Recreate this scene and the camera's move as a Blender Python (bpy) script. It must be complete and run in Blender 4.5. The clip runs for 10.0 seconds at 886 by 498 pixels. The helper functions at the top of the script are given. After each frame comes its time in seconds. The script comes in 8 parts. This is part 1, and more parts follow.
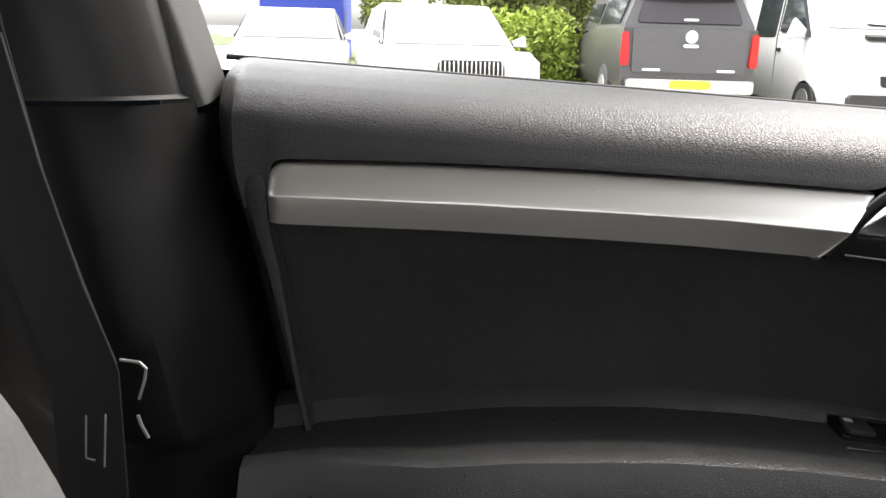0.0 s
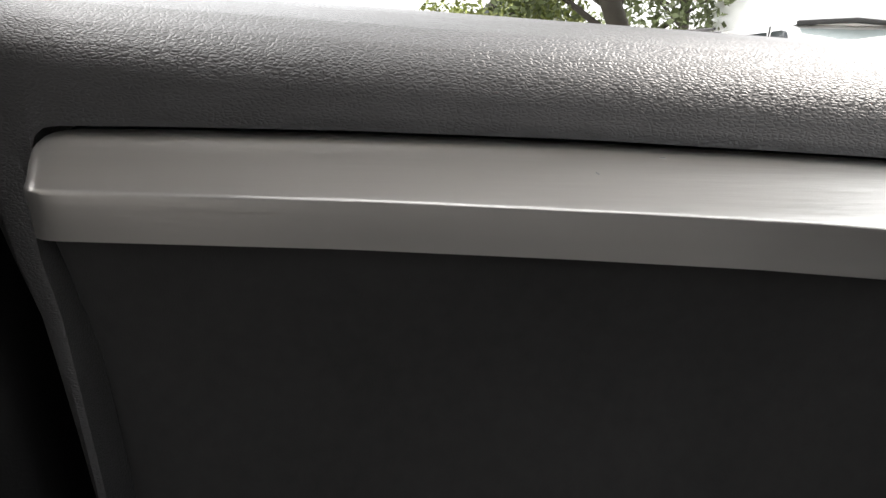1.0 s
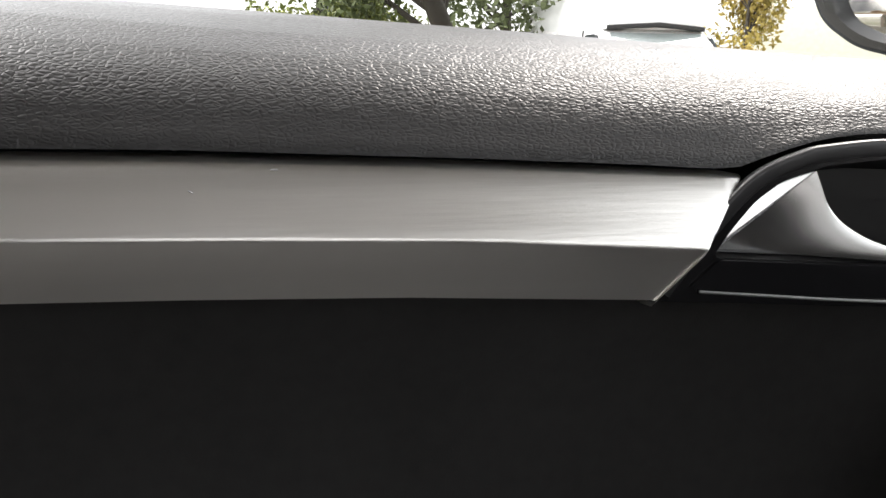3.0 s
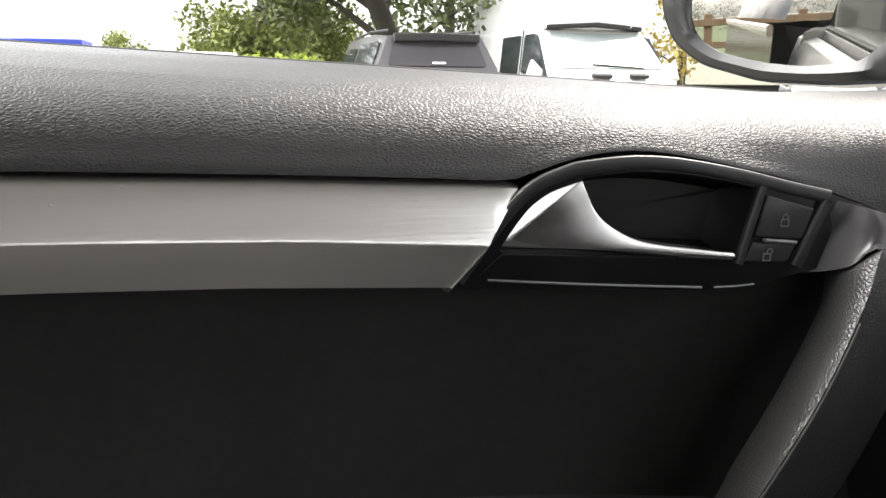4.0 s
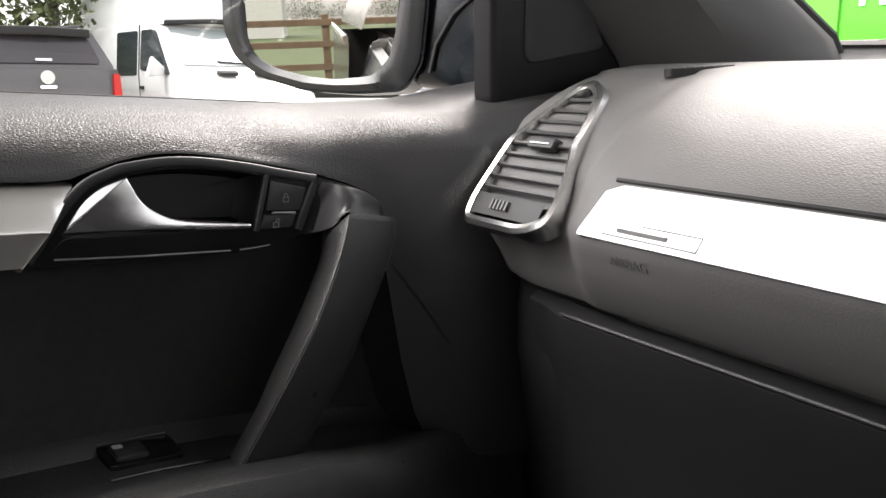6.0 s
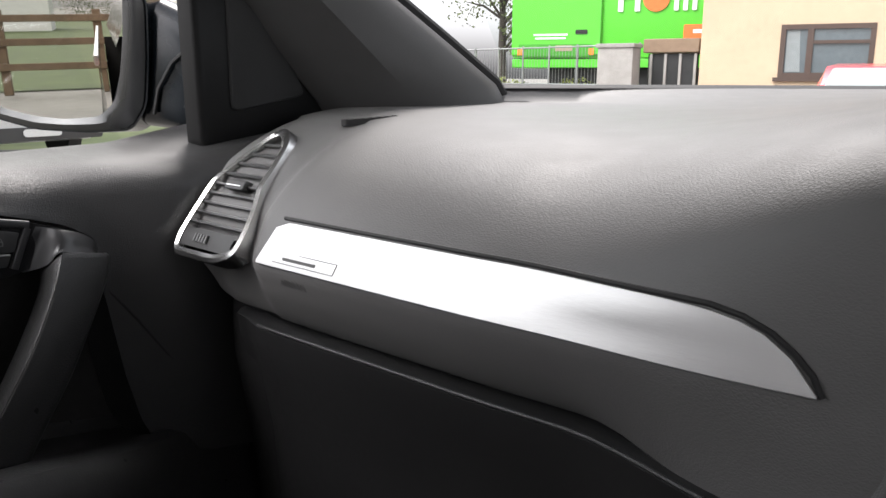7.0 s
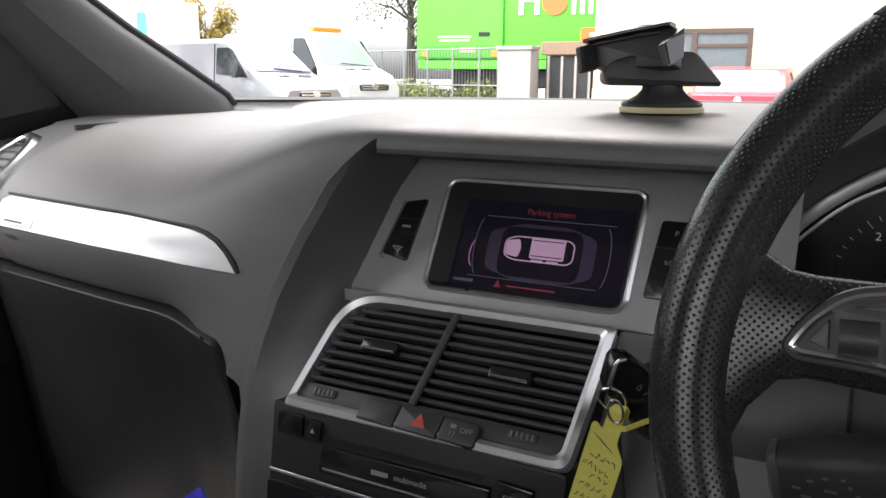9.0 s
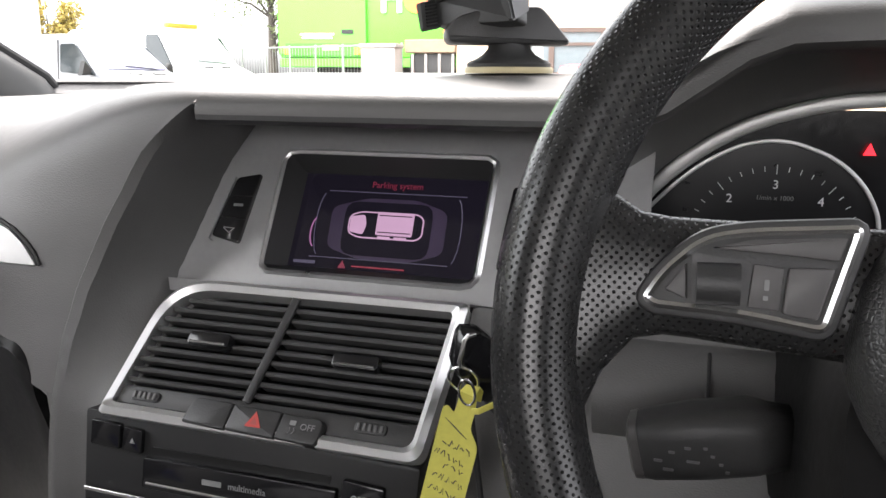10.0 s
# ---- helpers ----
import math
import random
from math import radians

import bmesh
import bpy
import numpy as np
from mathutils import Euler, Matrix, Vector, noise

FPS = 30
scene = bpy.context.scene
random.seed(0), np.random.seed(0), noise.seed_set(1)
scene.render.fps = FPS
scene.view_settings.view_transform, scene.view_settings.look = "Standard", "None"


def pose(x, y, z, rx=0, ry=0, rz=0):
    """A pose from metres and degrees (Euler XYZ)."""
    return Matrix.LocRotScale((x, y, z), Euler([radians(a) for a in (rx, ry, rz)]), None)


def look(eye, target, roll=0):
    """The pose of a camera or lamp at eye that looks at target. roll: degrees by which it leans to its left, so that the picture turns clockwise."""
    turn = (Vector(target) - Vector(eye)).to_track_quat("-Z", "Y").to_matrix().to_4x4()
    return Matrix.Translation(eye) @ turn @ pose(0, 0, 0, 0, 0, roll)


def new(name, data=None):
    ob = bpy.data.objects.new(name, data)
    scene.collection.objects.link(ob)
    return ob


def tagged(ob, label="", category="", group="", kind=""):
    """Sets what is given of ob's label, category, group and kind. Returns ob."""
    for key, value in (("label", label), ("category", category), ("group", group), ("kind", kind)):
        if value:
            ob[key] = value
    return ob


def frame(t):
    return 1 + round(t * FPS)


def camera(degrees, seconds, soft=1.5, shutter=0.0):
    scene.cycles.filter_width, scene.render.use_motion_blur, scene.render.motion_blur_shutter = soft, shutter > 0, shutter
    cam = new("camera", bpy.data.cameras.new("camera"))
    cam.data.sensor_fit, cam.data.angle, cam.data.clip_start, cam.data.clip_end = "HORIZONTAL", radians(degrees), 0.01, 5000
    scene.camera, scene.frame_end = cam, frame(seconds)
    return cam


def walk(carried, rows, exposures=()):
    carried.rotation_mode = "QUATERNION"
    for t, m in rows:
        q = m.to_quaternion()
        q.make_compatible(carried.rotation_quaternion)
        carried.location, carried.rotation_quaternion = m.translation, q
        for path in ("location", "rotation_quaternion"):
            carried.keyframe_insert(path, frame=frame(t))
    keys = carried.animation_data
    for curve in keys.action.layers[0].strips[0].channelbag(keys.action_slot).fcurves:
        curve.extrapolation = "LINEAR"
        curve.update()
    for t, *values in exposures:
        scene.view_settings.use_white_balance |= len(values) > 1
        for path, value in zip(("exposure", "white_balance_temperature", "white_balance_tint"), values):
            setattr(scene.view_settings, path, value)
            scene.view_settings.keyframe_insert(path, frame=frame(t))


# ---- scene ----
cam = camera(58.5, 10.0)
PATH = [
    (0, (-0.2882, -0.5435, 1.1806), (-2.2151, -0.5245, 0.6454), 1.62),
    (0.4, (-0.3638, -0.5487, 1.1700), (-2.3153, -0.5343, 0.7326), 1.50),
    (0.5, (-0.4054, -0.5469, 1.1606), (-2.3577, -0.5286, 0.7268), 1.65),
    (0.7, (-0.4370, -0.5310, 1.1460), (-2.3882, -0.5020, 0.7079), 1.70),
    (0.8, (-0.4640, -0.5210, 1.1289), (-2.4194, -0.4928, 0.7102), 1.16),
    (1, (-0.4943, -0.5068, 1.1187), (-2.4483, -0.4600, 0.6952), 1.05),
    (1.2, (-0.5245, -0.4973, 1.1216), (-2.4670, -0.3994, 0.6556), 1.38),
    (1.5, (-0.5343, -0.4918, 1.1220), (-2.4694, -0.3195, 0.6470), 1.56),
    (1.8, (-0.5327, -0.4750, 1.1209), (-2.4733, -0.2419, 0.6967), 1.43),
    (2, (-0.5390, -0.4663, 1.1188), (-2.4738, -0.1943, 0.6915), 1.26),
    (2.5, (-0.5376, -0.4438, 1.1173), (-2.4722, -0.1194, 0.7271), 0.67),
    (2.7, (-0.5466, -0.4328, 1.1165), (-2.4722, -0.0649, 0.7206), 0.50),
    (3.8, (-0.4941, -0.4044, 1.1241), (-2.3710, 0.1490, 0.7107), 0.20),
    (4, (-0.4721, -0.3909, 1.1294), (-2.3457, 0.1741, 0.7168), 0.34),
    (4.2, (-0.4361, -0.3861, 1.1332), (-2.3023, 0.2055, 0.7243), 0.11),
    (4.5, (-0.3870, -0.3990, 1.1380), (-2.2473, 0.2121, 0.7309), 0.30),
    (5, (-0.3310, -0.4250, 1.1420), (-2.1504, 0.3001, 0.7369), 0.50),
    (5.2, (-0.3208, -0.4274, 1.1480), (-2.1101, 0.3627, 0.7307), 0.33),
    (5.5, (-0.3260, -0.4300, 1.1430), (-2.0274, 0.5372, 0.7309), 0.30),
    (5.7, (-0.3289, -0.4193, 1.1369), (-1.9407, 0.6982, 0.7455), 0.05),
    (6, (-0.3270, -0.4050, 1.1430), (-1.7700, 0.9150, 0.7240), 0.00),
    (6.2, (-0.3080, -0.4050, 1.1500), (-1.6221, 1.0421, 0.7270), -0.00),
    (7.3, (-0.1006, -0.4606, 1.2086), (-1.1460, 1.1905, 0.7833), 0.20),
    (7.5, (-0.0320, -0.4730, 1.2170), (-1.0658, 1.1857, 0.7931), 0.10),
    (7.8, (0.0835, -0.4919, 1.2121), (-0.9313, 1.1783, 0.7871), 0.03),
    (8, (0.1580, -0.4980, 1.2100), (-0.8441, 1.1801, 0.7860), 0.10),
    (8.3, (0.2273, -0.5097, 1.2339), (-0.7702, 1.1704, 0.8069), -0.10),
    (8.5, (0.2290, -0.5290, 1.2260), (-0.7591, 1.1571, 0.8010), 0.10),
    (9, (0.2330, -0.5720, 1.2140), (-0.6566, 1.1682, 0.7892), 0.30),
    (9.3, (0.1903, -0.5313, 1.1876), (-0.6078, 1.2518, 0.7593), 0.26),
    (9.5, (0.1890, -0.5160, 1.1800), (-0.5469, 1.2938, 0.7521), 0.20),
    (9.6, (0.1992, -0.5120, 1.1767), (-0.5048, 1.3106, 0.7495), 0.21),
    (9.8, (0.2205, -0.5168, 1.1823), (-0.4307, 1.3255, 0.7560), 0.30),
    (10, (0.2330, -0.5180, 1.1860), (-0.3579, 1.3446, 0.7601), 0.20),
]
walk(cam, [(t, look(eye, target, roll)) for t, eye, target, roll in PATH],
     exposures=[(0, 2.65, 6650, 13), (0.5, 2.35, 6650, 13), (1, 2.6, 6650, 13), (1.5, 2.95, 6650, 13), (2, 2.65, 6650, 13), (2.5, 2.3, 6650, 13), (4, 2.55, 6700, 13), (4.5, 2.5, 6700, 13), (5.5, 2.48, 6700, 14), (6.2, 2.05, 6650, 15), (7.5, 1.65, 6350, 14), (8, 1.95, 6350, 14), (8.5, 2.2, 6400, 15), (9, 2.35, 6450, 15), (9.5, 2.8, 6550, 15), (10, 3.2, 6550, 14)])

# ---- world, sun, exposure ----
world = bpy.data.worlds.new("overcast_sky")
scene.world = world
world.use_nodes = True
wn, wl = world.node_tree.nodes, world.node_tree.links
wn.clear()
sky = wn.new("ShaderNodeTexSky")
sky.sky_type = 'NISHITA'
sky.sun_disc = False
sky.sun_elevation, sky.sun_rotation = radians(48), radians(200)
sky.air_density, sky.dust_density = 1.0, 4.0
hsv = wn.new("ShaderNodeHueSaturation")
hsv.inputs["Saturation"].default_value = 0.12
bg = wn.new("ShaderNodeBackground")
bg.inputs["Strength"].default_value = 0.15
wo = wn.new("ShaderNodeOutputWorld")
wl.new(sky.outputs[0], hsv.inputs["Color"])
wl.new(hsv.outputs[0], bg.inputs["Color"])
wl.new(bg.outputs[0], wo.inputs["Surface"])
sun = new("sun", bpy.data.lights.new("sun", 'SUN'))
sun.data.energy, sun.data.angle, sun.data.color = 1.2, radians(25), (1.0, 0.96, 0.9)
sun.matrix_world = look((-6, 10, 14), (0, 0, 0))

# ---- materials ----
MATS = {}


def mat(name, color, rough=0.5, metal=0.0, vary=0.15, scale=8.0, bump=0.0, bump_scale=200.0, kind="noise",
        spec=0.5, emit=None, strength=0.0, rough_vary=0.08, coat=0.0, stretch=(1, 1, 1), per_object=0.0):
    if name in MATS:
        return MATS[name]
    m = bpy.data.materials.new(name)
    m.use_nodes = True
    nt = m.node_tree
    n, l = nt.nodes, nt.links
    b = n["Principled BSDF"]
    b.inputs["Roughness"].default_value, b.inputs["Metallic"].default_value = rough, metal
    b.inputs["Specular IOR Level"].default_value = spec
    b.inputs["Coat Weight"].default_value = coat
    tc = n.new("ShaderNodeTexCoord")
    mp = n.new("ShaderNodeMapping")
    mp.inputs["Scale"].default_value = stretch
    l.new(tc.outputs["Object"], mp.inputs["Vector"])
    big = n.new("ShaderNodeTexNoise")
    big.inputs["Scale"].default_value, big.inputs["Detail"].default_value = scale, 6
    fine = n.new("ShaderNodeTexNoise")
    fine.inputs["Scale"].default_value, fine.inputs["Detail"].default_value = scale * 9, 4
    l.new(mp.outputs[0], big.inputs["Vector"])
    l.new(mp.outputs[0], fine.inputs["Vector"])
    add = n.new("ShaderNodeMath")
    add.operation = 'ADD'
    l.new(big.outputs["Fac"], add.inputs[0])
    l.new(fine.outputs["Fac"], add.inputs[1])
    mr = n.new("ShaderNodeMapRange")
    mr.inputs["From Min"].default_value, mr.inputs["From Max"].default_value = 0.6, 1.4
    mr.inputs["To Min"].default_value, mr.inputs["To Max"].default_value = 1 - vary, 1 + vary
    l.new(add.outputs[0], mr.inputs["Value"])
    mul = n.new("ShaderNodeVectorMath")
    mul.operation = 'SCALE'
    mul.inputs[0].default_value = color[:3]
    fac = mr.outputs[0]
    if per_object:
        oi = n.new("ShaderNodeObjectInfo")
        r2 = n.new("ShaderNodeMapRange")
        r2.inputs["To Min"].default_value, r2.inputs["To Max"].default_value = 1 - per_object, 1 + per_object
        l.new(oi.outputs["Random"], r2.inputs["Value"])
        m2 = n.new("ShaderNodeMath")
        m2.operation = 'MULTIPLY'
        l.new(fac, m2.inputs[0])
        l.new(r2.outputs[0], m2.inputs[1])
        fac = m2.outputs[0]
    l.new(fac, mul.inputs["Scale"])
    l.new(mul.outputs[0], b.inputs["Base Color"])
    if rough_vary:
        rr = n.new("ShaderNodeMapRange")
        rr.inputs["To Min"].default_value, rr.inputs["To Max"].default_value = max(rough - rough_vary, 0.02), min(rough + rough_vary, 1)
        l.new(fine.outputs["Fac"], rr.inputs["Value"])
        l.new(rr.outputs[0], b.inputs["Roughness"])
    if bump:
        bp = n.new("ShaderNodeBump")
        bp.inputs["Strength"].default_value = bump
        bp.inputs["Distance"].default_value = 0.0006 if kind in ("leather", "noise") else 0.0012
        if kind == "leather":
            t = n.new("ShaderNodeTexVoronoi")
            t.feature = 'DISTANCE_TO_EDGE'
            t.inputs["Scale"].default_value = bump_scale
            wv = n.new("ShaderNodeTexNoise")
            wv.inputs["Scale"].default_value = bump_scale * 0.5
            wadd = n.new("ShaderNodeVectorMath")
            wadd.operation = 'MULTIPLY_ADD'
            wadd.inputs[1].default_value = (0.0012, 0.0012, 0.0012)
            l.new(wv.outputs["Color"], wadd.inputs[0])
            l.new(mp.outputs[0], wv.inputs["Vector"])
            l.new(mp.outputs[0], wadd.inputs[2])
            l.new(wadd.outputs[0], t.inputs["Vector"])
            cr = n.new("ShaderNodeMapRange")
            cr.inputs["From Max"].default_value = 0.28
            l.new(t.outputs["Distance"], cr.inputs["Value"])
            l.new(cr.outputs[0], bp.inputs["Height"])
        elif kind == "perforated":
            uvm = n.new("ShaderNodeMapping")
            uvm.inputs["Rotation"].default_value = (0, 0, radians(45))
            l.new(tc.outputs["UV"], uvm.inputs["Vector"])
            t = n.new("ShaderNodeTexVoronoi")
            t.voronoi_dimensions = '2D'
            t.feature = 'F1'
            t.inputs["Scale"].default_value = bump_scale
            t.inputs["Randomness"].default_value = 0.0
            l.new(uvm.outputs[0], t.inputs["Vector"])
            cr = n.new("ShaderNodeMapRange")
            cr.inputs["From Min"].default_value, cr.inputs["From Max"].default_value = 0.05, 0.26
            l.new(t.outputs["Distance"], cr.inputs["Value"])
            l.new(cr.outputs[0], bp.inputs["Height"])
            hole = n.new("ShaderNodeVectorMath")
            hole.operation = 'SCALE'
            hr = n.new("ShaderNodeMapRange")
            hr.inputs["To Min"].default_value = 0.25
            l.new(cr.outputs[0], hr.inputs["Value"])
            l.new(mul.outputs[0], hole.inputs[0])
            l.new(hr.outputs[0], hole.inputs["Scale"])
            l.new(hole.outputs[0], b.inputs["Base Color"])
        else:
            t = n.new("ShaderNodeTexNoise")
            t.inputs["Scale"].default_value, t.inputs["Detail"].default_value = bump_scale, 5
            l.new(mp.outputs[0], t.inputs["Vector"])
            l.new(t.outputs["Fac"], bp.inputs["Height"])
        l.new(bp.outputs[0], b.inputs["Normal"])
    if emit:
        b.inputs["Emission Color"].default_value = (*emit, 1)
        b.inputs["Emission Strength"].default_value = strength
    MATS[name] = m
    return m


def glass_mat(name, tint=(1, 1, 1), gloss=0.12):
    m = bpy.data.materials.new(name)
    m.use_nodes = True
    n, l = m.node_tree.nodes, m.node_tree.links
    n.clear()
    o, mx = n.new("ShaderNodeOutputMaterial"), n.new("ShaderNodeMixShader")
    tr, gl = n.new("ShaderNodeBsdfTransparent"), n.new("ShaderNodeBsdfGlossy")
    tr.inputs["Color"].default_value = (*tint, 1)
    gl.inputs["Roughness"].default_value = 0.01
    mx.inputs[0].default_value = gloss * 0.3
    l.new(tr.outputs[0], mx.inputs[1])
    l.new(gl.outputs[0], mx.inputs[2])
    l.new(mx.outputs[0], o.inputs["Surface"])
    return m


LEATHER = mat("black_grained_vinyl", (0.030, 0.0297, 0.0295), 0.40, vary=0.12, scale=6, bump=0.30, bump_scale=800, kind="leather", stretch=(1, 0.55, 1))
DASH = mat("dark_grey_dash_vinyl", (0.105, 0.103, 0.101), 0.5, vary=0.08, scale=5, bump=0.16, bump_scale=600, kind="leather", stretch=(0.6, 1, 1))
PLASTIC = mat("black_moulded_plastic", (0.034, 0.034, 0.034), 0.48, vary=0.15, scale=20, bump=0.25, bump_scale=900)
FABRIC = mat("charcoal_suede_fabric", (0.036, 0.0352, 0.0345), 0.95, vary=0.2, scale=14, bump=0.4, bump_scale=1500, spec=0.2)
GLOSSBLACK = mat("gloss_black_plastic", (0.01, 0.01, 0.011), 0.16, vary=0.1, scale=20)
SATIN = mat("brushed_aluminium", (0.88, 0.86, 0.82), 0.34, 0.95, vary=0.06, scale=5, bump=0.12, bump_scale=700, stretch=(1, 0.05, 1), rough_vary=0.06)
SATIN_X = mat("brushed_aluminium_dash", (0.62, 0.615, 0.61), 0.48, 0.8, vary=0.05, scale=5, bump=0.1, bump_scale=700, stretch=(0.05, 1, 1), rough_vary=0.06)
CHROME = mat("satin_chrome", (0.84, 0.84, 0.83), 0.24, 1.0, vary=0.03, scale=30, rough_vary=0.0)
FASCIA = mat("dark_silver_fascia_paint", (0.34, 0.34, 0.34), 0.38, 0.4, vary=0.06, scale=25, bump=0.1, bump_scale=1500)
WHEEL = mat("perforated_black_leather", (0.019, 0.019, 0.019), 0.27, vary=0.15, scale=10, bump=0.7, bump_scale=430, kind="perforated")
WHITEINK = mat("white_print", (0.6, 0.6, 0.6), 0.6)
GREYINK = mat("grey_print", (0.20, 0.20, 0.20), 0.6)
REDINK = mat("red_print", (0.5, 0.05, 0.04), 0.5)
YELLOW = mat("yellow_card_tag", (0.62, 0.58, 0.12), 0.6, vary=0.1, scale=30)
PILLAR = mat("black_pillar_plastic", (0.007, 0.007, 0.007), 0.5, vary=0.15, scale=12, bump=0.25, bump_scale=800, spec=0.18)
UPILLAR = mat("grey_upper_pillar_plastic", (0.030, 0.0297, 0.0295), 0.55, vary=0.1, scale=8, bump=0.2, bump_scale=900)
# near-black that paints the shade inside vents and the ignition slot
SHADE_BLACK = mat("hollow_shade_black", (0.004, 0.004, 0.004), 0.95, vary=0.1, scale=20, spec=0.05)
SLAT = mat("grey_black_slat_plastic", (0.062, 0.062, 0.062), 0.34, vary=0.1, scale=20)
APILLAR = mat("charcoal_pillar_vinyl", (0.062, 0.061, 0.060), 0.6, vary=0.1, scale=6, bump=0.2, bump_scale=700, kind="leather")
ARMVINYL = mat("black_armrest_vinyl", (0.040, 0.040, 0.040), 0.31, vary=0.12, scale=8, bump=0.3, bump_scale=520, kind="leather")
ARCHVINYL = mat("charcoal_arch_vinyl", (0.085, 0.0835, 0.082), 0.46, vary=0.1, scale=6, bump=0.25, bump_scale=600, kind="leather")
GLOVEBOX = mat("black_glovebox_plastic", (0.0125, 0.0125, 0.0128), 0.5, vary=0.15, scale=20, bump=0.2, bump_scale=900, spec=0.3)
VENTFRAME = mat("satin_aluminium_frame", (0.82, 0.82, 0.81), 0.40, 0.85, vary=0.03, scale=30, rough_vary=0.02)
CARPET = mat("black_carpet", (0.012, 0.012, 0.012), 1.0, vary=0.3, scale=60, bump=0.6, bump_scale=1200)
HEADLINER = mat("grey_headliner", (0.42, 0.41, 0.40), 0.95, vary=0.06, scale=10, bump=0.3, bump_scale=900)
RUBBER = mat("black_rubber", (0.015, 0.015, 0.015), 0.7, vary=0.2, scale=30)
PAINT_DARK = mat("dark_blue_black_paint", (0.008, 0.011, 0.014), 0.2, 0.0, vary=0.1, scale=3, spec=0.4)
PAINT_WHITE = mat("white_car_paint", (0.66, 0.66, 0.65), 0.3, vary=0.05, scale=2, coat=0.6)
PAINT_SILVER = mat("silver_car_paint", (0.24, 0.245, 0.26), 0.32, 0.35, vary=0.05, scale=2, coat=0.6)
PAINT_GREY = mat("dark_grey_pickup_paint", (0.09, 0.085, 0.09), 0.32, 0.3, vary=0.1, scale=2, coat=0.6)
PAINT_RED = mat("red_car_paint", (0.62, 0.03, 0.05), 0.3, vary=0.06, scale=2, coat=0.6)
PAINT_GREEN = mat("bright_green_trailer_paint", (0.09, 0.52, 0.03), 0.4, vary=0.05, scale=1)
GLASSDARK = mat("dark_tinted_glass", (0.02, 0.025, 0.028), 0.06, vary=0.1, scale=1)
GLASSCAR = mat("pale_windscreen_glass", (0.27, 0.305, 0.30), 0.08, vary=0.08, scale=1.5)
LAMPRED = mat("red_lamp_lens", (0.55, 0.02, 0.02), 0.15)
LAMPCLEAR = mat("clear_lamp_lens", (0.6, 0.62, 0.63), 0.12)
AMBER = mat("amber_lens", (0.8, 0.25, 0.03), 0.3)
ORANGE = mat("orange_sign_print", (0.85, 0.16, 0.03), 0.5)
WHITESIGN = mat("white_sign_print", (0.8, 0.8, 0.78), 0.5)
PLATE_Y = mat("yellow_number_plate", (0.75, 0.62, 0.05), 0.4)
RENDERWALL = mat("cream_painted_render", (0.52, 0.39, 0.27), 0.9, vary=0.07, scale=1.2, bump=0.4, bump_scale=60)
BRICKWALL = mat("red_brick_far", (0.36, 0.17, 0.11), 0.9, vary=0.25, scale=3)
BROWNFRAME = mat("dark_brown_window_frame", (0.06, 0.035, 0.025), 0.5)
CONCRETE = mat("grey_concrete", (0.30, 0.28, 0.26), 0.9, vary=0.2, scale=4, bump=0.4, bump_scale=40)
ASPHALT = mat("worn_asphalt", (0.20, 0.19, 0.17), 0.9, vary=0.25, scale=0.8, bump=0.5, bump_scale=60)
GRASS = mat("grass", (0.06, 0.085, 0.02), 0.9, vary=0.4, scale=1.5, bump=0.6, bump_scale=30)
LEAF = mat("spring_leaves", (0.20, 0.23, 0.06), 0.7, vary=0.35, scale=2, per_object=0.1)
LEAF_D = mat("dark_leaves", (0.08, 0.10, 0.035), 0.7, vary=0.4, scale=2)
BARK = mat("tree_bark", (0.042, 0.035, 0.028), 0.95, vary=0.3, scale=6, bump=0.6, bump_scale=40)
WOOD = mat("weathered_fence_wood", (0.16, 0.11, 0.07), 0.9, vary=0.3, scale=5, bump=0.4, bump_scale=80)
STEEL = mat("galvanised_steel", (0.30, 0.305, 0.30), 0.5, 0.7, vary=0.2, scale=8)
BLUE = mat("blue_container_paint", (0.03, 0.06, 0.42), 0.5, vary=0.1, scale=2)
SLATE = mat("slate_roof", (0.10, 0.10, 0.12), 0.8, vary=0.2, scale=3)
WIN_GLASS = glass_mat("clear_car_glass", (0.93, 0.96, 0.95), 0.12)
MIRROR = mat("mirror_glass", (0.50, 0.49, 0.46), 0.01, 1.0, vary=0.0, rough_vary=0.0)


# ---- building helpers ----
def mesh_of(bm, name, smooth=True):
    bmesh.ops.recalc_face_normals(bm, faces=bm.faces)
    me = bpy.data.meshes.new(name)
    bm.to_mesh(me)
    bm.free()
    if smooth:
        for p in me.polygons:
            p.use_smooth = True
        me.set_sharp_from_angle(angle=radians(38))
    return me


def thing(name, label, category, group="", kind="", at=(0, 0, 0)):
    e = new(name)
    e.empty_display_size = 0.05
    e.location = at
    return tagged(e, label, category, group, kind)


def adopt(ob, parent):
    ob.parent = parent
    off, up = parent.location.copy(), parent
    while up.parent:
        up = up.parent
        off += up.location
    ob.location = -off


def part(name, bm, material, parent=None, label="", smooth=True):
    ob = new(name, mesh_of(bm, name, smooth))
    ob.data.materials.append(material)
    if parent:
        adopt(ob, parent)
    if label:
        ob["label"] = label
    return ob


def single(name, bm, material, label, category, group="", kind="", smooth=True):
    ob = part(name, bm, material, None, "", smooth)
    return tagged(ob, label, category, group, kind)


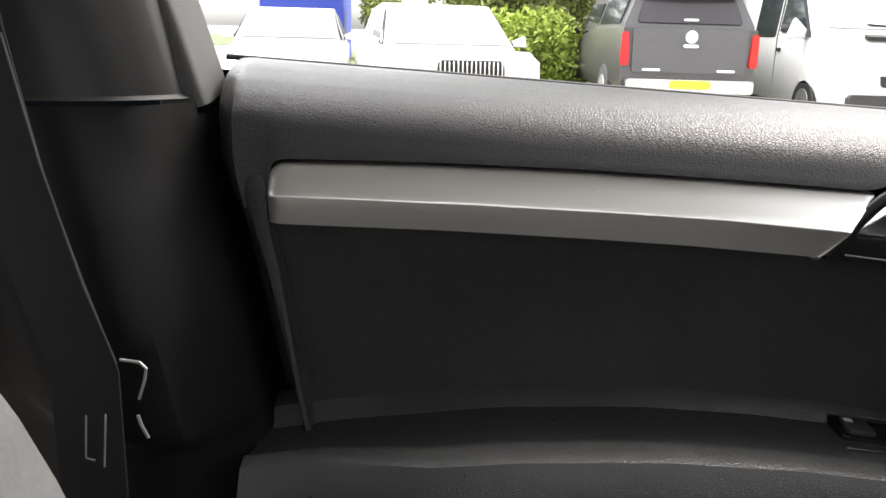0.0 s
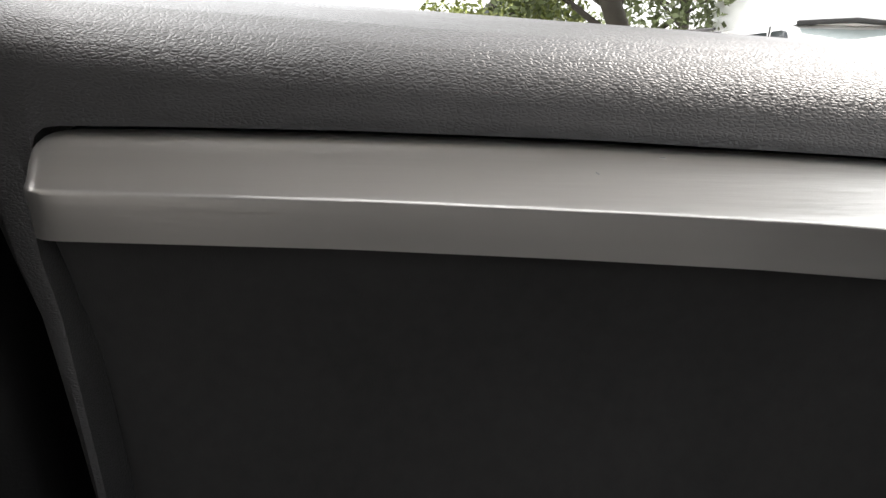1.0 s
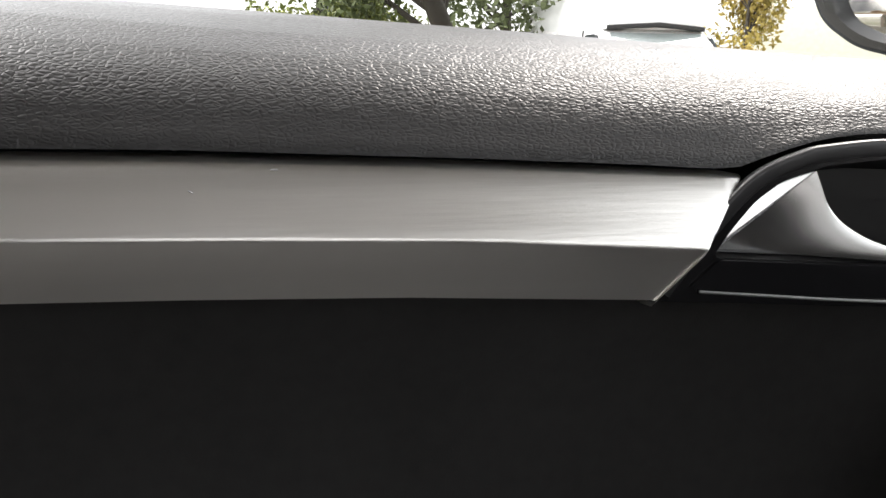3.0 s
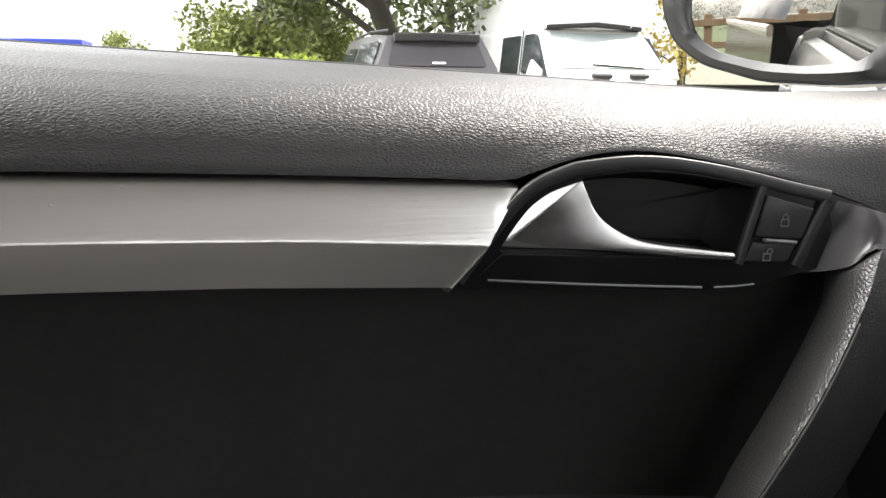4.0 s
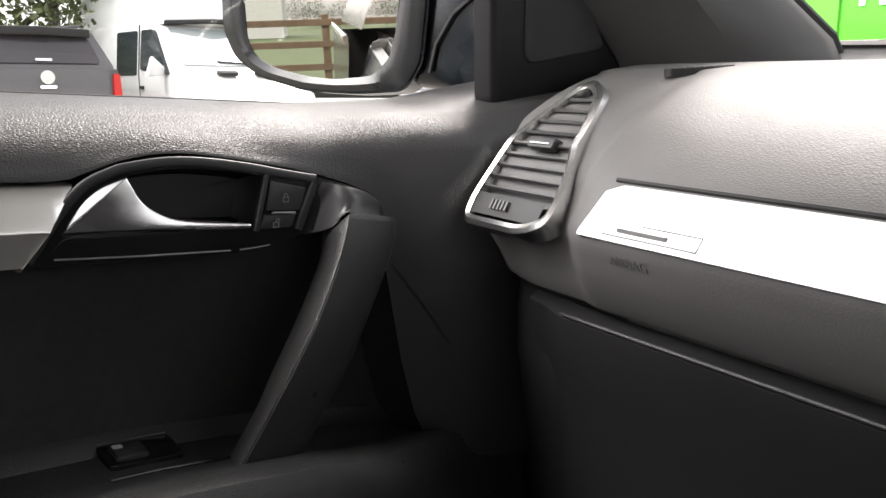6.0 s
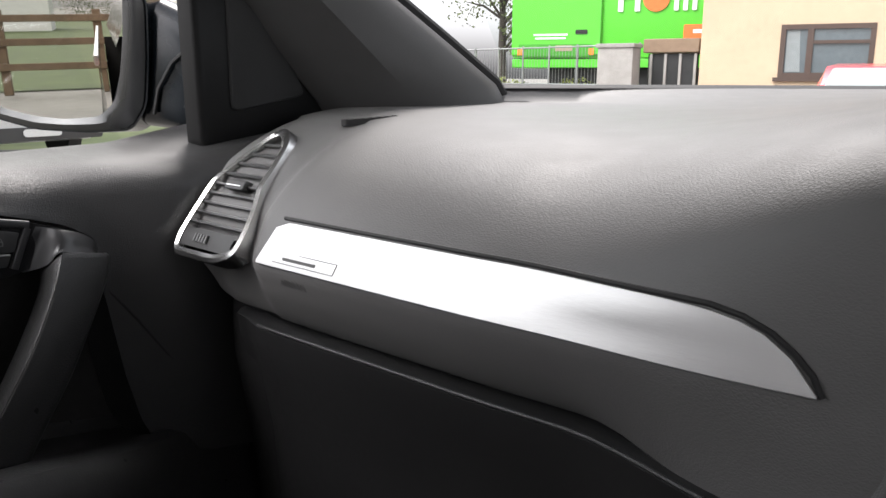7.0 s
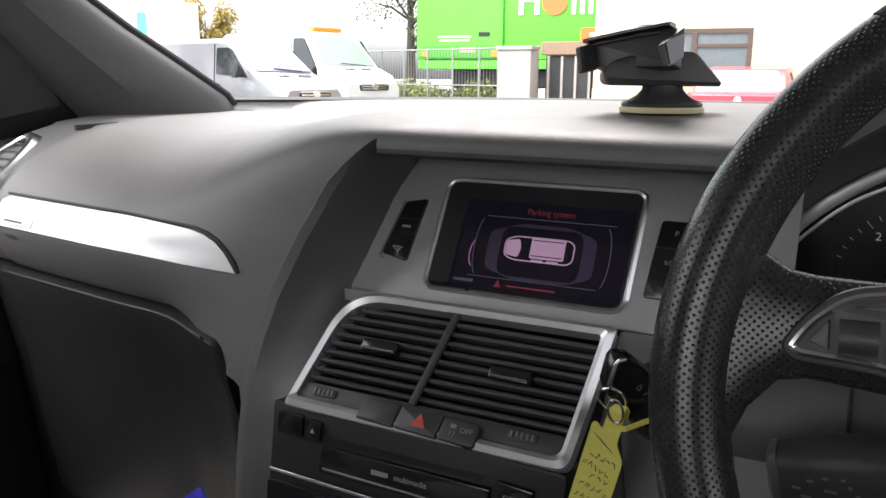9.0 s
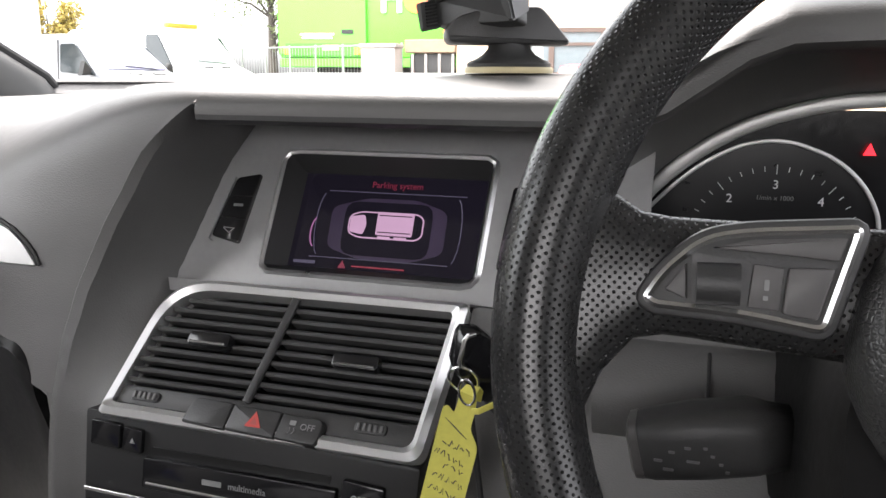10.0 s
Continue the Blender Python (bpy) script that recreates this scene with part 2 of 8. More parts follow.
def grid(rows, close=False, bm=None, thick=0.0):
    """A surface through rows of points."""
    bm = bm or bmesh.new()
    vs = [[bm.verts.new(p) for p in r] for r in rows]
    for a, b in zip(vs, vs[1:]):
        k = len(a)
        for i in range(k if close else k - 1):
            j = (i + 1) % k
            try:
                bm.faces.new((a[i], a[j], b[j], b[i]))
            except ValueError:
                pass
    return bm


def with_uv(bm, f):
    """Give every corner the plan coordinates f(vertex), in metres."""
    lay = bm.loops.layers.uv.verify()
    for fc_ in bm.faces:
        for lp_ in fc_.loops:
            lp_[lay].uv = f(lp_.vert.co)
    return bm


def capped(rows, bm=None):
    bm = grid(rows, True, bm)
    bm.verts.ensure_lookup_table()
    n = len(rows[0])
    tot = len(bm.verts)
    first = tot - n * len(rows)
    bm.faces.new([bm.verts[first + i] for i in range(n)])
    bm.faces.new([bm.verts[tot - n + i] for i in range(n)])
    return bm


def box(lo, hi, bevel=0.0, seg=2, bm=None, m=None):
    bm2 = bmesh.new()
    lo, hi = Vector(lo), Vector(hi)
    bmesh.ops.create_cube(bm2, size=1, matrix=Matrix.Translation((lo + hi) / 2) @ Matrix.Diagonal((*(hi - lo), 1)))
    if bevel:
        bmesh.ops.bevel(bm2, geom=bm2.edges[:], offset=bevel, segments=seg, affect='EDGES', profile=0.6)
    if m:
        bmesh.ops.transform(bm2, matrix=m, verts=bm2.verts)
    return join(bm, bm2)


def join(bm, bm2):
    if bm is None:
        return bm2
    me = bpy.data.meshes.new("tmp")
    bm2.to_mesh(me)
    bm2.free()
    bm.from_mesh(me)
    bpy.data.meshes.remove(me)
    return bm


def rounded(points, radius, seg=5):
    """Round the corners of a closed polygon; radius: one number or one per corner."""
    out = []
    n = len(points)
    for i in range(n):
        p, a, b = Vector(points[i]), Vector(points[i - 1]), Vector(points[(i + 1) % n])
        r = radius[i] if isinstance(radius, (list, tuple)) else radius
        da, db = (a - p), (b - p)
        r = min(r, da.length * 0.48, db.length * 0.48)
        if r < 1e-5:
            out.append(tuple(p))
            continue
        s, e = p + da.normalized() * r, p + db.normalized() * r
        for k in range(seg + 1):
            t = k / seg
            out.append(tuple(s * (1 - t) ** 2 + p * 2 * t * (1 - t) + e * t * t))
    return out


def plate(poly, f, depth, lift=0.0, bevel=0.0, bm=None):
    """A slab with the outline poly (2D), laid by f(u, v, n)."""
    if bevel:
        rows = [[f(u, v, lift - depth) for u, v in poly], [f(u, v, lift - bevel) for u, v in poly],
                [f(u, v, lift - bevel * 0.3) for u, v in shrink(poly, bevel * 0.35)], [f(u, v, lift) for u, v in shrink(poly, bevel)]]
    else:
        rows = [[f(u, v, lift - depth) for u, v in poly], [f(u, v, lift) for u, v in poly]]
    return capped(rows, bm)


def ring(outer, inner, f, depth, lift=0.0, crown=0.0, bm=None):
    """A frame between two outlines with the same number of points."""
    mid = [((a[0] + b[0]) / 2, (a[1] + b[1]) / 2) for a, b in zip(outer, inner)]
    rows = [[f(u, v, lift - depth) for u, v in outer], [f(u, v, lift) for u, v in outer], [f(u, v, lift + crown) for u, v in mid],
            [f(u, v, lift) for u, v in inner], [f(u, v, lift - depth) for u, v in inner]]
    return grid(rows, True, bm)


def shrink(poly, k, ky=None):
    """An outline drawn in by k metres towards the inside."""
    n = len(poly)
    area = sum(poly[i - 1][0] * poly[i][1] - poly[i][0] * poly[i - 1][1] for i in range(n))
    sign = 1 if area > 0 else -1
    out = []
    for i in range(n):
        a, p, b = Vector(poly[i - 1]), Vector(poly[i]), Vector(poly[(i + 1) % n])
        d = (b - a)
        if d.length < 1e-9:
            out.append(tuple(p))
            continue
        d.normalize()
        out.append((p.x - d.y * k * sign, p.y + d.x * k * sign))
    return out


def sweep(path, section, frames=None, caps=True, bm=None):
    """Sweep closed 2D sections along a path. section: one list of (a, b), or one per point. frames: side vectors."""
    pts = [Vector(p) for p in path]
    rows = []
    for i, p in enumerate(pts):
        t = (pts[min(i + 1, len(pts) - 1)] - pts[max(i - 1, 0)]).normalized()
        s = Vector(frames[i] if isinstance(frames, list) else (frames or (0, 0, 1)))
        a = (s - t * s.dot(t)).normalized()
        b = t.cross(a)
        sec = section[i] if isinstance(section[0][0], (list, tuple)) else section
        rows.append([p + a * u + b * v for u, v in sec])
    return capped(rows, bm) if caps else grid(rows, True, bm)


def circle(r, n=12, squash=1.0):
    return [(r * math.cos(2 * math.pi * i / n), r * squash * math.sin(2 * math.pi * i / n)) for i in range(n)]


def rrect(w, h, r, seg=3):
    return rounded([(-w / 2, -h / 2), (w / 2, -h / 2), (w / 2, h / 2), (-w / 2, h / 2)], r, seg)


def cyl(p, q, r, n=16, r2=None, bm=None):
    p, q = Vector(p), Vector(q)
    side = (1, 0, 0) if abs((q - p).normalized().x) < 0.9 else (0, 1, 0)
    return sweep([p, q], [circle(r, n), circle(r if r2 is None else r2, n)], side, True, bm)


def spline(pts, n=5):
    """A smooth curve through points of any dimension."""
    p = [Vector(q) for q in pts]
    out = []
    for i in range(len(p) - 1):
        a, b, c, d = p[max(i - 1, 0)], p[i], p[i + 1], p[min(i + 2, len(p) - 1)]
        for k in range(n):
            t = k / n
            out.append(tuple(0.5 * ((2 * b) + (c - a) * t + (2 * a - 5 * b + 4 * c - d) * t * t + (3 * b - a - 3 * c + d) * t ** 3)))
    return out + [tuple(p[-1])]


def interp(x, table):
    xs, ys = zip(*table)
    return float(np.interp(x, xs, ys))


def smooth01(t):
    t = min(max(t, 0.0), 1.0)
    return t * t * (3 - 2 * t)


def plane(origin, u, v):
    """f(u, v, n) of a plane: metres along u and v, and n along u x v."""
    o, u, v = Vector(origin), Vector(u).normalized(), Vector(v).normalized()
    w = u.cross(v).normalized()
    return lambda a, b, c=0.0: o + u * a + v * b + w * c


def text(body, size, f, at, material, parent, lift=0.0006, align='CENTER', name="lettering", flip=False):
    """Raised letters laid by f at (u, v); v grows upwards in the letters."""
    cu = bpy.data.curves.new(name, 'FONT')
    cu.body, cu.size, cu.align_x, cu.align_y, cu.extrude = body, size, align, 'CENTER', 0.0002
    tmp = bpy.data.objects.new(name, cu)
    scene.collection.objects.link(tmp)
    dg = bpy.context.evaluated_depsgraph_get()
    me = bpy.data.meshes.new_from_object(tmp.evaluated_get(dg))
    bpy.data.objects.remove(tmp)
    bpy.data.curves.remove(cu)
    for vtx in me.vertices:
        vtx.co = f(at[0] + vtx.co.x, at[1] + vtx.co.y * (-1 if flip else 1), lift + vtx.co.z)
    ob = new(name, me)
    me.materials.clear()
    me.materials.append(material)
    if parent:
        adopt(ob, parent)
    return ob

# ================= the passenger door =================
door = thing("passenger_door_trim", "black passenger door trim with a brushed aluminium strip, closed", "door trim", at=(-0.8, -0.3, 0.75))


def sill_z(y):
    return 1.121 - 0.053 * y


def strip_top(y):
    return interp(y, [(-0.66, 1.0973), (-0.60, 1.0977), (-0.535, 1.0974), (-0.45, 1.0956), (-0.36, 1.0920), (-0.263, 1.0868), (-0.25, 1.086)])


PAD_ARCH = spline([(-0.300, 1.0908), (-0.268, 1.0892), (-0.252, 1.0938), (-0.234, 1.0984), (-0.213, 1.1004), (-0.191, 1.0988), (-0.159, 1.0928), (-0.127, 1.0858), (-0.102, 1.0788), (-0.079, 1.0708), (-0.066, 1.0625), (-0.061, 1.0530)], 5)


def pad_low(y):
    """Lower edge of the padded belt: beside and along the strip, then over the handle surround."""
    return interp(y, [(-0.712, 1.066), (-0.6525, 1.066), (-0.6512, 1.080), (-0.6505, 1.0905), (-0.6485, 1.0952), (-0.6450, 1.0982), (-0.6400, 1.0994), (-0.60, 1.0997), (-0.535, 1.0994), (-0.45, 1.0976), (-0.36, 1.0938)] + PAD_ARCH + [(-0.050, 0.96), (-0.040, 0.90), (-0.028, 0.868), (0.02, 0.845), (0.20, 0.80)])


def push(y):
    """How far the door's front end swells inwards to meet the dashboard."""
    return 0.044 * smooth01((y + 0.10) / 0.13)


rows = []
for y in list(np.linspace(-0.692, -0.653, 8)) + [-0.6512, -0.6505, -0.6485, -0.6465, -0.6445, -0.642] + list(np.linspace(-0.638, 0.30, 104)):
    s, lo = sill_z(y), pad_low(y)
    s += interp(y, [(-0.07, 0.0), (0.03, 0.007), (0.10, 0.0205), (0.19, 0.037), (0.287, 0.048)])
    end = smooth01((-0.676 - y) / 0.016) * 0.030
    prof = [(-0.90, s - 0.03), (-0.893, s - 0.006), (-0.878, s), (-0.858, s - 0.0005), (-0.836, s - 0.004), (-0.812, s - 0.0105), (-0.799, s - 0.018),
            (-0.791, max(s - 0.026, lo + 0.011)), (-0.787, max(s - 0.034, lo + 0.006))]
    out = [(x - end + push(y) * smooth01((x + 0.87) / 0.07), z) for x, z in prof]
    z0 = max(s - 0.034, lo + 0.006)
    for k in range(1, 6):
        zz = z0 + (lo - z0) * k / 5
        rear = smooth01((-0.638 - y) / 0.024)
        out.append((-0.787 + (0.0048 * (1 - rear) - 0.0015 * rear * k / 5) * k / 5 - end + push(y) - 0.0006 * (k == 5), zz))
    out.append((-0.812 - end, lo - 0.0005))
    tail = max(0.0, (-0.646 - y) / 0.046)
    rows.append([(x, y + tail * (0.003 + max(0.0, interp(z, [(1.05, 0.0125), (1.096, 0.0), (1.2, 0.0)]))), z) for x, z in out])
part("belt_pad", grid(rows), LEATHER, door, "grained black padded belt line")
# window seal along the sill
part("window_seal", sweep([(-0.887, y, sill_z(y) - 0.0010) for y in np.linspace(-0.70, 0.06, 24)], rrect(0.009, 0.004, 0.0015), (1, 0, 0)), RUBBER, door)

part("window_frame", sweep([(-0.843, -0.710, 1.128), (-0.838, -0.724, 1.18), (-0.80, -0.780, 1.38), (-0.73, -0.847, 1.62)], rrect(0.068, 0.030, 0.006, 3), (1, 0, 0)), APILLAR, door, "grey window frame beside the pillar")
# brushed strip: outline in (y, z), with a ridge along it
st = []
for y in [-0.6485, -0.6482, -0.6475, -0.6462, -0.6442, -0.641, -0.637, -0.632] + list(np.linspace(-0.625, -0.31, 24)) + list(np.linspace(-0.30, -0.259, 8)):
    zt = strip_top(y)
    zk = interp(y, [(-0.66, 1.0768), (-0.52, 1.0745), (-0.43, 1.0716), (-0.36, 1.0687), (-0.285, 1.0632), (-0.25, 1.0605)])
    zb = interp(y, [(-0.66, 1.0572), (-0.535, 1.0553), (-0.45, 1.0525), (-0.38, 1.0495), (-0.293, 1.0438), (-0.25, 1.041)])
    k = max(0.0, (-0.6375 - y) / 0.011)
    zt -= 0.0105 * (1 - math.sqrt(max(0, 1 - k * k)))
    zb += 0.001 * k ** 4
    st.append((y - 0.002 * k, zt, zk, zb, 0.0045 * k ** 4))


def slant(y, z):
    """The strip's slanted front end."""
    lim = interp(z, [(1.040, -0.2955), (1.065, -0.2785), (1.088, -0.2615)])
    return min(y, lim)


rows = []
for y, zt, zk, zb, dip in st:
    pts = [(-0.798, zt), (-0.787, zt), (-0.7850, zt - 0.0006), (-0.7840, zt - 0.0018)]
    pts += [(-0.7835 + 0.0093 * k / 5, zt - 0.0015 + (zk + 0.0014 - zt + 0.0015) * k / 5) for k in range(1, 6)]
    pts += [(-0.7739, zk + 0.0004), (-0.7740, zk - 0.0003), (-0.7743, zk - 0.0012)]
    pts += [(-0.7743 - 0.0093 * k / 4, zk - 0.0012 + (zb - zk + 0.0012) * k / 4) for k in range(1, 5)]
    pts += [(-0.79, zb - 0.0006), (-0.80, zb)]
    rows.append([(x - dip * smooth01((x + 0.786) / 0.012), slant(y, z) if y > -0.31 else y, z) for x, z in pts])
rows.insert(0, [(-0.80, p[1], p[2]) for p in rows[0]])
part("trim_strip", grid(rows), SATIN, door, "brushed aluminium trim strip, lightly scratched")

for y0, z0, y1, z1 in ((-0.5245, 1.0762, -0.520, 1.0746), (-0.557, 1.0770, -0.5545, 1.0768), (-0.567, 1.0775, -0.5645, 1.0772), (-0.4560, 1.0765, -0.4550, 1.0745), (-0.4450, 1.0860, -0.4437, 1.0852), (-0.4215, 1.0915, -0.4195, 1.0915), (-0.386, 1.0725, -0.380, 1.0725), (-0.34, 1.069, -0.338, 1.0688)):
    part("scratch", sweep([(interp(z, [(1.062, -0.7733), (1.098, -0.7832)]), y, z) for y, z in ((y0, z0), (y1, z1))], circle(0.00028, 4), (1, 0, 0)), WHITEINK, door)
# suede insert under the strip
rows = []
for i in range(30):
    y = -0.651 + i * (0.651 - 0.02) / 29
    zt = interp(y, [(-0.65, 1.0570), (-0.535, 1.0553), (-0.45, 1.0525), (-0.38, 1.0495), (-0.295, 1.043), (-0.15, 1.036), (-0.03, 1.03)]) + 0.003
    zb = interp(y, [(-0.65, 0.912), (-0.61, 0.919), (-0.44, 0.939), (-0.315, 0.936), (-0.237, 0.928), (-0.146, 0.913), (-0.04, 0.888), (0.02, 0.87)]) - 0.01
    rows.append([(-0.796 - 0.016 * math.sin(math.pi * min(1, k / 9)) - 0.012 * k / 9, y + (1 - min(1, (y + 0.651) / 0.1)) * 0.021 * k / 9, zt + (zb - zt) * k / 9) for k in range(10)])
part("suede_insert", grid(rows), FABRIC, door, "charcoal suede door insert")

# rear margin of the panel, beside the insert, up to the door's rear edge
rows = []
for k in range(22):
    z = 1.096 - k * 0.5 / 21
    ye = interp(z, [(0.60, -0.575), (0.88, -0.632), (0.92, -0.641), (0.99, -0.656), (1.05, -0.672), (1.096, -0.683)])
    yg = interp(z, [(0.60, -0.555), (0.881, -0.6215), (0.92, -0.6305), (0.986, -0.6405), (1.05, -0.6502), (1.073, -0.6512), (1.10, -0.6512)])
    dd = 0.0085 * smooth01((1.070 - z) / 0.05) + 0.004 * smooth01((z - 1.074) / 0.02)
    rows.append([(-0.875, ye - 0.008, z), (-0.835 - dd, ye - 0.004, z), (-0.806 - dd, ye + 0.001, z), (-0.792 - dd, ye + 0.006, z), (-0.7855 - dd, (ye + yg) / 2, z), (-0.7845 - dd, yg - 0.0045, z), (-0.7855 - dd, yg - 0.0018, z), (-0.79 - dd, yg - 0.0004, z), (-0.815, yg + 0.0004, z)])
part("rear_margin", grid(rows), LEATHER, door, "grained black rear margin of the door panel")

# armrest, with a dished top
def arm_z(y):
    return interp(y, [(-0.66, 0.912), (-0.61, 0.922), (-0.5, 0.936), (-0.40, 0.939), (-0.315, 0.935), (-0.237, 0.927), (-0.146, 0.912), (-0.04, 0.887), (0.03, 0.865), (0.2, 0.85)])


rows = []
for i in range(36):
    y = -0.665 + i * 0.865 / 35
    a = arm_z(y)
    w = 1.0 - 0.55 * smooth01((y + 0.12) / 0.2) - 0.25 * smooth01((-0.52 - y) / 0.12)
    pr = [(-0.83, a + 0.004), (-0.812, a), (-0.80, a - 0.013), (-0.77, a - 0.015), (-0.745, a - 0.009), (-0.728, a - 0.003), (-0.712, a - 0.006), (-0.700, a - 0.020), (-0.694, a - 0.05),
          (-0.70, a - 0.12), (-0.715, a - 0.2), (-0.74, 0.6), (-0.75, 0.52)]
    rows.append([(-0.812 + (x + 0.812) * (w if x > -0.812 else 1), y, z) for x, z in pr])
part("armrest", grid(rows), ARMVINYL, door, "grained black armrest with a dished top")

# window switch in the armrest
fs = plane((-0.793, -0.236, arm_z(-0.236) - 0.0105), (0, 1, -0.12), (-1, 0, 0.12))
sw = part("window_switch", plate(rrect(0.046, 0.03, 0.004), fs, 0.01, 0.001, 0.001), GLOSSBLACK, door)
part("switch_edge", plate(rrect(0.044, 0.0014, 0.0006), lambda u, v, n: fs(u, v + 0.0135, n), 0.001, 0.0018), STEEL, sw)
part("switch_rocker", plate(rrect(0.02, 0.018, 0.003), lambda u, v, n: fs(u - 0.008, v - 0.002, n), 0.004, 0.004, 0.0015), PLASTIC, sw)
part("window_symbol", plate(rrect(0.006, 0.004, 0.001), lambda u, v, n: fs(u - 0.014, v + 0.001, n), 0.0005, 0.0048), WHITEINK, sw)
rows = [(-0.762, y, arm_z(y) - 0.0125 + 0.0006) for y in np.linspace(-0.265, -0.19, 8)]
part("switch_seam", sweep(rows, circle(0.0009, 6), (1, 0, 0)), GLOSSBLACK, door)

def resample(poly, n=80):
    pts = [Vector(p) for p in poly]
    c = sum(pts, Vector((0, 0))) / len(pts)
    ang = []
    for k in range(n):
        a = 2 * math.pi * k / n
        d = Vector((math.cos(a), math.sin(a)))
        best = 0
        for i in range(len(pts)):
            p, q = pts[i - 1] - c, pts[i] - c
            e = q - p
            den = d.x * e.y - d.y * e.x
            if abs(den) < 1e-12:
                continue
            t = (p.x * e.y - p.y * e.x) / den
            s = (p.x * d.y - p.y * d.x) / den
            if t > 0 and -1e-6 <= s <= 1 + 1e-6:
                best = max(best, t)
        ang.append(tuple(c + d * best))
    return ang


# handle surround: arched plate round a pocket, swelling inwards towards the front
def fd(x0):
    return lambda u, v, n: Vector((-0.786 + 0.1 * (u + 0.30) + (x0 + 0.776) + n, u, v))


def pierced(outer, inner, f, n, bm=None):
    """A sheet with the outline outer and the hole inner, n proud of f."""
    bm2 = bmesh.new()
    edges = []
    for poly in (outer, inner):
        vs = [bm2.verts.new((u, v, 0)) for u, v in poly]
        edges += [bm2.edges.new((vs[i - 1], vs[i])) for i in range(len(vs))]
    bmesh.ops.triangle_fill(bm2, edges=edges, use_beauty=True)
    for vtx in bm2.verts:
        vtx.co = f(vtx.co.x, vtx.co.y, n)
    return join(bm, bm2)


arch = spline([(-0.2945, 1.0430), (-0.278, 1.0610), (-0.262, 1.0840), (-0.251, 1.0912), (-0.234, 1.0962), (-0.213, 1.0982), (-0.191, 1.0964), (-0.159, 1.0902), (-0.127, 1.0832), (-0.102, 1.0762), (-0.079, 1.0682), (-0.068, 1.0612), (-0.064, 1.054)], 4) + [
        (-0.068, 1.046), (-0.090, 1.0455), (-0.111, 1.0465), (-0.130, 1.0425), (-0.15, 1.0385), (-0.173, 1.0368), (-0.22, 1.0390), (-0.26, 1.0412)]
pocket = rounded([(-0.2725, 1.0580), (-0.2665, 1.0675), (-0.2585, 1.0775), (-0.2485, 1.0850), (-0.233, 1.0898), (-0.212, 1.0918), (-0.191, 1.0908), (-0.167, 1.0870), (-0.1535, 1.0838), (-0.1615, 1.0510), (-0.21, 1.0545)], 0.003, 3)
surround = part("handle_surround", pierced(arch, pocket, fd(-0.776), 0.0, grid([[fd(-0.776)(u, v, n) for u, v in arch] for n in (0.0, -0.02)], True)), GLOSSBLACK, door, "gloss black handle surround")
# pocket is near-black: the shade of the recess is put into its colour
part("pocket", grid([[fd(-0.776)(u, v, n) for u, v in shrink(pocket, k)] for n, k in ((0.0, 0.0), (-0.012, 0.0015), (-0.020, 0.005))] + [[fd(-0.776)(-0.21, 1.072, -0.020)] * len(pocket)], True), mat("recess_shade_black", (0.004, 0.004, 0.004), 0.35), surround)
MOULD = mat("satin_black_moulding", (0.030, 0.030, 0.031), 0.34, vary=0.1, scale=20)
part("arch_moulding", sweep([fd(-0.776)(u, v, 0.0008) for u, v in spline([(-0.2905, 1.0465), (-0.2875, 1.0505), (-0.2745, 1.0685), (-0.2595, 1.0848), (-0.243, 1.0923), (-0.2335, 1.0943), (-0.2125, 1.0960), (-0.191, 1.0945), (-0.163, 1.0895), (-0.139, 1.0838), (-0.117, 1.0790)])],
                            rrect(0.0042, 0.0060, 0.0016), (1, 0, 0)), MOULD, surround, "satin black arched moulding")
part("pocket_post", sweep([fd(-0.776)(-0.1510, 1.0845, 0.001), fd(-0.776)(-0.1600, 1.0490, 0.001)], rrect(0.0042, 0.0040, 0.0014), (1, 0, 0)), MOULD, surround)
part("button_frame", sweep([fd(-0.776)(-0.1180, 1.0770, 0.001), fd(-0.776)(-0.1310, 1.0470, 0.001)], rrect(0.0042, 0.0060, 0.0016), (1, 0, 0)), MOULD, surround)
# lower tray below the lever
part("finger_tray", plate(rounded([(-0.281, 1.0475), (-0.2705, 1.0572), (-0.165, 1.0510), (-0.171, 1.0402), (-0.24, 1.0438)], 0.002, 2), fd(-0.786), 0.003, 0.0110), GLOSSBLACK, surround)
part("tray_edge", sweep([fd(-0.776)(u, v, 0.0012) for u, v in ((-0.277, 1.0462), (-0.23, 1.0422), (-0.177, 1.0386))], circle(0.0006, 6), (1, 0, 0)), STEEL, surround)
part("tray_edge", sweep([fd(-0.776)(u, v, 0.0012) for u, v in ((-0.171, 1.0384), (-0.160, 1.0384), (-0.151, 1.0390))], circle(0.0005, 6), (1, 0, 0)), STEEL, surround)

# chrome release lever: deep in the pocket at its root, standing out at its free end
def lever_at(u, v, n=0.0):
    return fd(-0.776)(u, v, n + interp(u, [(-0.27, -0.005), (-0.228, -0.005), (-0.20, 0.001), (-0.165, 0.007)]))


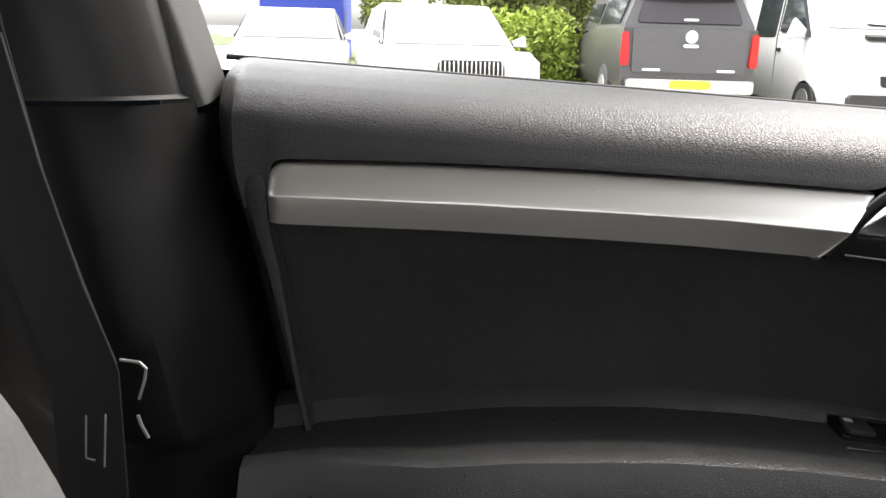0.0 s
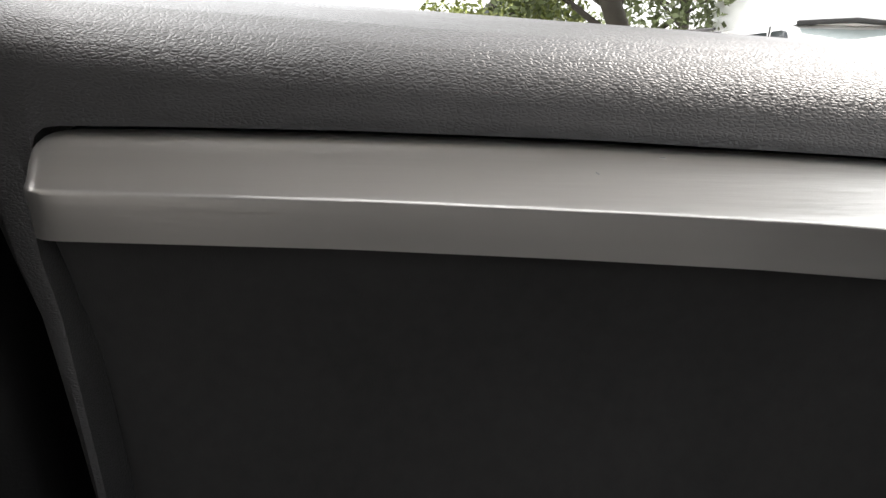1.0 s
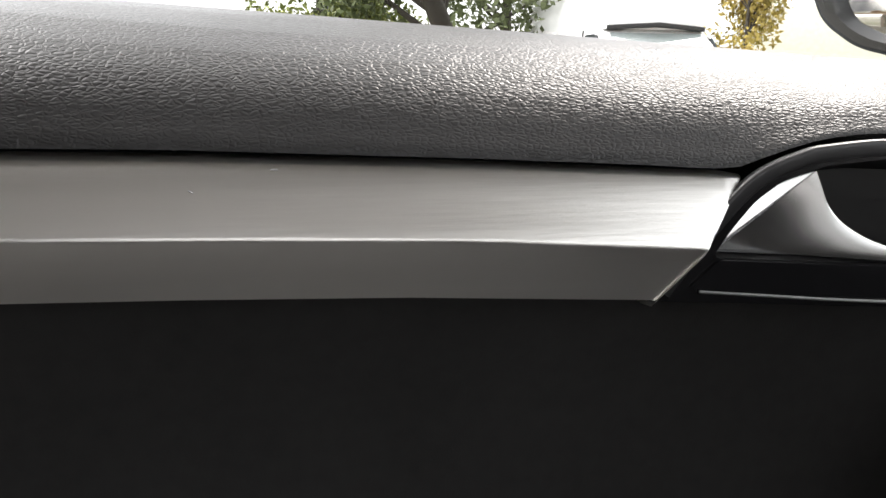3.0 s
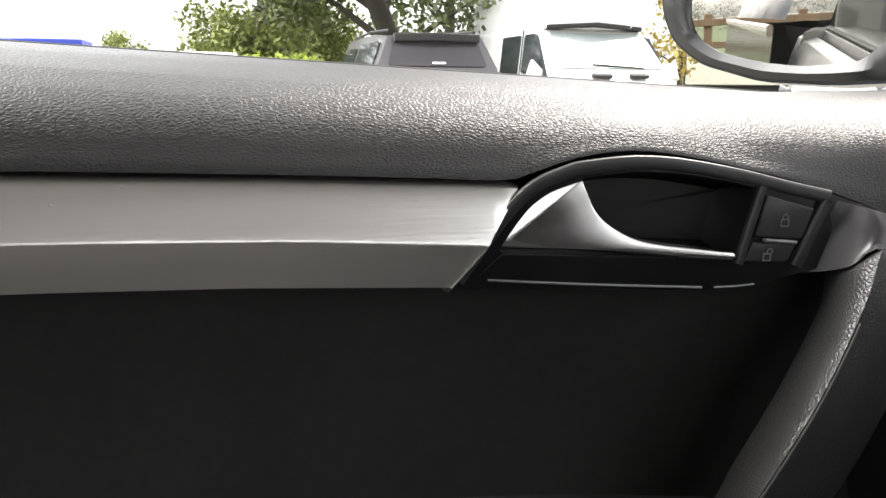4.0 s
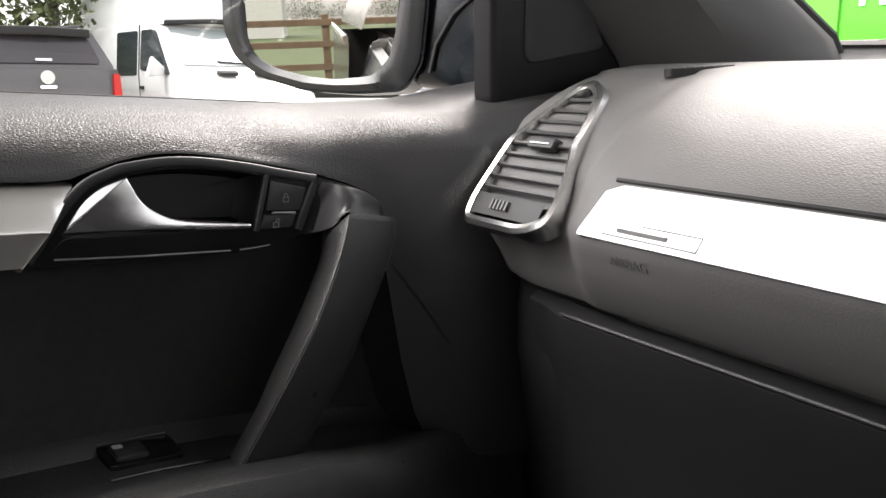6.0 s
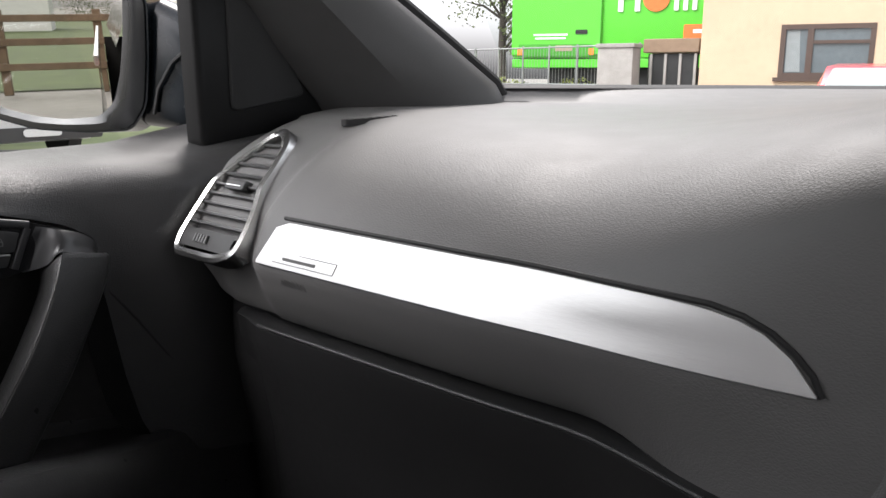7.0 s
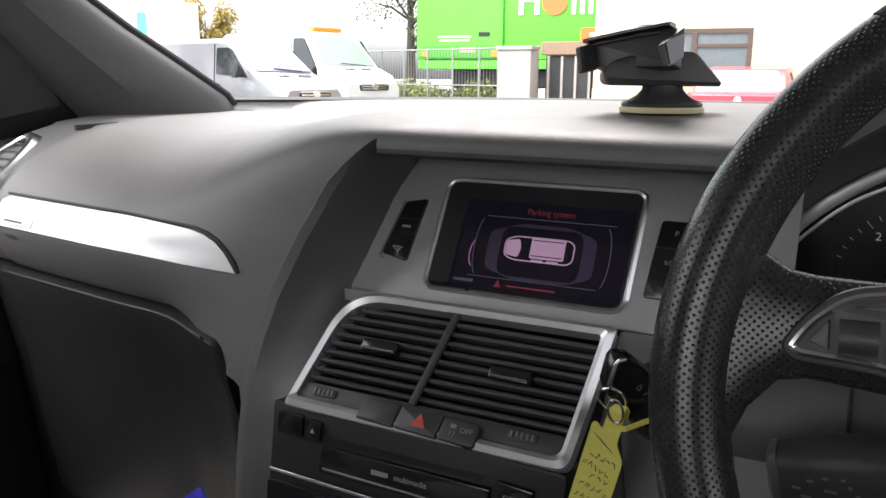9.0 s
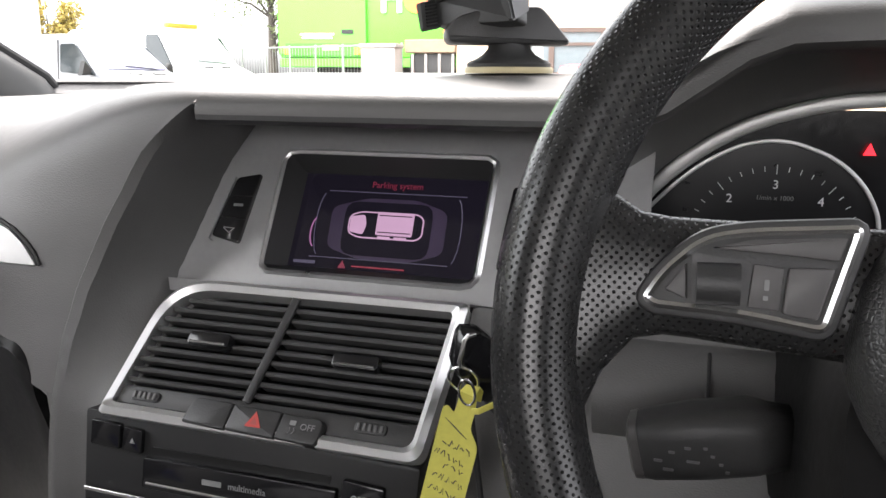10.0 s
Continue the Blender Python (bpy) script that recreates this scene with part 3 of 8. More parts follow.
lever = spline([(-0.2705, 1.0588), (-0.2650, 1.0672), (-0.2580, 1.0763), (-0.2475, 1.0838), (-0.2335, 1.0885)], 4) + [(-0.2330, 1.0880)] + spline([(-0.2300, 1.0815), (-0.2265, 1.0743), (-0.2210, 1.0683), (-0.2110, 1.0625), (-0.199, 1.0595), (-0.183, 1.0575), (-0.1665, 1.0556)], 3) + [
    (-0.1650, 1.0545), (-0.1650, 1.0528), (-0.1665, 1.0520), (-0.185, 1.0530), (-0.205, 1.0545), (-0.24, 1.0568)]
part("door_handle", plate(lever, lever_at, 0.006, 0.0, 0.0012), CHROME, door, "satin chrome door release lever")

# lock buttons
fl = fd(-0.776)
for nm, q, cu, up in (("lock_button", [(-0.1490, 1.0805), (-0.1240, 1.0738), (-0.1290, 1.0596), (-0.1530, 1.0614)], (-0.139, 1.0685), 0.0), ("unlock_button", [(-0.1540, 1.0590), (-0.1318, 1.0578), (-0.1352, 1.0492), (-0.1580, 1.0500)], (-0.1465, 1.0528), 0.0012)):
    b = part(nm, plate(rounded(q, 0.0012, 2), fl, 0.006, 0.002, 0.0008), PLASTIC, door, "black lock button with a padlock symbol")
    part("padlock_body", ring(rounded([(cu[0] + x, cu[1] - 0.001 + z) for x, z in ((-0.0021, -0.0018), (0.0021, -0.0018), (0.0021, 0.0018), (-0.0021, 0.0018))], 0.0003, 2), rounded([(cu[0] + x, cu[1] - 0.001 + z) for x, z in ((-0.0016, -0.0013), (0.0016, -0.0013), (0.0016, 0.0013), (-0.0016, 0.0013))], 0.0003, 2), fl, 0.0003, 0.0024), GREYINK, b)
    part("padlock_shackle", sweep([fl(cu[0] + up + 0.0013 * math.cos(a), cu[1] + 0.0010 + 0.002 * math.sin(a), 0.0024) for a in np.linspace(0, math.pi, 7)], circle(0.00028, 5), (1, 0, 0)), GREYINK, b)
part("button_divider", sweep([fl(-0.1490, 1.0600, 0.003), fl(-0.1335, 1.0586, 0.003)], rrect(0.003, 0.0016, 0.0006), (1, 0, 0)), STEEL, door)

# pull handle: out of the surround and down to the armrest
RIDGE = spline([(-0.745, -0.1070, 1.0560), (-0.740, -0.1180, 1.0330), (-0.735, -0.1410, 0.9950), (-0.732, -0.1640, 0.9650), (-0.732, -0.1780, 0.9460), (-0.736, -0.2030, 0.908), (-0.745, -0.2270, 0.865)], 5)
FRONT = spline([(-0.748, -0.0625, 1.0470), (-0.745, -0.0670, 1.0330), (-0.739, -0.0835, 1.0080), (-0.735, -0.1120, 0.9630), (-0.735, -0.1350, 0.9310), (-0.739, -0.1560, 0.895), (-0.748, -0.1760, 0.85)], 5)
REAR = spline([(-0.760, -0.1115, 1.0430), (-0.755, -0.1185, 1.0250), (-0.751, -0.1400, 0.9900), (-0.749, -0.1630, 0.9560), (-0.748, -0.1750, 0.9370), (-0.751, -0.2000, 0.90), (-0.76, -0.2240, 0.855)], 5)
rows = []
for r, q, l in zip(RIDGE, FRONT, REAR):
    r, q, l = Vector(r), Vector(q), Vector(l)
    back = Vector((-0.014, 0.004, -0.002))
    mid = (r + q) / 2 + Vector((0.0018, 0, 0))
    rows.append([l + back, l + (l - r) * 0.02 + Vector((-0.003, 0.0005, 0)), l * 0.85 + r * 0.15 + Vector((0.0008, -0.0008, 0)), l * 0.25 + r * 0.75 + Vector((0.0012, -0.0004, 0)), r * 0.97 + q * 0.03 + Vector((0.0003, 0, 0)), r * 0.9 + q * 0.1 + Vector((0.0006, 0, 0)), r * 0.75 + q * 0.25 + Vector((0.0014, 0, 0)), mid,
                 q * 0.8 + r * 0.2 + Vector((0.0012, 0, 0)), q * 0.95 + r * 0.05, q + Vector((-0.003, 0.0012, 0)), q + Vector((-0.010, 0.002, -0.002)), q + Vector((-0.022, 0.0, -0.003))])
cap = [Vector(p) * 0.88 + (Vector(RIDGE[0]) + Vector(FRONT[0]) + Vector(REAR[0])) / 3 * 0.12 + Vector((-0.001, 0.001, 0.0025)) for p in rows[0]]
part("pull_handle", capped([cap] + rows), ARMVINYL, door, "grained black door pull handle")
part("pull_seam", sweep([Vector(r) * 0.94 + Vector(q) * 0.06 + Vector((0.0008, 0, 0)) for r, q in zip(RIDGE[6:], FRONT[6:])], circle(0.0006, 6), (1, 0, 0)), PLASTIC, door)
# satin cover where the pull handle meets the surround
TOPS = [(-0.7675, -0.1120, 1.0770), (-0.7640, -0.1060, 1.0755), (-0.7580, -0.0990, 1.0735), (-0.7590, -0.0880, 1.0705), (-0.7605, -0.0770, 1.0660), (-0.7615, -0.0680, 1.0600), (-0.7625, -0.0640, 1.0530)]
MIDS = [(-0.7700, -0.1175, 1.0630), (-0.7665, -0.1120, 1.0620), (-0.7530, -0.1030, 1.0650), (-0.7515, -0.0930, 1.0640), (-0.7540, -0.0830, 1.0595), (-0.7560, -0.0730, 1.0540), (-0.7590, -0.0675, 1.0490)]
LOWS = [(-0.7720, -0.1230, 1.0490), (-0.7700, -0.1205, 1.0430), (-0.7560, -0.1110, 1.0480), (-0.7480, -0.1055, 1.0575), (-0.7475, -0.0890, 1.0535), (-0.7500, -0.0740, 1.0490), (-0.7570, -0.0690, 1.0450)]
rows = [spline([tuple(Vector(p) + Vector((-0.012, 0, -0.001))) for p in TOPS], 3), spline(TOPS, 3), spline([tuple(Vector(p) * 0.5 + Vector(q) * 0.5 + Vector((0.0012, 0, 0.0008))) for p, q in zip(TOPS, MIDS)], 3), spline(MIDS, 3), spline([tuple(Vector(p) * 0.4 + Vector(q) * 0.6) for p, q in zip(MIDS, LOWS)], 3), spline(LOWS, 3), spline([tuple(Vector(p) + Vector((-0.010, 0.002, -0.003))) for p in LOWS], 3)]
part("handle_cover", grid(rows), MOULD, door, "satin black cover over the pull handle's top")

# front part of the door down to the sill, outer skin
part("front_seam", sweep([(-0.785 + push(y), y, z) for y, z in ((-0.055, 1.016), (-0.044, 1.000), (-0.033, 0.983), (-0.0144, 0.951), (0.007, 0.918), (0.020, 0.896))], circle(0.0014, 6), (1, 0, 0)), RUBBER, door)
rows = []
for i in range(24):
    y = -0.75 + i * 1.35 / 23
    rows.append([(-0.908, y, sill_z(min(y, 0.2)) - 0.012), (-0.925, y, sill_z(min(y, 0.2)) - 0.018), (-0.955, y, 1.06), (-0.975, y, 0.95), (-0.98, y, 0.8), (-0.965, y, 0.6), (-0.955, y, 0.45)])
part("outer_skin", grid(rows), PAINT_DARK, door, "dark blue-black outer door skin")
oh = sweep([(-0.985, -0.66, 0.99), (-1.005, -0.64, 0.995), (-1.01, -0.57, 0.997), (-1.005, -0.50, 0.995), (-0.985, -0.48, 0.99)], rrect(0.012, 0.024, 0.005), (1, 0, 0))
part("outer_handle", oh, PAINT_DARK, door)

# ================= B pillar, seat belt, seat =================
pil = thing("b_pillar_trim", "black plastic B-pillar trim with the seat belt slot", "pillar trim", kind="structure", at=(-0.8, -0.8, 0.5))
rows = []
ZS = list(np.linspace(1.72, 1.136, 9)) + [1.1335, 1.131] + list(np.linspace(1.128, 1.055, 10)) + list(np.linspace(1.04, 0.925, 9)) + [0.918, 0.912, 0.90, 0.86, 0.75, 0.62, 0.52]
for z in ZS:
    ye = interp(z, [(0.5, -0.60), (0.883, -0.654), (0.919, -0.660), (0.987, -0.674), (1.056, -0.690), (1.132, -0.703), (1.136, -0.711), (1.193, -0.720), (1.72, -0.836)])
    lean = interp(z, [(0.5, 0.0), (1.13, 0.0), (1.72, 0.17)])
    # the facet that runs from the seam down to the front edge
    fy = interp(z, [(1.055, 0.006), (1.068, 0.008), (1.099, 0.017), (1.131, 0.026), (1.1335, 0.020), (1.2, 0.022)])
    fx = interp(z, [(0.9, 0.012), (1.055, 0.012), (1.131, 0.034), (1.1335, 0.018), (1.2, 0.018)])
    out = interp(z, [(0.5, 0.040), (0.90, 0.040), (0.912, 0.044), (0.920, 0.058), (1.0, 0.058), (1.07, 0.050), (1.131, 0.042), (1.1335, 0.034), (1.2, 0.030), (1.72, 0.030)])
    rows.append([(-0.875 + lean, ye + 0.004, z), (-0.825 + lean, ye + 0.002, z), (-0.806 + lean, ye + 0.001, z), (-0.800 + lean, ye - 0.0015, z), (-0.800 + fx * 0.5 + lean, ye - 0.0015 - fy * 0.5, z), (-0.800 + fx + lean, ye - 0.0015 - fy, z),
                 (-0.800 + fx * 0.6 + out * 0.4 + lean, ye - fy - 0.012, z), (-0.800 + out + lean, ye - fy - 0.034, z), (-0.800 + out + 0.006 + lean, ye - fy - 0.06, z), (-0.800 + out * 0.9 + lean, ye - 0.11, z), (-0.815 + lean, ye - 0.18, z), (-0.85 + lean, ye - 0.3, z)])
part("upper_pillar_cover", grid(rows[:10]), UPILLAR, pil, "dark grey upper pillar cover")
part("pillar_cover", grid(rows[10:]), PILLAR, pil)
part("door_seal", sweep([(-0.858, interp(z, [(0.5, -0.59), (0.883, -0.644), (0.987, -0.664), (1.056, -0.680), (1.12, -0.692)]), z) for z in np.linspace(0.5, 1.12, 20)], rrect(0.016, 0.014, 0.005), (1, 0, 0)), RUBBER, pil)
belt = thing("seat_belt", "black woven seat belt hanging beside the pillar", "seat belt", at=(-0.72, -0.77, 0.6))
part("webbing", sweep([(-0.718, -0.81, 1.35), (-0.715, -0.790, 1.173), (-0.711, -0.774, 1.090), (-0.707, -0.757, 1.035), (-0.704, -0.742, 0.99), (-0.703, -0.745, 0.7), (-0.703, -0.75, 0.5)], rrect(0.048, 0.0018, 0.0008), (0.3, 1, 0)), mat("black_belt_webbing", (0.012, 0.012, 0.012), 0.85, vary=0.15, scale=60, bump=0.5, bump_scale=1600, spec=0.2), belt)
part("belt_edge", sweep([(-0.702, -0.7655, 1.173), (-0.700, -0.752, 1.107), (-0.698, -0.735, 1.042), (-0.696, -0.7195, 0.996)], circle(0.0006, 6), (1, 0, 0)), PLASTIC, belt)
part("tongue", sweep([(-0.692, -0.7155, 1.0005), (-0.690, -0.7040, 1.0000), (-0.690, -0.7008, 0.9965), (-0.690, -0.7020, 0.990), (-0.690, -0.7060, 0.978)], rrect(0.0016, 0.0016, 0.0006), (1, 0, 0)), STEEL, belt, "bright metal belt tongue")
part("tongue_stop", sweep([(-0.690, -0.7075, 0.968), (-0.690, -0.7060, 0.962), (-0.690, -0.7025, 0.954)], rrect(0.0014, 0.0018, 0.0006), (1, 0, 0)), STEEL, belt)
part("buckle_edge", sweep([(-0.690, -0.7365, 0.967), (-0.690, -0.7390, 0.9405), (-0.690, -0.7340, 0.9390)], rrect(0.0010, 0.0010, 0.0004), (1, 0, 0)), STEEL, belt)
part("buckle_edge", sweep([(-0.690, -0.7255, 0.968), (-0.690, -0.7290, 0.935)], rrect(0.0010, 0.0010, 0.0004), (1, 0, 0)), STEEL, belt)


def seat(name, x, y, label):
    s = thing(name, label, "car seat", group="front seats", at=(x, y, 0.3))
    rows = []
    for k in range(16):
        t = k / 15
        z, yy = 0.62 + t * 0.55, y - 0.02 - t * 0.2
        w = 0.25 - 0.05 * smooth01((t - 0.6) / 0.4)
        rows.append([(x + w * math.copysign(abs(math.cos(a)) ** 0.5, math.cos(a)), yy + 0.075 * math.copysign(abs(math.sin(a)) ** 0.6, math.sin(a)) - 0.03 * (1 - abs(math.cos(a))), z) for a in np.linspace(0, 2 * math.pi, 25)[:-1]])
    part("backrest", capped(rows), mat("grey_seat_cloth", (0.12, 0.12, 0.12), 0.9, vary=0.2, scale=30, bump=0.5, bump_scale=1500), s)
    rows = []
    for k in range(14):
        t = k / 13
        yy, zz = y + t * 0.48, 0.56 + 0.03 * t
        rows.append([(x + 0.25 * math.copysign(abs(math.cos(a)) ** 0.5, math.cos(a)), yy, zz + 0.075 * math.copysign(abs(math.sin(a)) ** 0.6, math.sin(a))) for a in np.linspace(0, 2 * math.pi, 25)[:-1]])
    part("cushion", capped(rows), MATS["grey_seat_cloth"], s)
    return s


seat("passenger_seat", -0.42, -0.643, "grey cloth front passenger seat")
seat("driver_seat", 0.40, -1.06, "grey cloth driver seat")

# ================= the car's shell =================
shell = thing("car_body_shell", "dark car cabin shell with roof and floor", "car body", kind="structure", at=(0, 0, 0.3))
rows = []
for i in range(16):
    y = -2.2 + i * 2.42 / 15
    drop = 0.06 * smooth01((y + 0.5) / 0.7)
    rows.append([(x, y, 1.66 - drop - 0.10 * (abs(x) / 0.68) ** 4) for x in np.linspace(-0.70, 0.70, 15)])
part("headlining", grid(rows), HEADLINER, shell, "grey headlining")
part("roof_skin", grid([[(x, y, z + 0.04) for x, y, z in r] for r in rows]), PAINT_DARK, shell)
part("floor_carpet", box((-0.9, -2.2, 0.26), (0.9, 0.75, 0.32)), CARPET, shell, "", False)
part("rear_bulkhead", grid([[(x, -2.2, z) for x in (-0.95, 0.95)] for z in (0.3, 1.15)]), CARPET, shell, "", False)
part("firewall", grid([[(x, 0.72, z) for x in (-0.95, 0.95)] for z in (0.3, 1.14)]), CARPET, shell, "", False)
rows = []
for y in np.linspace(-2.2, 0.75, 12):
    rows.append([(0.80, y, 1.12), (0.79, y, 1.0), (0.80, y, 0.9), (0.76, y, 0.6), (0.8, y, 0.3)])
part("driver_side_trim", grid(rows), PLASTIC, shell)
part("driver_outer_skin", grid([[(x + 0.12, y, z) for x, y, z in r] for r in rows]), PAINT_DARK, shell)
rows = [[(-0.82, y, 1.14), (-0.79, y, 1.0), (-0.80, y, 0.9), (-0.76, y, 0.6), (-0.8, y, 0.3)] for y in np.linspace(-2.2, -0.95, 6)]
part("rear_door_trim", grid(rows), PLASTIC, shell)
part("rear_outer_skin", grid([[(x - 0.165, y, z) for x, y, z in [(-0.80, 0, 1.16), (-0.815, 0, 0.95), (-0.8, 0, 0.5)] for y in [yy]] for yy in np.linspace(-3.4, -0.75, 10)]), PAINT_DARK, shell)
part("rear_side_glass", grid([[(-0.93 + 0.16 * t, y, 1.17 + 0.4 * t) for y in np.linspace(-3.2, -0.95, 6)] for t in (0, 0.5, 1)]), GLASSDARK, shell)
# unseen opaque pane, added to cut the light from the offside rear
part("rear_offside_glass", grid([[(0.92 - 0.2 * t, y, 1.11 + 0.47 * t) for y in np.linspace(-2.2, -0.92, 6)] for t in (0, 0.5, 1)]), GLASSDARK, shell)
part("rear_waist_chrome", sweep([(-0.972, y, 1.155) for y in np.linspace(-3.3, -0.75, 6)], rrect(0.01, 0.02, 0.004), (1, 0, 0)), CHROME, shell)
part("bonnet", grid([[(x, y, 1.13 - 0.12 * ((y - 0.75) / 1.1) ** 2 - 0.08 * (abs(x) / 0.85) ** 3) for x in np.linspace(-0.85, 0.85, 11)] for y in np.linspace(0.75, 1.85, 8)]), PAINT_DARK, shell, "dark painted bonnet")
for sx in (-1, 1):
    rows = []
    for k in range(12):
        t = k / 11
        p = Vector((sx * (0.80 - 0.16 * t), -0.86 + 0.02 * t, 1.16 + t * 0.46))
        rows.append([p + Vector((sx * 0.035, 0.06, 0)), p + Vector((0, 0.07, 0)), p + Vector((-sx * 0.02, 0, 0)), p + Vector((0, -0.07, 0)), p + Vector((sx * 0.035, -0.06, 0))])
    if sx > 0:
        part("b_pillar", grid(rows), PLASTIC, shell)

# ================= A pillar, mirror sail, glass =================
apil = thing("a_pillar_trim", "dark grey grained A-pillar trim beside the windscreen", "pillar trim", kind="structure", at=(-0.7, 0.3, 1.1))
edge = [Vector((-0.645, 0.445, 1.13)), Vector((-0.655, 0.405, 1.181)), Vector((-0.683, 0.341, 1.228)), Vector((-0.715, 0.272, 1.278)), Vector((-0.735, 0.19, 1.335)), Vector((-0.735, 0.06, 1.42)), Vector((-0.71, -0.10, 1.52)), Vector((-0.67, -0.25, 1.60))]
back = [Vector((-0.76, 0.27, 1.10)), Vector((-0.768, 0.215, 1.165)), Vector((-0.775, 0.165, 1.215)), Vector((-0.785, 0.12, 1.265)), Vector((-0.79, 0.06, 1.33)), Vector((-0.785, -0.05, 1.415)), Vector((-0.75, -0.19, 1.515)), Vector((-0.70, -0.32, 1.595))]
rows = []
for e, b in zip(edge, back):
    c = (e + b) / 2 + Vector((0.035, -0.03, 0.004))
    rows.append([e + Vector((-0.03, 0.03, 0.0)), e + Vector((-0.006, 0.008, 0.001)), e, e * 0.8 + c * 0.2 + Vector((0.008, -0.008, 0)), e * 0.45 + c * 0.5 + b * 0.05 + Vector((0.006, -0.008, 0)), c * 0.85 + b * 0.15, c * 0.4 + b * 0.6, b, b + Vector((-0.03, 0.0, 0))])
part("pillar_cover", grid(rows), APILLAR, apil)
part("windscreen_seal", sweep([e + Vector((-0.008, 0.012, 0.003)) for e in edge], circle(0.007, 8), (1, 0, 0)), RUBBER, apil)
sail = thing("mirror_sail_panel", "black triangular tweeter panel at the mirror corner", "trim panel", kind="structure", at=(-0.8, 0.12, 1.13))
part("panel", plate(rounded([(0.070, 1.118), (0.30, 1.15), (0.21, 1.27), (0.085, 1.36), (0.066, 1.36)], 0.012, 3), lambda u, v, n: Vector((-0.795 + n + (u - 0.07) * 0.10, u, v)), 0.02, 0.008, 0.004), PILLAR, sail)
part("tweeter_grille", plate(rounded([(0.105, 1.155), (0.20, 1.170), (0.17, 1.225), (0.105, 1.28)], 0.01, 3), lambda u, v, n: Vector((-0.795 + n + (u - 0.07) * 0.10, u, v)), 0.006, 0.011, 0.002), RUBBER, sail)
bar = sweep([(-0.80, 0.090, 1.10), (-0.801, 0.091, 1.13), (-0.806, 0.096, 1.2), (-0.812, 0.100, 1.28), (-0.815, 0.09, 1.35), (-0.80, 0.02, 1.42)], rrect(0.026, 0.022, 0.006), (1, 0, 0))
part("frame_bar", bar, RUBBER, sail)

glass = thing("windscreen", "clear laminated windscreen above the dashboard", "windscreen", kind="structure", at=(0, 0.6, 1.15))


def far_y(x):
    return interp(x, [(-0.80, 0.36), (-0.67, 0.43), (-0.55, 0.53), (-0.36, 0.65), (-0.19, 0.695), (0.0, 0.705), (0.19, 0.695), (0.36, 0.65), (0.55, 0.53), (0.67, 0.43), (0.80, 0.36)])


rows = [[(x * (1 - 0.06 * t), (far_y(x) + 0.02) * (1 - t) + (0.16 - 0.35 * abs(x) ** 2) * t, 1.172 + 0.45 * t) for x in np.linspace(-0.66, 0.70, 15)] for t in np.linspace(0, 1, 8)]
pane = part("pane", grid(rows), WIN_GLASS, glass)
pane.visible_shadow = False
part("black_band", grid([[(x, far_y(x) - 0.012, 1.1765), (x, far_y(x) + 0.004, 1.181), (x, far_y(x) + 0.02, 1.178)] for x in np.linspace(-0.70, 0.74, 30)]), RUBBER, glass)
sg = thing("side_window", "clear front passenger side window", "car window", kind="structure", at=(-0.89, -0.3, 1.15))
rows = [[(-0.897 + 0.16 * t ** 1.3, y, sill_z(min(y, 0.1)) + 0.004 + 0.42 * t) for y in np.linspace(-0.74, 0.062 - 0.25 * t, 9)] for t in np.linspace(0, 1, 6)]
pane = part("pane", grid(rows), WIN_GLASS, sg)
pane.visible_shadow = False

# ================= wing mirror =================
wm = thing("wing_mirror", "dark blue-black door mirror with a convex glass", "wing mirror", at=(-1.0, 0.25, 1.12))
MO = Vector((-0.9957, 0.0765, 1.1943))
fm0 = plane(MO, (0.8842, 0.4671, 0.0), (0.0204, -0.0386, 0.999))
fm = lambda u, v, n=0.0: fm0(0.9 * u, 0.9 * v, 0.9 * n)
mo = rounded([(-0.150, 0.10), (-0.155, 0.0), (-0.142, -0.030), (-0.112, -0.052), (-0.052, -0.068), (0.013, -0.071), (0.07, -0.068), (0.090, -0.04), (0.098, 0.02), (0.102, 0.08), (0.09, 0.12), (0.0, 0.135), (-0.12, 0.13)], 0.012, 4)
mg = rounded([(-0.125, 0.09), (-0.124, -0.012), (-0.114, -0.031), (-0.090, -0.044), (-0.05, -0.053), (-0.014, -0.0565), (0.033, -0.053), (0.054, -0.034), (0.064, 0.0), (0.071, 0.04), (0.076, 0.09), (0.065, 0.108), (0.0, 0.118), (-0.105, 0.115)], 0.008, 3)
rows = []
for d, k in ((0.006, -0.002), (0.0, 0.0), (-0.03, -0.006), (-0.07, 0.004), (-0.10, 0.025), (-0.118, 0.055)):
    rows.append([fm(u, v, d) for u, v in shrink(mo, k)])
part("housing", capped(rows), PAINT_DARK, wm, "dark blue-black mirror housing")
part("glass_bezel", ring(resample(shrink(mo, 0.001), 72), resample(mg, 72), fm, 0.006, 0.0085, 0.004), mat("satin_black_mirror_rim", (0.014, 0.0145, 0.015), 0.2, vary=0.05, scale=4, rough_vary=0.0), wm, "satin black mirror rim")
part("mirror_glass", plate(mg, fm, 0.004, 0.0075), MIRROR, wm, "silvered mirror glass")
arm = sweep([fm(0.06, 0.02, -0.045), fm(0.11, 0.0, -0.04), fm(0.15, -0.02, -0.035), fm(0.185, -0.045, -0.03), fm(0.23, -0.06, -0.03)], [rrect(0.14, 0.065, 0.03, 4), rrect(0.135, 0.068, 0.03, 4), rrect(0.11, 0.063, 0.03, 4), rrect(0.07, 0.055, 0.025, 4), rrect(0.05, 0.045, 0.02, 4)], (0, 0, 1))
part("mirror_arm", arm, PAINT_DARK, wm)
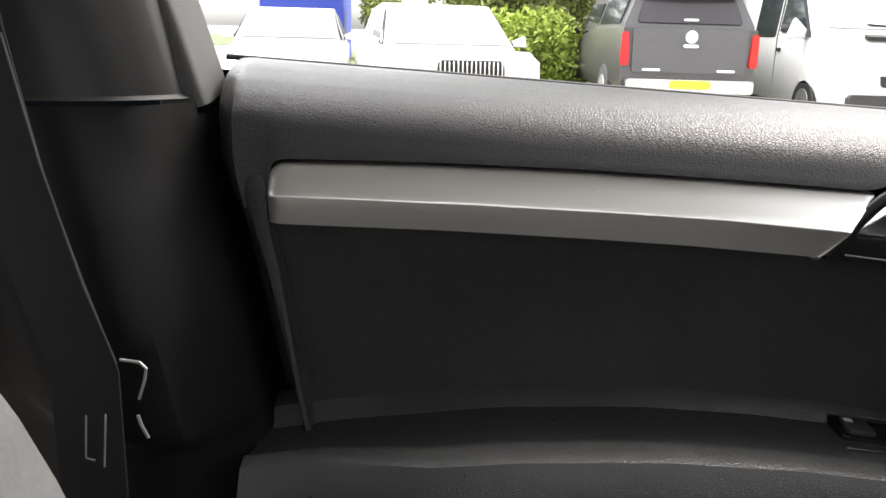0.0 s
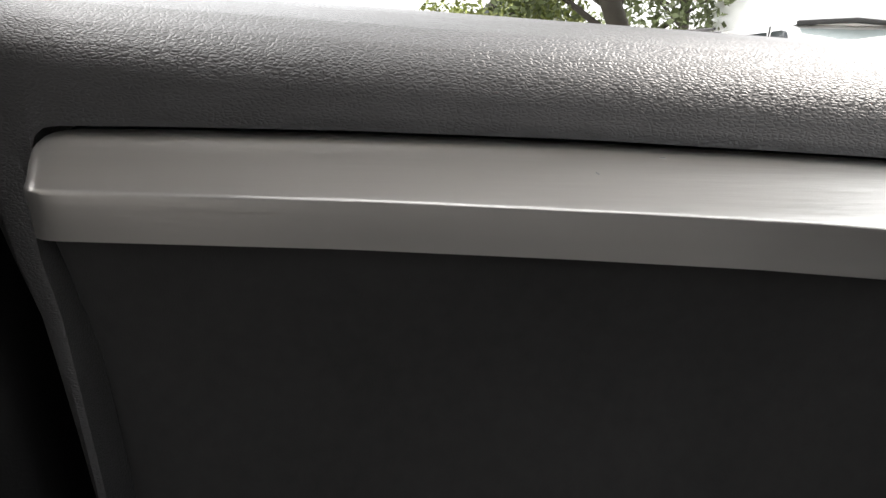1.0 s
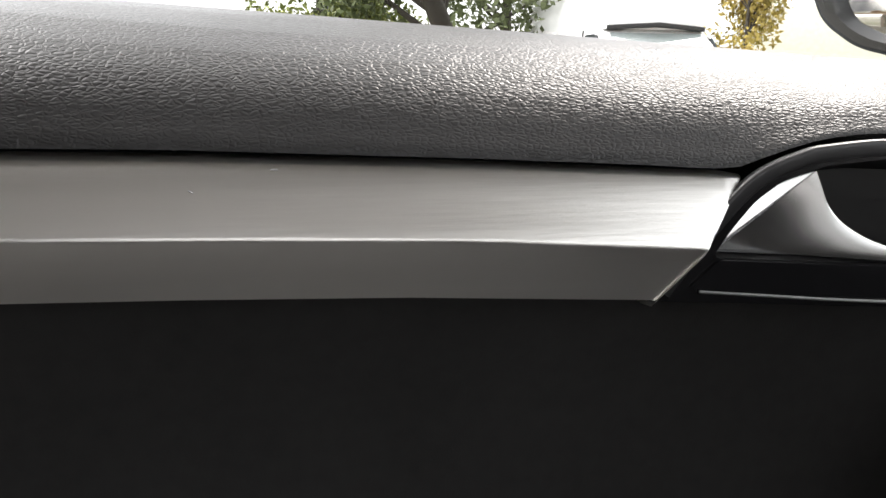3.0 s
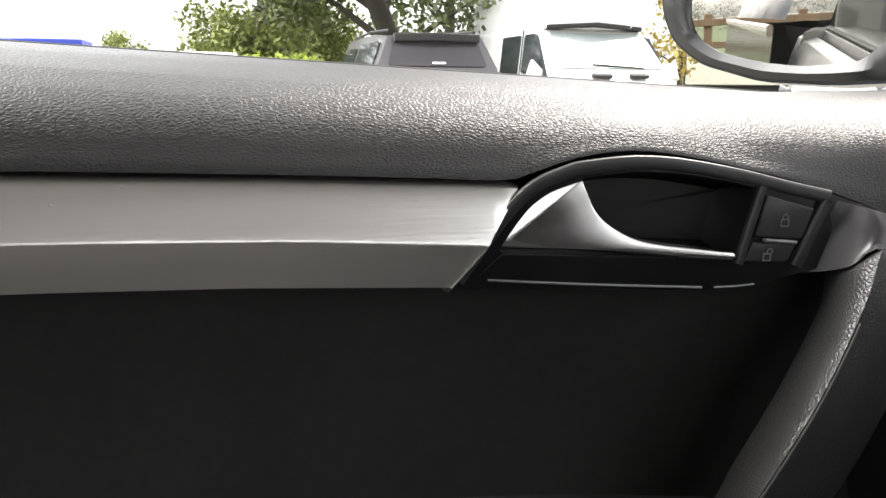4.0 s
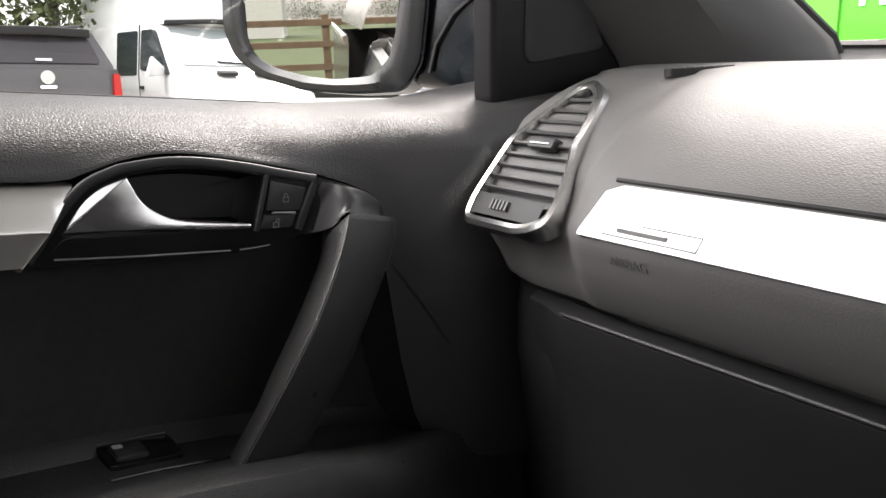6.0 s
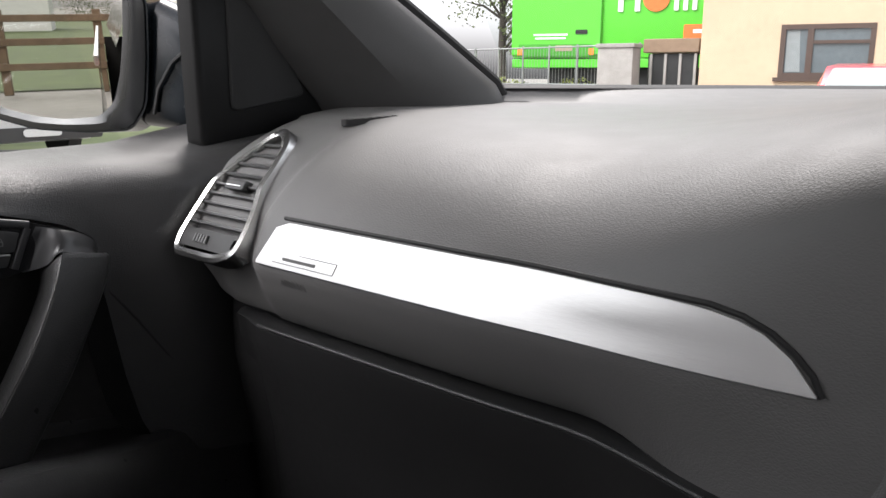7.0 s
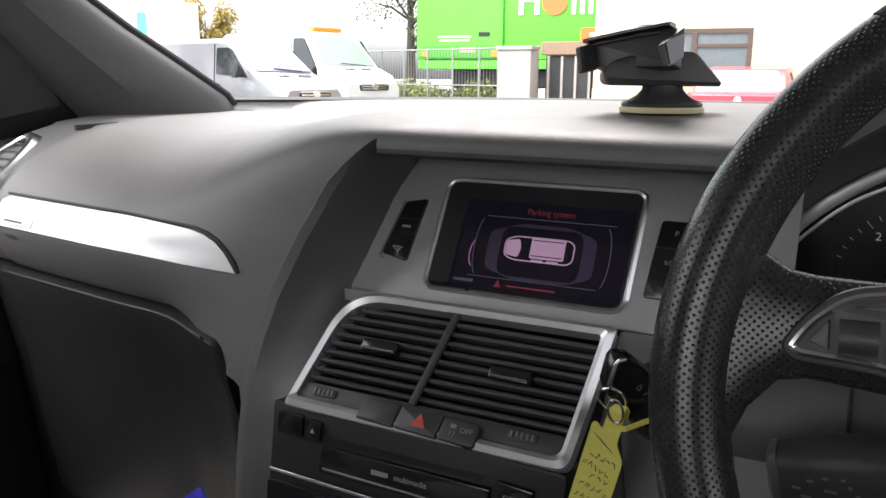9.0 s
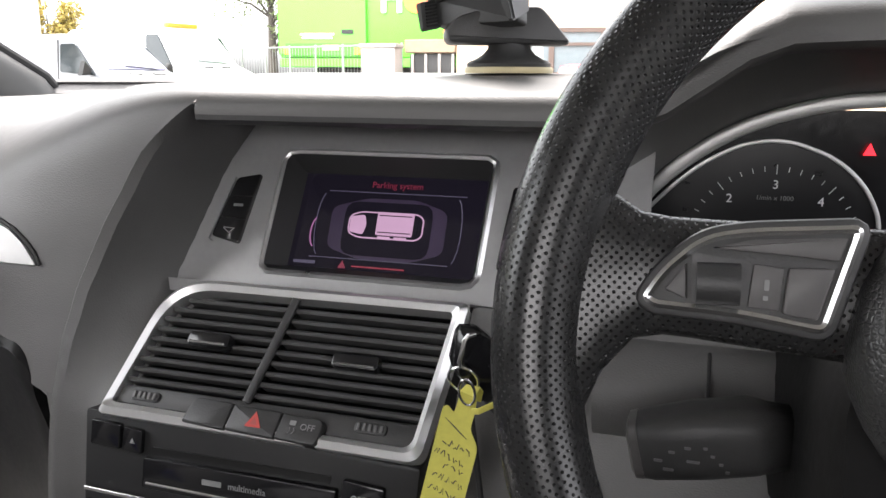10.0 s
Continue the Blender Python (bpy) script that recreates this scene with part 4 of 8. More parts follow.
part("housing_seam", sweep([fm(0.098, -0.05, 0.001), fm(0.106, -0.02, 0.002), fm(0.125, 0.01, 0.002), fm(0.15, 0.03, 0.001), fm(0.18, 0.04, 0.0)], circle(0.0022, 6), (0, 0, 1)), RUBBER, wm)

# ================= dashboard =================
dash = thing("dashboard", "dark grey grained dashboard with aluminium trim and round-cornered vents", "dashboard", at=(0.0, 0.2, 0.8))


def front_y(x):
    """The line of the strip's lower edge."""
    return interp(x, [(-0.80, 0.016), (-0.77, 0.008), (-0.73, -0.004), (-0.622, -0.021), (-0.42, -0.050), (-0.222, -0.071), (-0.1, -0.08)])


# rows: distance behind the front line and height on the passenger's side; end point at the arch
ROWS = [(None, 1.178, (-0.085, 0.706, 1.178)), (0.50, 1.161, (-0.085, 0.50, 1.183)), (0.40, 1.159, (-0.085, 0.38, 1.186)), (0.30, 1.158, (-0.085, 0.26, 1.188)), (0.24, 1.157, (-0.085, 0.14, 1.189)), (0.19, 1.153, (-0.085, 0.05, 1.188)),
        (0.15, 1.147, (-0.085, 0.0, 1.185)), (0.115, 1.138, (-0.085, -0.035, 1.180)), (0.085, 1.127, (-0.082, -0.053, 1.175)), (0.06, 1.115, (-0.088, -0.060, 1.168)), (0.04, 1.102, (-0.104, -0.063, 1.156)), (0.026, 1.091, (-0.128, -0.065, 1.134)), (0.016, 1.081, (-0.145, -0.066, 1.108)),
        (0.008, 1.066, (-0.160, -0.068, 1.085)), (0.0, 1.050, (-0.178, -0.070, 1.052)), (0.003, 1.038, (-0.186, -0.072, 1.036)), (0.010, 1.022, (-0.192, -0.074, 1.018)), (0.021, 1.005, (-0.199, -0.076, 1.0)), (0.030, 0.995, (-0.204, -0.078, 0.98)),
        (0.044, 0.985, (-0.210, -0.080, 0.955)), (0.045, 0.93, (-0.216, -0.083, 0.915)), (0.06, 0.85, (-0.220, -0.087, 0.85)), (0.08, 0.70, (-0.224, -0.09, 0.72)), (0.09, 0.55, (-0.228, -0.09, 0.55))]
ROWS = [ROWS[0]] + [(v[0], v[1], v[2:5]) for v in spline([(d, z, *e) for d, z, e in ROWS[1:]], 2)]
NU = 92
rows = []
for d, z, e in ROWS:
    r = []
    for k in range(NU + 1):
        u = k / NU
        x = -0.768 + u * (e[0] + 0.768)
        y = far_y(x) if d is None else min(front_y(x) + d, far_y(x) - 0.03)
        if z < 1.15:
            y += 0.013 * smooth01((-0.628 - x) / 0.02) * smooth01((z - 0.96) / 0.08)
        y += 0.05 * smooth01((-0.752 - x) / 0.015) ** 2
        if z < 1.05:
            y += 0.012 * smooth01((-0.69 - x) / 0.06) * smooth01((1.048 - z) / 0.045)
        w = smooth01((x + 0.40) / (e[0] + 0.40)) if z > 1.06 else smooth01((x + 0.234) / (e[0] + 0.234)) if z < 0.965 else smooth01((x + 0.34) / (e[0] + 0.34)) if z < 0.99 else smooth01((x + 0.36) / (e[0] + 0.36))
        r.append((x, y * (1 - w) + e[1] * w, z * (1 - w) + e[2] * w))
    rows.append(r)
# door end of the lower dash takes the black to merge into shadow
part("passenger_lower_panel", grid([r[:27] for r in rows[35:]]), GLOVEBOX, dash, "lower dash panel beside the glovebox, coloured black for the shadow there")
part("console_side", grid([r[26:] for r in rows[35:]]), DASH, dash)
part("passenger_pad", grid(rows[:36]), DASH, dash, "dark grey grained dashboard pad")

# centre and driver's side of the top, with the hood over the screen
CEN = [(None, 1.178), (0.50, 1.183), (0.38, 1.186), (0.26, 1.188), (0.14, 1.189), (0.05, 1.188), (0.0, 1.185), (-0.035, 1.180), (-0.053, 1.175), (-0.060, 1.168), (-0.061, 1.161), (-0.056, 1.155), (-0.02, 1.153), (0.10, 1.152)]
CEN = [CEN[0]] + spline(CEN[1:], 2)
rows = []
for y, z in CEN:
    r = []
    for k in range(45):
        x = -0.085 + k * 0.885 / 44
        yy = far_y(x) if y is None else min(y, far_y(x) - 0.03)
        b = smooth01((x - 0.19) / 0.09) * (1 - smooth01((x - 0.55) / 0.1))
        lift = 0.048 * b * smooth01((0.30 - yy) / 0.2)
        lift *= 1.0 - 0.12 * abs((x - 0.37) / 0.2)
        r.append((x, yy - 0.015 * b * (y is not None and y < 0.1), z + lift))
    rows.append(r)
# underside over the screen is coloured darker than the pad for its shade
part("hood_underside", grid([r[:15] for r in rows[19:]]), PLASTIC, dash)
part("cluster_hood_underside", grid([r[14:] for r in rows[19:]]), DASH, dash)
# black sheet stands in for the deep shade under the hood
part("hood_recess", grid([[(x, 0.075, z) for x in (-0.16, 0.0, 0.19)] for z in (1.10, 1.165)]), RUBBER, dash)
part("driver_pad", grid(rows[:20]), DASH, dash, "dark grey grained dashboard top and instrument hood")
part("binnacle_side", grid([[(0.80, 0.36 * t - 0.05, 1.17 - 0.6 * s) for t in np.linspace(0, 1, 4)] for s in np.linspace(0, 1, 4)]), PLASTIC, dash)

# side wall of the arch round the centre stack
rows = []
arch_pts = [e for d, z, e in ROWS[17:]]
for e in arch_pts:
    z = e[2]
    fy = interp(z, [(0.5, -0.115), (0.955, -0.104), (1.035, -0.033), (1.047, -0.017), (1.128, 0.023), (1.17, 0.044)])
    ix = interp(z, [(0.5, -0.155), (0.9, -0.150), (0.955, -0.140), (1.0, -0.136), (1.035, -0.134), (1.047, -0.131), (1.128, -0.112), (1.17, -0.09)])
    o = Vector(e)
    i = Vector((ix, fy + 0.004, z - 0.012))
    q = smooth01((1.172 - z) / 0.04)
    c = o * 0.93 + i * 0.07 + Vector((0.006, -0.004, 0)) * q
    rows.append([o, o * 0.99 + c * 0.01 + Vector((0.003, -0.003, 0.001)) * q, c + Vector((0.003, -0.002, 0)) * q, o * 0.7 + i * 0.3 + Vector((0.006, 0, 0)) * q, o * 0.35 + i * 0.65 + Vector((0.003, 0, 0)) * q, i])
part("arch_lining", grid(rows), ARCHVINYL, dash, "grained charcoal arch beside the centre stack")

# aluminium strip on the passenger's side


def pad_rows(x):
    """Height and depth of the pad's rows at x."""
    out = []
    for d, z, e in ROWS[9:38]:
        w = smooth01((x + 0.40) / (e[0] + 0.40)) if z > 1.06 else smooth01((x + 0.34) / (e[0] + 0.34)) if z < 0.99 else smooth01((x + 0.36) / (e[0] + 0.36))
        out.append((z * (1 - w) + e[2] * w, (front_y(x) + d) * (1 - w) + e[1] * w))
    return sorted(out)


def on_dash(x, z, n=0.0):
    """A point on the passenger's face, n proud of it."""
    return Vector((x, interp(z, pad_rows(x)) - n * 0.9, z + n * 0.35))



def fill_strip(lo, hi, n):
    """The strip's face as a grid between its lower and upper edges."""
    rr = []
    for k in range(33):
        t = k / 32
        xb = lo[0] + (hi[0] - lo[0]) * t
        top = interp(xb, [(-0.623, 1.052), (-0.619, 1.062), (-0.612, 1.075), (-0.605, 1.0805), (-0.30, 1.0812), (-0.275, 1.0805), (-0.258, 1.078), (-0.245, 1.0735), (-0.235, 1.067), (-0.227, 1.0595), (-0.2205, 1.050)])
        rr.append([on_dash(xb, 1.0495 - 0.0008, -0.002)] + [on_dash(xb, 1.0495 + (top - 1.0495) * s, n) for s in np.linspace(0, 1, 7)] + [on_dash(xb, top + 0.0008, -0.002)])
    return grid(rr)


strip = part("dash_strip", fill_strip((-0.623, 0), (-0.2205, 0), 0.003), SATIN_X, dash, "brushed aluminium dashboard strip")
part("strip_shadow_gap", sweep([on_dash(x, 1.0835, 0.0008) for x in np.linspace(-0.607, -0.295, 16)] + [on_dash(x, z, 0.0008) for x, z in ((-0.272, 1.0832), (-0.256, 1.0805), (-0.242, 1.075), (-0.231, 1.067), (-0.223, 1.059), (-0.2185, 1.05))], circle(0.0016, 6), (0, 1, 0)), RUBBER, strip)
bo = [(-0.603, 1.053), (-0.536, 1.053), (-0.534, 1.0605), (-0.575, 1.0605), (-0.600, 1.058)]
part("badge_outline", sweep([on_dash(x, z, 0.0034) for x, z in bo[:4]], circle(0.00035, 5), (0, 1, 0)), GREYINK, strip)
part("badge_bar", sweep([on_dash(x, 1.0563, 0.0032) for x in np.linspace(-0.592, -0.556, 5)], rrect(0.0008, 0.0030, 0.0003, 1), (0, 1, 0)), STEEL, strip)
text("AIRBAG", 0.0085, lambda u, v, n: on_dash(u, v, n + 0.0002), (-0.585, 1.0375), DASH, dash)
# glovebox lid
def pad_y(i, x):
    """Depth of the pad's row i at x."""
    d, z, e = ROWS[i]
    w = smooth01((x + 0.36) / (e[0] + 0.36)) if z > 0.99 else smooth01((x + 0.34) / (e[0] + 0.34))
    y = front_y(x) + d + 0.012 * smooth01((-0.69 - x) / 0.06) * smooth01((1.048 - z) / 0.045)
    return y * (1 - w) + e[1] * w


LID = [(0.018, 0.0005), (0.005, -0.0015), (0.0, -0.005), (0.002, -0.022), (0.012, -0.054), (0.024, -0.114), (0.037, -0.214), (0.052, -0.314)]
xs_ = list(np.linspace(-0.705, -0.655, 8)) + list(np.linspace(-0.648, -0.254, 20)) + [-0.251, -0.246, -0.241, -0.2375, -0.235, -0.2338]
rows = []
for x in xs_:
    k = max(0.0, (x + 0.254) / 0.0203)
    top = 0.988 - 0.022 * (1 - math.sqrt(max(0.0, 1 - k * k)))
    y0 = pad_y(35, x) - 0.007 + 0.006 * max(0.0, (x + 0.245) / 0.0112) ** 2 + 0.012 * smooth01((-0.652 - x) / 0.045)
    rows.append([(x, y0 + dy, max(top + dz, 0.66)) for dy, dz in LID])
rows.append([(-0.233, y + 0.05, z) for x, y, z in rows[-1]])
part("glovebox_lid", grid(rows), GLOVEBOX, dash, "black glovebox lid with a painted highlight along its top edge")
# lighter bead that draws the highlight on the lid's rounded top edge
part("glovebox_edge", sweep([(-0.667, pad_y(35, -0.667) + 0.001, 0.978), (-0.661, pad_y(35, -0.661) - 0.004, 0.984)] + [(x, pad_y(35, x) - 0.007, 0.9855) for x in np.linspace(-0.652, -0.266, 22)], circle(0.0014, 6), (0, 1, 0)), LEATHER, dash)

# defrost vent at the corner
fv = plane((-0.65, 0.155, 1.1515), (0.03, 0.045, 0.003), (-1, 0.6, 0))
dv = part("defroster_vent", plate(rrect(0.055, 0.011, 0.004), fv, 0.006, 0.0006), RUBBER, dash)
for k in range(7):
    part("defroster_slat", plate(rrect(0.002, 0.010, 0.0006), lambda u, v, n, c=-0.024 + k * 0.008: fv(u + c, v, n), 0.002, 0.0012), PLASTIC, dv)

# ---- left face vent ----
VL = [(-0.739, 1.042), (-0.671, 1.042), (-0.648, 1.052), (-0.650, 1.075), (-0.659, 1.098), (-0.673, 1.119), (-0.689, 1.136), (-0.712, 1.145), (-0.727, 1.128), (-0.736, 1.095), (-0.740, 1.065)]


def on_vent(x, z, n=0.0):
    d = interp(z, [(1.04, -0.006), (1.06, 0.008), (1.085, 0.030), (1.10, 0.043), (1.13, 0.096), (1.142, 0.114)])
    return Vector((x, front_y(x) + d + 0.0065 - 0.9 * n, z - 0.0055 + 0.45 * n))


vo = resample(rounded(VL, 0.012, 4), 72)
vent = part("side_vent", ring(vo, shrink(vo, 0.0058), on_vent, 0.02, 0.013, 0.0018), CHROME, dash, "chrome-framed side air vent")
# black sheet behind the slats stands in for the shade in the vent
part("vent_hollow", plate(shrink(vo, 0.003), on_vent, 0.012, 0.0025), SHADE_BLACK, vent)


def span(poly, z):
    xs = []
    for i in range(len(poly)):
        a, b = poly[i - 1], poly[i]
        if (a[1] - z) * (b[1] - z) < 0:
            xs.append(a[0] + (b[0] - a[0]) * (z - a[1]) / (b[1] - a[1]))
    return (min(xs), max(xs)) if len(xs) > 1 else None


vi = shrink(vo, 0.0045)
part("vent_base", grid([[on_vent(x, z, 0.012 - 0.001 * abs(t)) for t, z in ((-1, 1.050), (0, 1.057), (1, 1.0635))] for x in np.linspace(-0.7365, -0.661, 9)]), PLASTIC, vent)
for k in range(9):
    z = 1.068 + k * 0.0076
    sp = span(vi, z)
    if not sp:
        continue
    a, b = sp
    bm = grid([[on_vent(x, z - 0.0008, 0.0098), on_vent(x, z - 0.0002, 0.0112), on_vent(x, z + 0.0010, 0.0110), on_vent(x, z + 0.0020, 0.0060), on_vent(x, z + 0.0008, 0.0045), on_vent(x, z - 0.0006, 0.0085)] for x in np.linspace(a, b, 6)], True)
    part("slat", bm, SLAT, vent)
tab = plate(rrect(0.026, 0.007, 0.002), lambda u, v, n: on_vent(-0.694 + u, 1.0985 + v, n), 0.008, 0.016, 0.001)
tb = part("vent_tab", tab, PLASTIC, vent)
part("tab_edge", sweep([on_vent(x, 1.0975, 0.0165) for x in (-0.704, -0.694, -0.684)], circle(0.0008, 6), (0, 1, 0)), CHROME, tb)
for k in range(5):
    part("thumbwheel_rib", plate(rrect(0.0022, 0.006, 0.0006), lambda u, v, n, c=-0.711 + k * 0.004: on_vent(c + u, 1.057 + v, n), 0.003, 0.0145), mat("grey_plastic", (0.12, 0.12, 0.12), 0.5), vent)

# ---- fascia with the screen ----
FD = Vector((0, -0.4435, -0.8963)).normalized()
FO = Vector((0.018, 0.0230, 1.1285))
ff = lambda u, v, n=0.0: FO + Vector((u, 0, 0)) + FD * v + Vector((0, -0.8963, 0.4435)) * n
opening = rounded([(-0.080, 0.0), (0.082, 0.0), (0.078, 0.0905), (-0.084, 0.0905)], [0.008, 0.006, 0.010, 0.006], 5)
outer = rounded([(-0.20, -0.032), (0.19, -0.032), (0.19, 0.1045), (-0.20, 0.1045)], 0.001, 5)
oo, oi = resample(outer, 120), resample(opening, 120)
part("fascia", grid([[ff(u, v, -0.004) for u, v in oo], [ff(u, v, 0.0) for u, v in oo], [ff(u, v, 0.0) for u, v in shrink(oi, -0.004)]], True), FASCIA, dash, "dark silver painted centre fascia")
screen = part("screen_bezel", grid([[ff(u, v, 0.0002) for u, v in shrink(oi, -0.0042)], [ff(u, v, 0.0022) for u, v in shrink(oi, -0.002)], [ff(u, v, 0.001) for u, v in oi], [ff(u, v, -0.008) for u, v in shrink(oi, 0.003)], [ff(u, v, -0.021) for u, v in shrink(oi, 0.006)]], True),
              mat("silver_bezel", (0.55, 0.55, 0.55), 0.3, 0.8), dash, "screen recess with a silver edge")
part("screen_surround", grid([[ff(u, v, 0.0006) for u, v in shrink(oi, 0.0004)], [ff(u, v, -0.008) for u, v in shrink(oi, 0.0035)], [ff(u, v, -0.0212) for u, v in shrink(oi, 0.008)]], True), PLASTIC, screen)
part("display", plate(rounded([(-0.082, 0.001), (0.082, 0.001), (0.082, 0.092), (-0.084, 0.092)], 0.004, 2), ff, 0.003, -0.0215), mat("display_glass", (0.006, 0.005, 0.009), 0.08, emit=(0.0007, 0.0006, 0.0010), strength=1.0), screen, "dark parking display showing a car from above")
SN = -0.0212
PINK = mat("display_pink", (0.1, 0.05, 0.1), 0.4, emit=(0.055, 0.035, 0.05), strength=1.0)
VIOLET = mat("display_violet", (0.02, 0.01, 0.03), 0.4, emit=(0.0016, 0.0012, 0.0024), strength=1.0)
DRED = mat("display_red", (0.1, 0.01, 0.02), 0.4, emit=(0.013, 0.0012, 0.003), strength=1.0)
DIM = mat("display_dim_line", (0.02, 0.02, 0.03), 0.4, emit=(0.007, 0.006, 0.010), strength=1.0)


def disp(name, poly, material, lift=0.0):
    part(name, plate(poly, ff, 0.0003, SN + lift), material, screen)


def at_uv(poly, cu, cv):
    return [(u + cu, v + cv) for u, v in poly]


disp("sensor_field", rounded([(-0.046, 0.034), (-0.018, 0.026), (0.022, 0.026), (0.046, 0.034), (0.046, 0.066), (0.02, 0.074), (-0.018, 0.074), (-0.046, 0.066)], 0.006, 3), VIOLET, 0.0002)
disp("inner_field", at_uv(rrect(0.070, 0.042, 0.010), 0.0, 0.050), MATS["display_glass"], 0.0004)
body_o = rounded([(-0.031, 0.0400), (-0.022, 0.0365), (0.024, 0.0365), (0.029, 0.0400), (0.029, 0.0540), (0.024, 0.0575), (-0.022, 0.0575), (-0.031, 0.0540)], 0.004, 3)
disp("car_outline", body_o, PINK, 0.0006)
disp("car_gap", shrink(body_o, 0.0011), MATS["display_glass"], 0.0008)
disp("car_bonnet", rounded([(-0.0295, 0.0410), (-0.018, 0.0392), (-0.016, 0.0470), (-0.018, 0.0548), (-0.0295, 0.0530)], 0.002, 2), PINK, 0.0010)
disp("car_roof", rounded([(-0.008, 0.0365), (0.021, 0.0365), (0.021, 0.0545), (-0.008, 0.0545)], 0.0015, 2), PINK, 0.0010)
for sv in (0.0381, 0.0559):
    for su in (-0.005, 0.008):
        disp("car_side_window", at_uv(rrect(0.010, 0.0012, 0.0004), su + 0.004, sv), PINK, 0.0010)
disp("warning_triangle", [(-0.034, 0.0815), (-0.0275, 0.0815), (-0.0308, 0.0755)], DRED, 0.0006)
disp("warning_text_bar", at_uv(rrect(0.042, 0.0012, 0.0004), -0.002, 0.0795), mat("display_dark_red", (0.05, 0.01, 0.01), 0.4, emit=(0.022, 0.002, 0.004), strength=1.0), 0.0006)
disp("menu_text_bar", at_uv(rrect(0.018, 0.0024, 0.0005), -0.062, 0.0785), DIM, 0.0006)
disp("upper_line", at_uv(rrect(0.11, 0.0006, 0.0002), 0.004, 0.0215), DIM, 0.0006)
disp("lower_line", at_uv(rrect(0.11, 0.0006, 0.0002), -0.004, 0.0740), DIM, 0.0006)
part("left_arc", sweep([ff(-0.056 - 0.005 * math.cos(a), 0.055 + 0.012 * math.sin(a), SN + 0.0006) for a in np.linspace(-1.2, 1.2, 7)], circle(0.0006, 5), (1, 0, 0)), mat("display_mauve", (0.05, 0.02, 0.05), 0.4, emit=(0.035, 0.014, 0.03), strength=1.0), screen)
for su in (-1, 1):
    part("field_arc", sweep([ff(su * (0.052 + 0.006 * math.cos(a)), 0.048 + 0.025 * math.sin(a), SN + 0.0006) for a in np.linspace(-1.3, 1.3, 9)], circle(0.0004, 5), (1, 0, 0)), DIM, screen)
text("Parking system", 0.0068, lambda u, v, n: ff(u, v, n + SN), (0.004, 0.0155), DRED, screen, lift=0.0006, flip=True)

for v_ in (0.0392, 0.0522):
    disp("roof_rail", at_uv(rrect(0.026, 0.0007, 0.0003, 1), 0.0065, v_), MATS["display_glass"], 0.0012)
disp("rear_window", rounded([(0.0215, 0.0395), (0.0245, 0.0405), (0.0245, 0.0525), (0.0215, 0.0535)], 0.0008, 2), MATS["display_glass"], 0.0012)
# button panels beside the screen
lp = [(-0.118, 0.022), (-0.098, 0.018), (-0.1065, 0.074), (-0.131, 0.069)]
btn = part("left_button_panel", plate(rounded(lp, 0.003, 3), ff, 0.008, 0.003, 0.001), GLOSSBLACK, dash, "black button panel beside the screen")
for k in range(2):
    t = (k + 1) / 3
    a, b = Vector(lp[0]).lerp(Vector(lp[3]), t), Vector(lp[1]).lerp(Vector(lp[2]), t)
    part("button_gap", sweep([ff(*(a * 0.95 + b * 0.05), 0.003), ff(*(a * 0.05 + b * 0.95), 0.003)], circle(0.0005, 5), (0, 0, 1)), RUBBER, btn)
part("button_symbol", sweep([ff(-0.121, 0.062, 0.0033), ff(-0.112, 0.0625, 0.0033), ff(-0.116, 0.066, 0.0033), ff(-0.121, 0.0625, 0.0033)], circle(0.0003, 5), (0, 0, 1)), WHITEINK, btn)
part("button_text_bar", plate(at_uv(rrect(0.008, 0.0022, 0.0004), -0.1125, 0.044), ff, 0.0004, 0.0034), GREYINK, btn)
part("panel_rim", sweep([ff(u, v, 0.001) for u, v in ((-0.1205, 0.021), (-0.1335, 0.071), (-0.130, 0.0725))], circle(0.0007, 6), (0, 0, 1)), STEEL, btn)
rp = [(0.098, 0.020), (0.145, 0.020), (0.143, 0.079), (0.092, 0.079)]
btn = part("right_button_panel", plate(rounded(rp, 0.003, 3), ff, 0.008, 0.004, 0.001), GLOSSBLACK, dash, "black switch panel beside the steering wheel")
for v in (0.041, 0.0605):
    part("button_gap", sweep([ff(0.096, v, 0.0042), ff(0.143, v, 0.0042)], circle(0.0006, 5), (0, 0, 1)), RUBBER, btn)
part("button_gap", sweep([ff(0.118, 0.041, 0.0042), ff(0.116, 0.0605, 0.0042)], circle(0.0005, 5), (0, 0, 1)), RUBBER, btn)
text("CHECK", 0.0046, lambda u, v, n: ff(u, v, n), (0.1305, 0.051), GREYINK, btn, lift=0.0042, flip=True)
text("P", 0.006, lambda u, v, n: ff(u, v, n), (0.110, 0.030), GREYINK, btn, lift=0.0042, flip=True)
text("0.0", 0.0046, lambda u, v, n: ff(u, v, n), (0.107, 0.052), GREYINK, btn, lift=0.0042, flip=True)
text("-", 0.007, lambda u, v, n: ff(u, v, n), (0.103, 0.070), GREYINK, btn, lift=0.0042, flip=True)
text("+", 0.006, lambda u, v, n: ff(u, v, n), (0.129, 0.070), GREYINK, btn, lift=0.0042, flip=True)
part("reset_symbol", sweep([ff(0.116 + 0.003 * math.cos(a), 0.070 + 0.003 * math.sin(a), 0.0042) for a in np.linspace(0.6, 5.9, 10)], circle(0.0004, 5), (0, 0, 1)), GREYINK, btn)
part("button_bar", plate(at_uv(rrect(0.012, 0.001, 0.0003), 0.114, 0.0585), ff, 0.0004, 0.0046), GREYINK, btn)
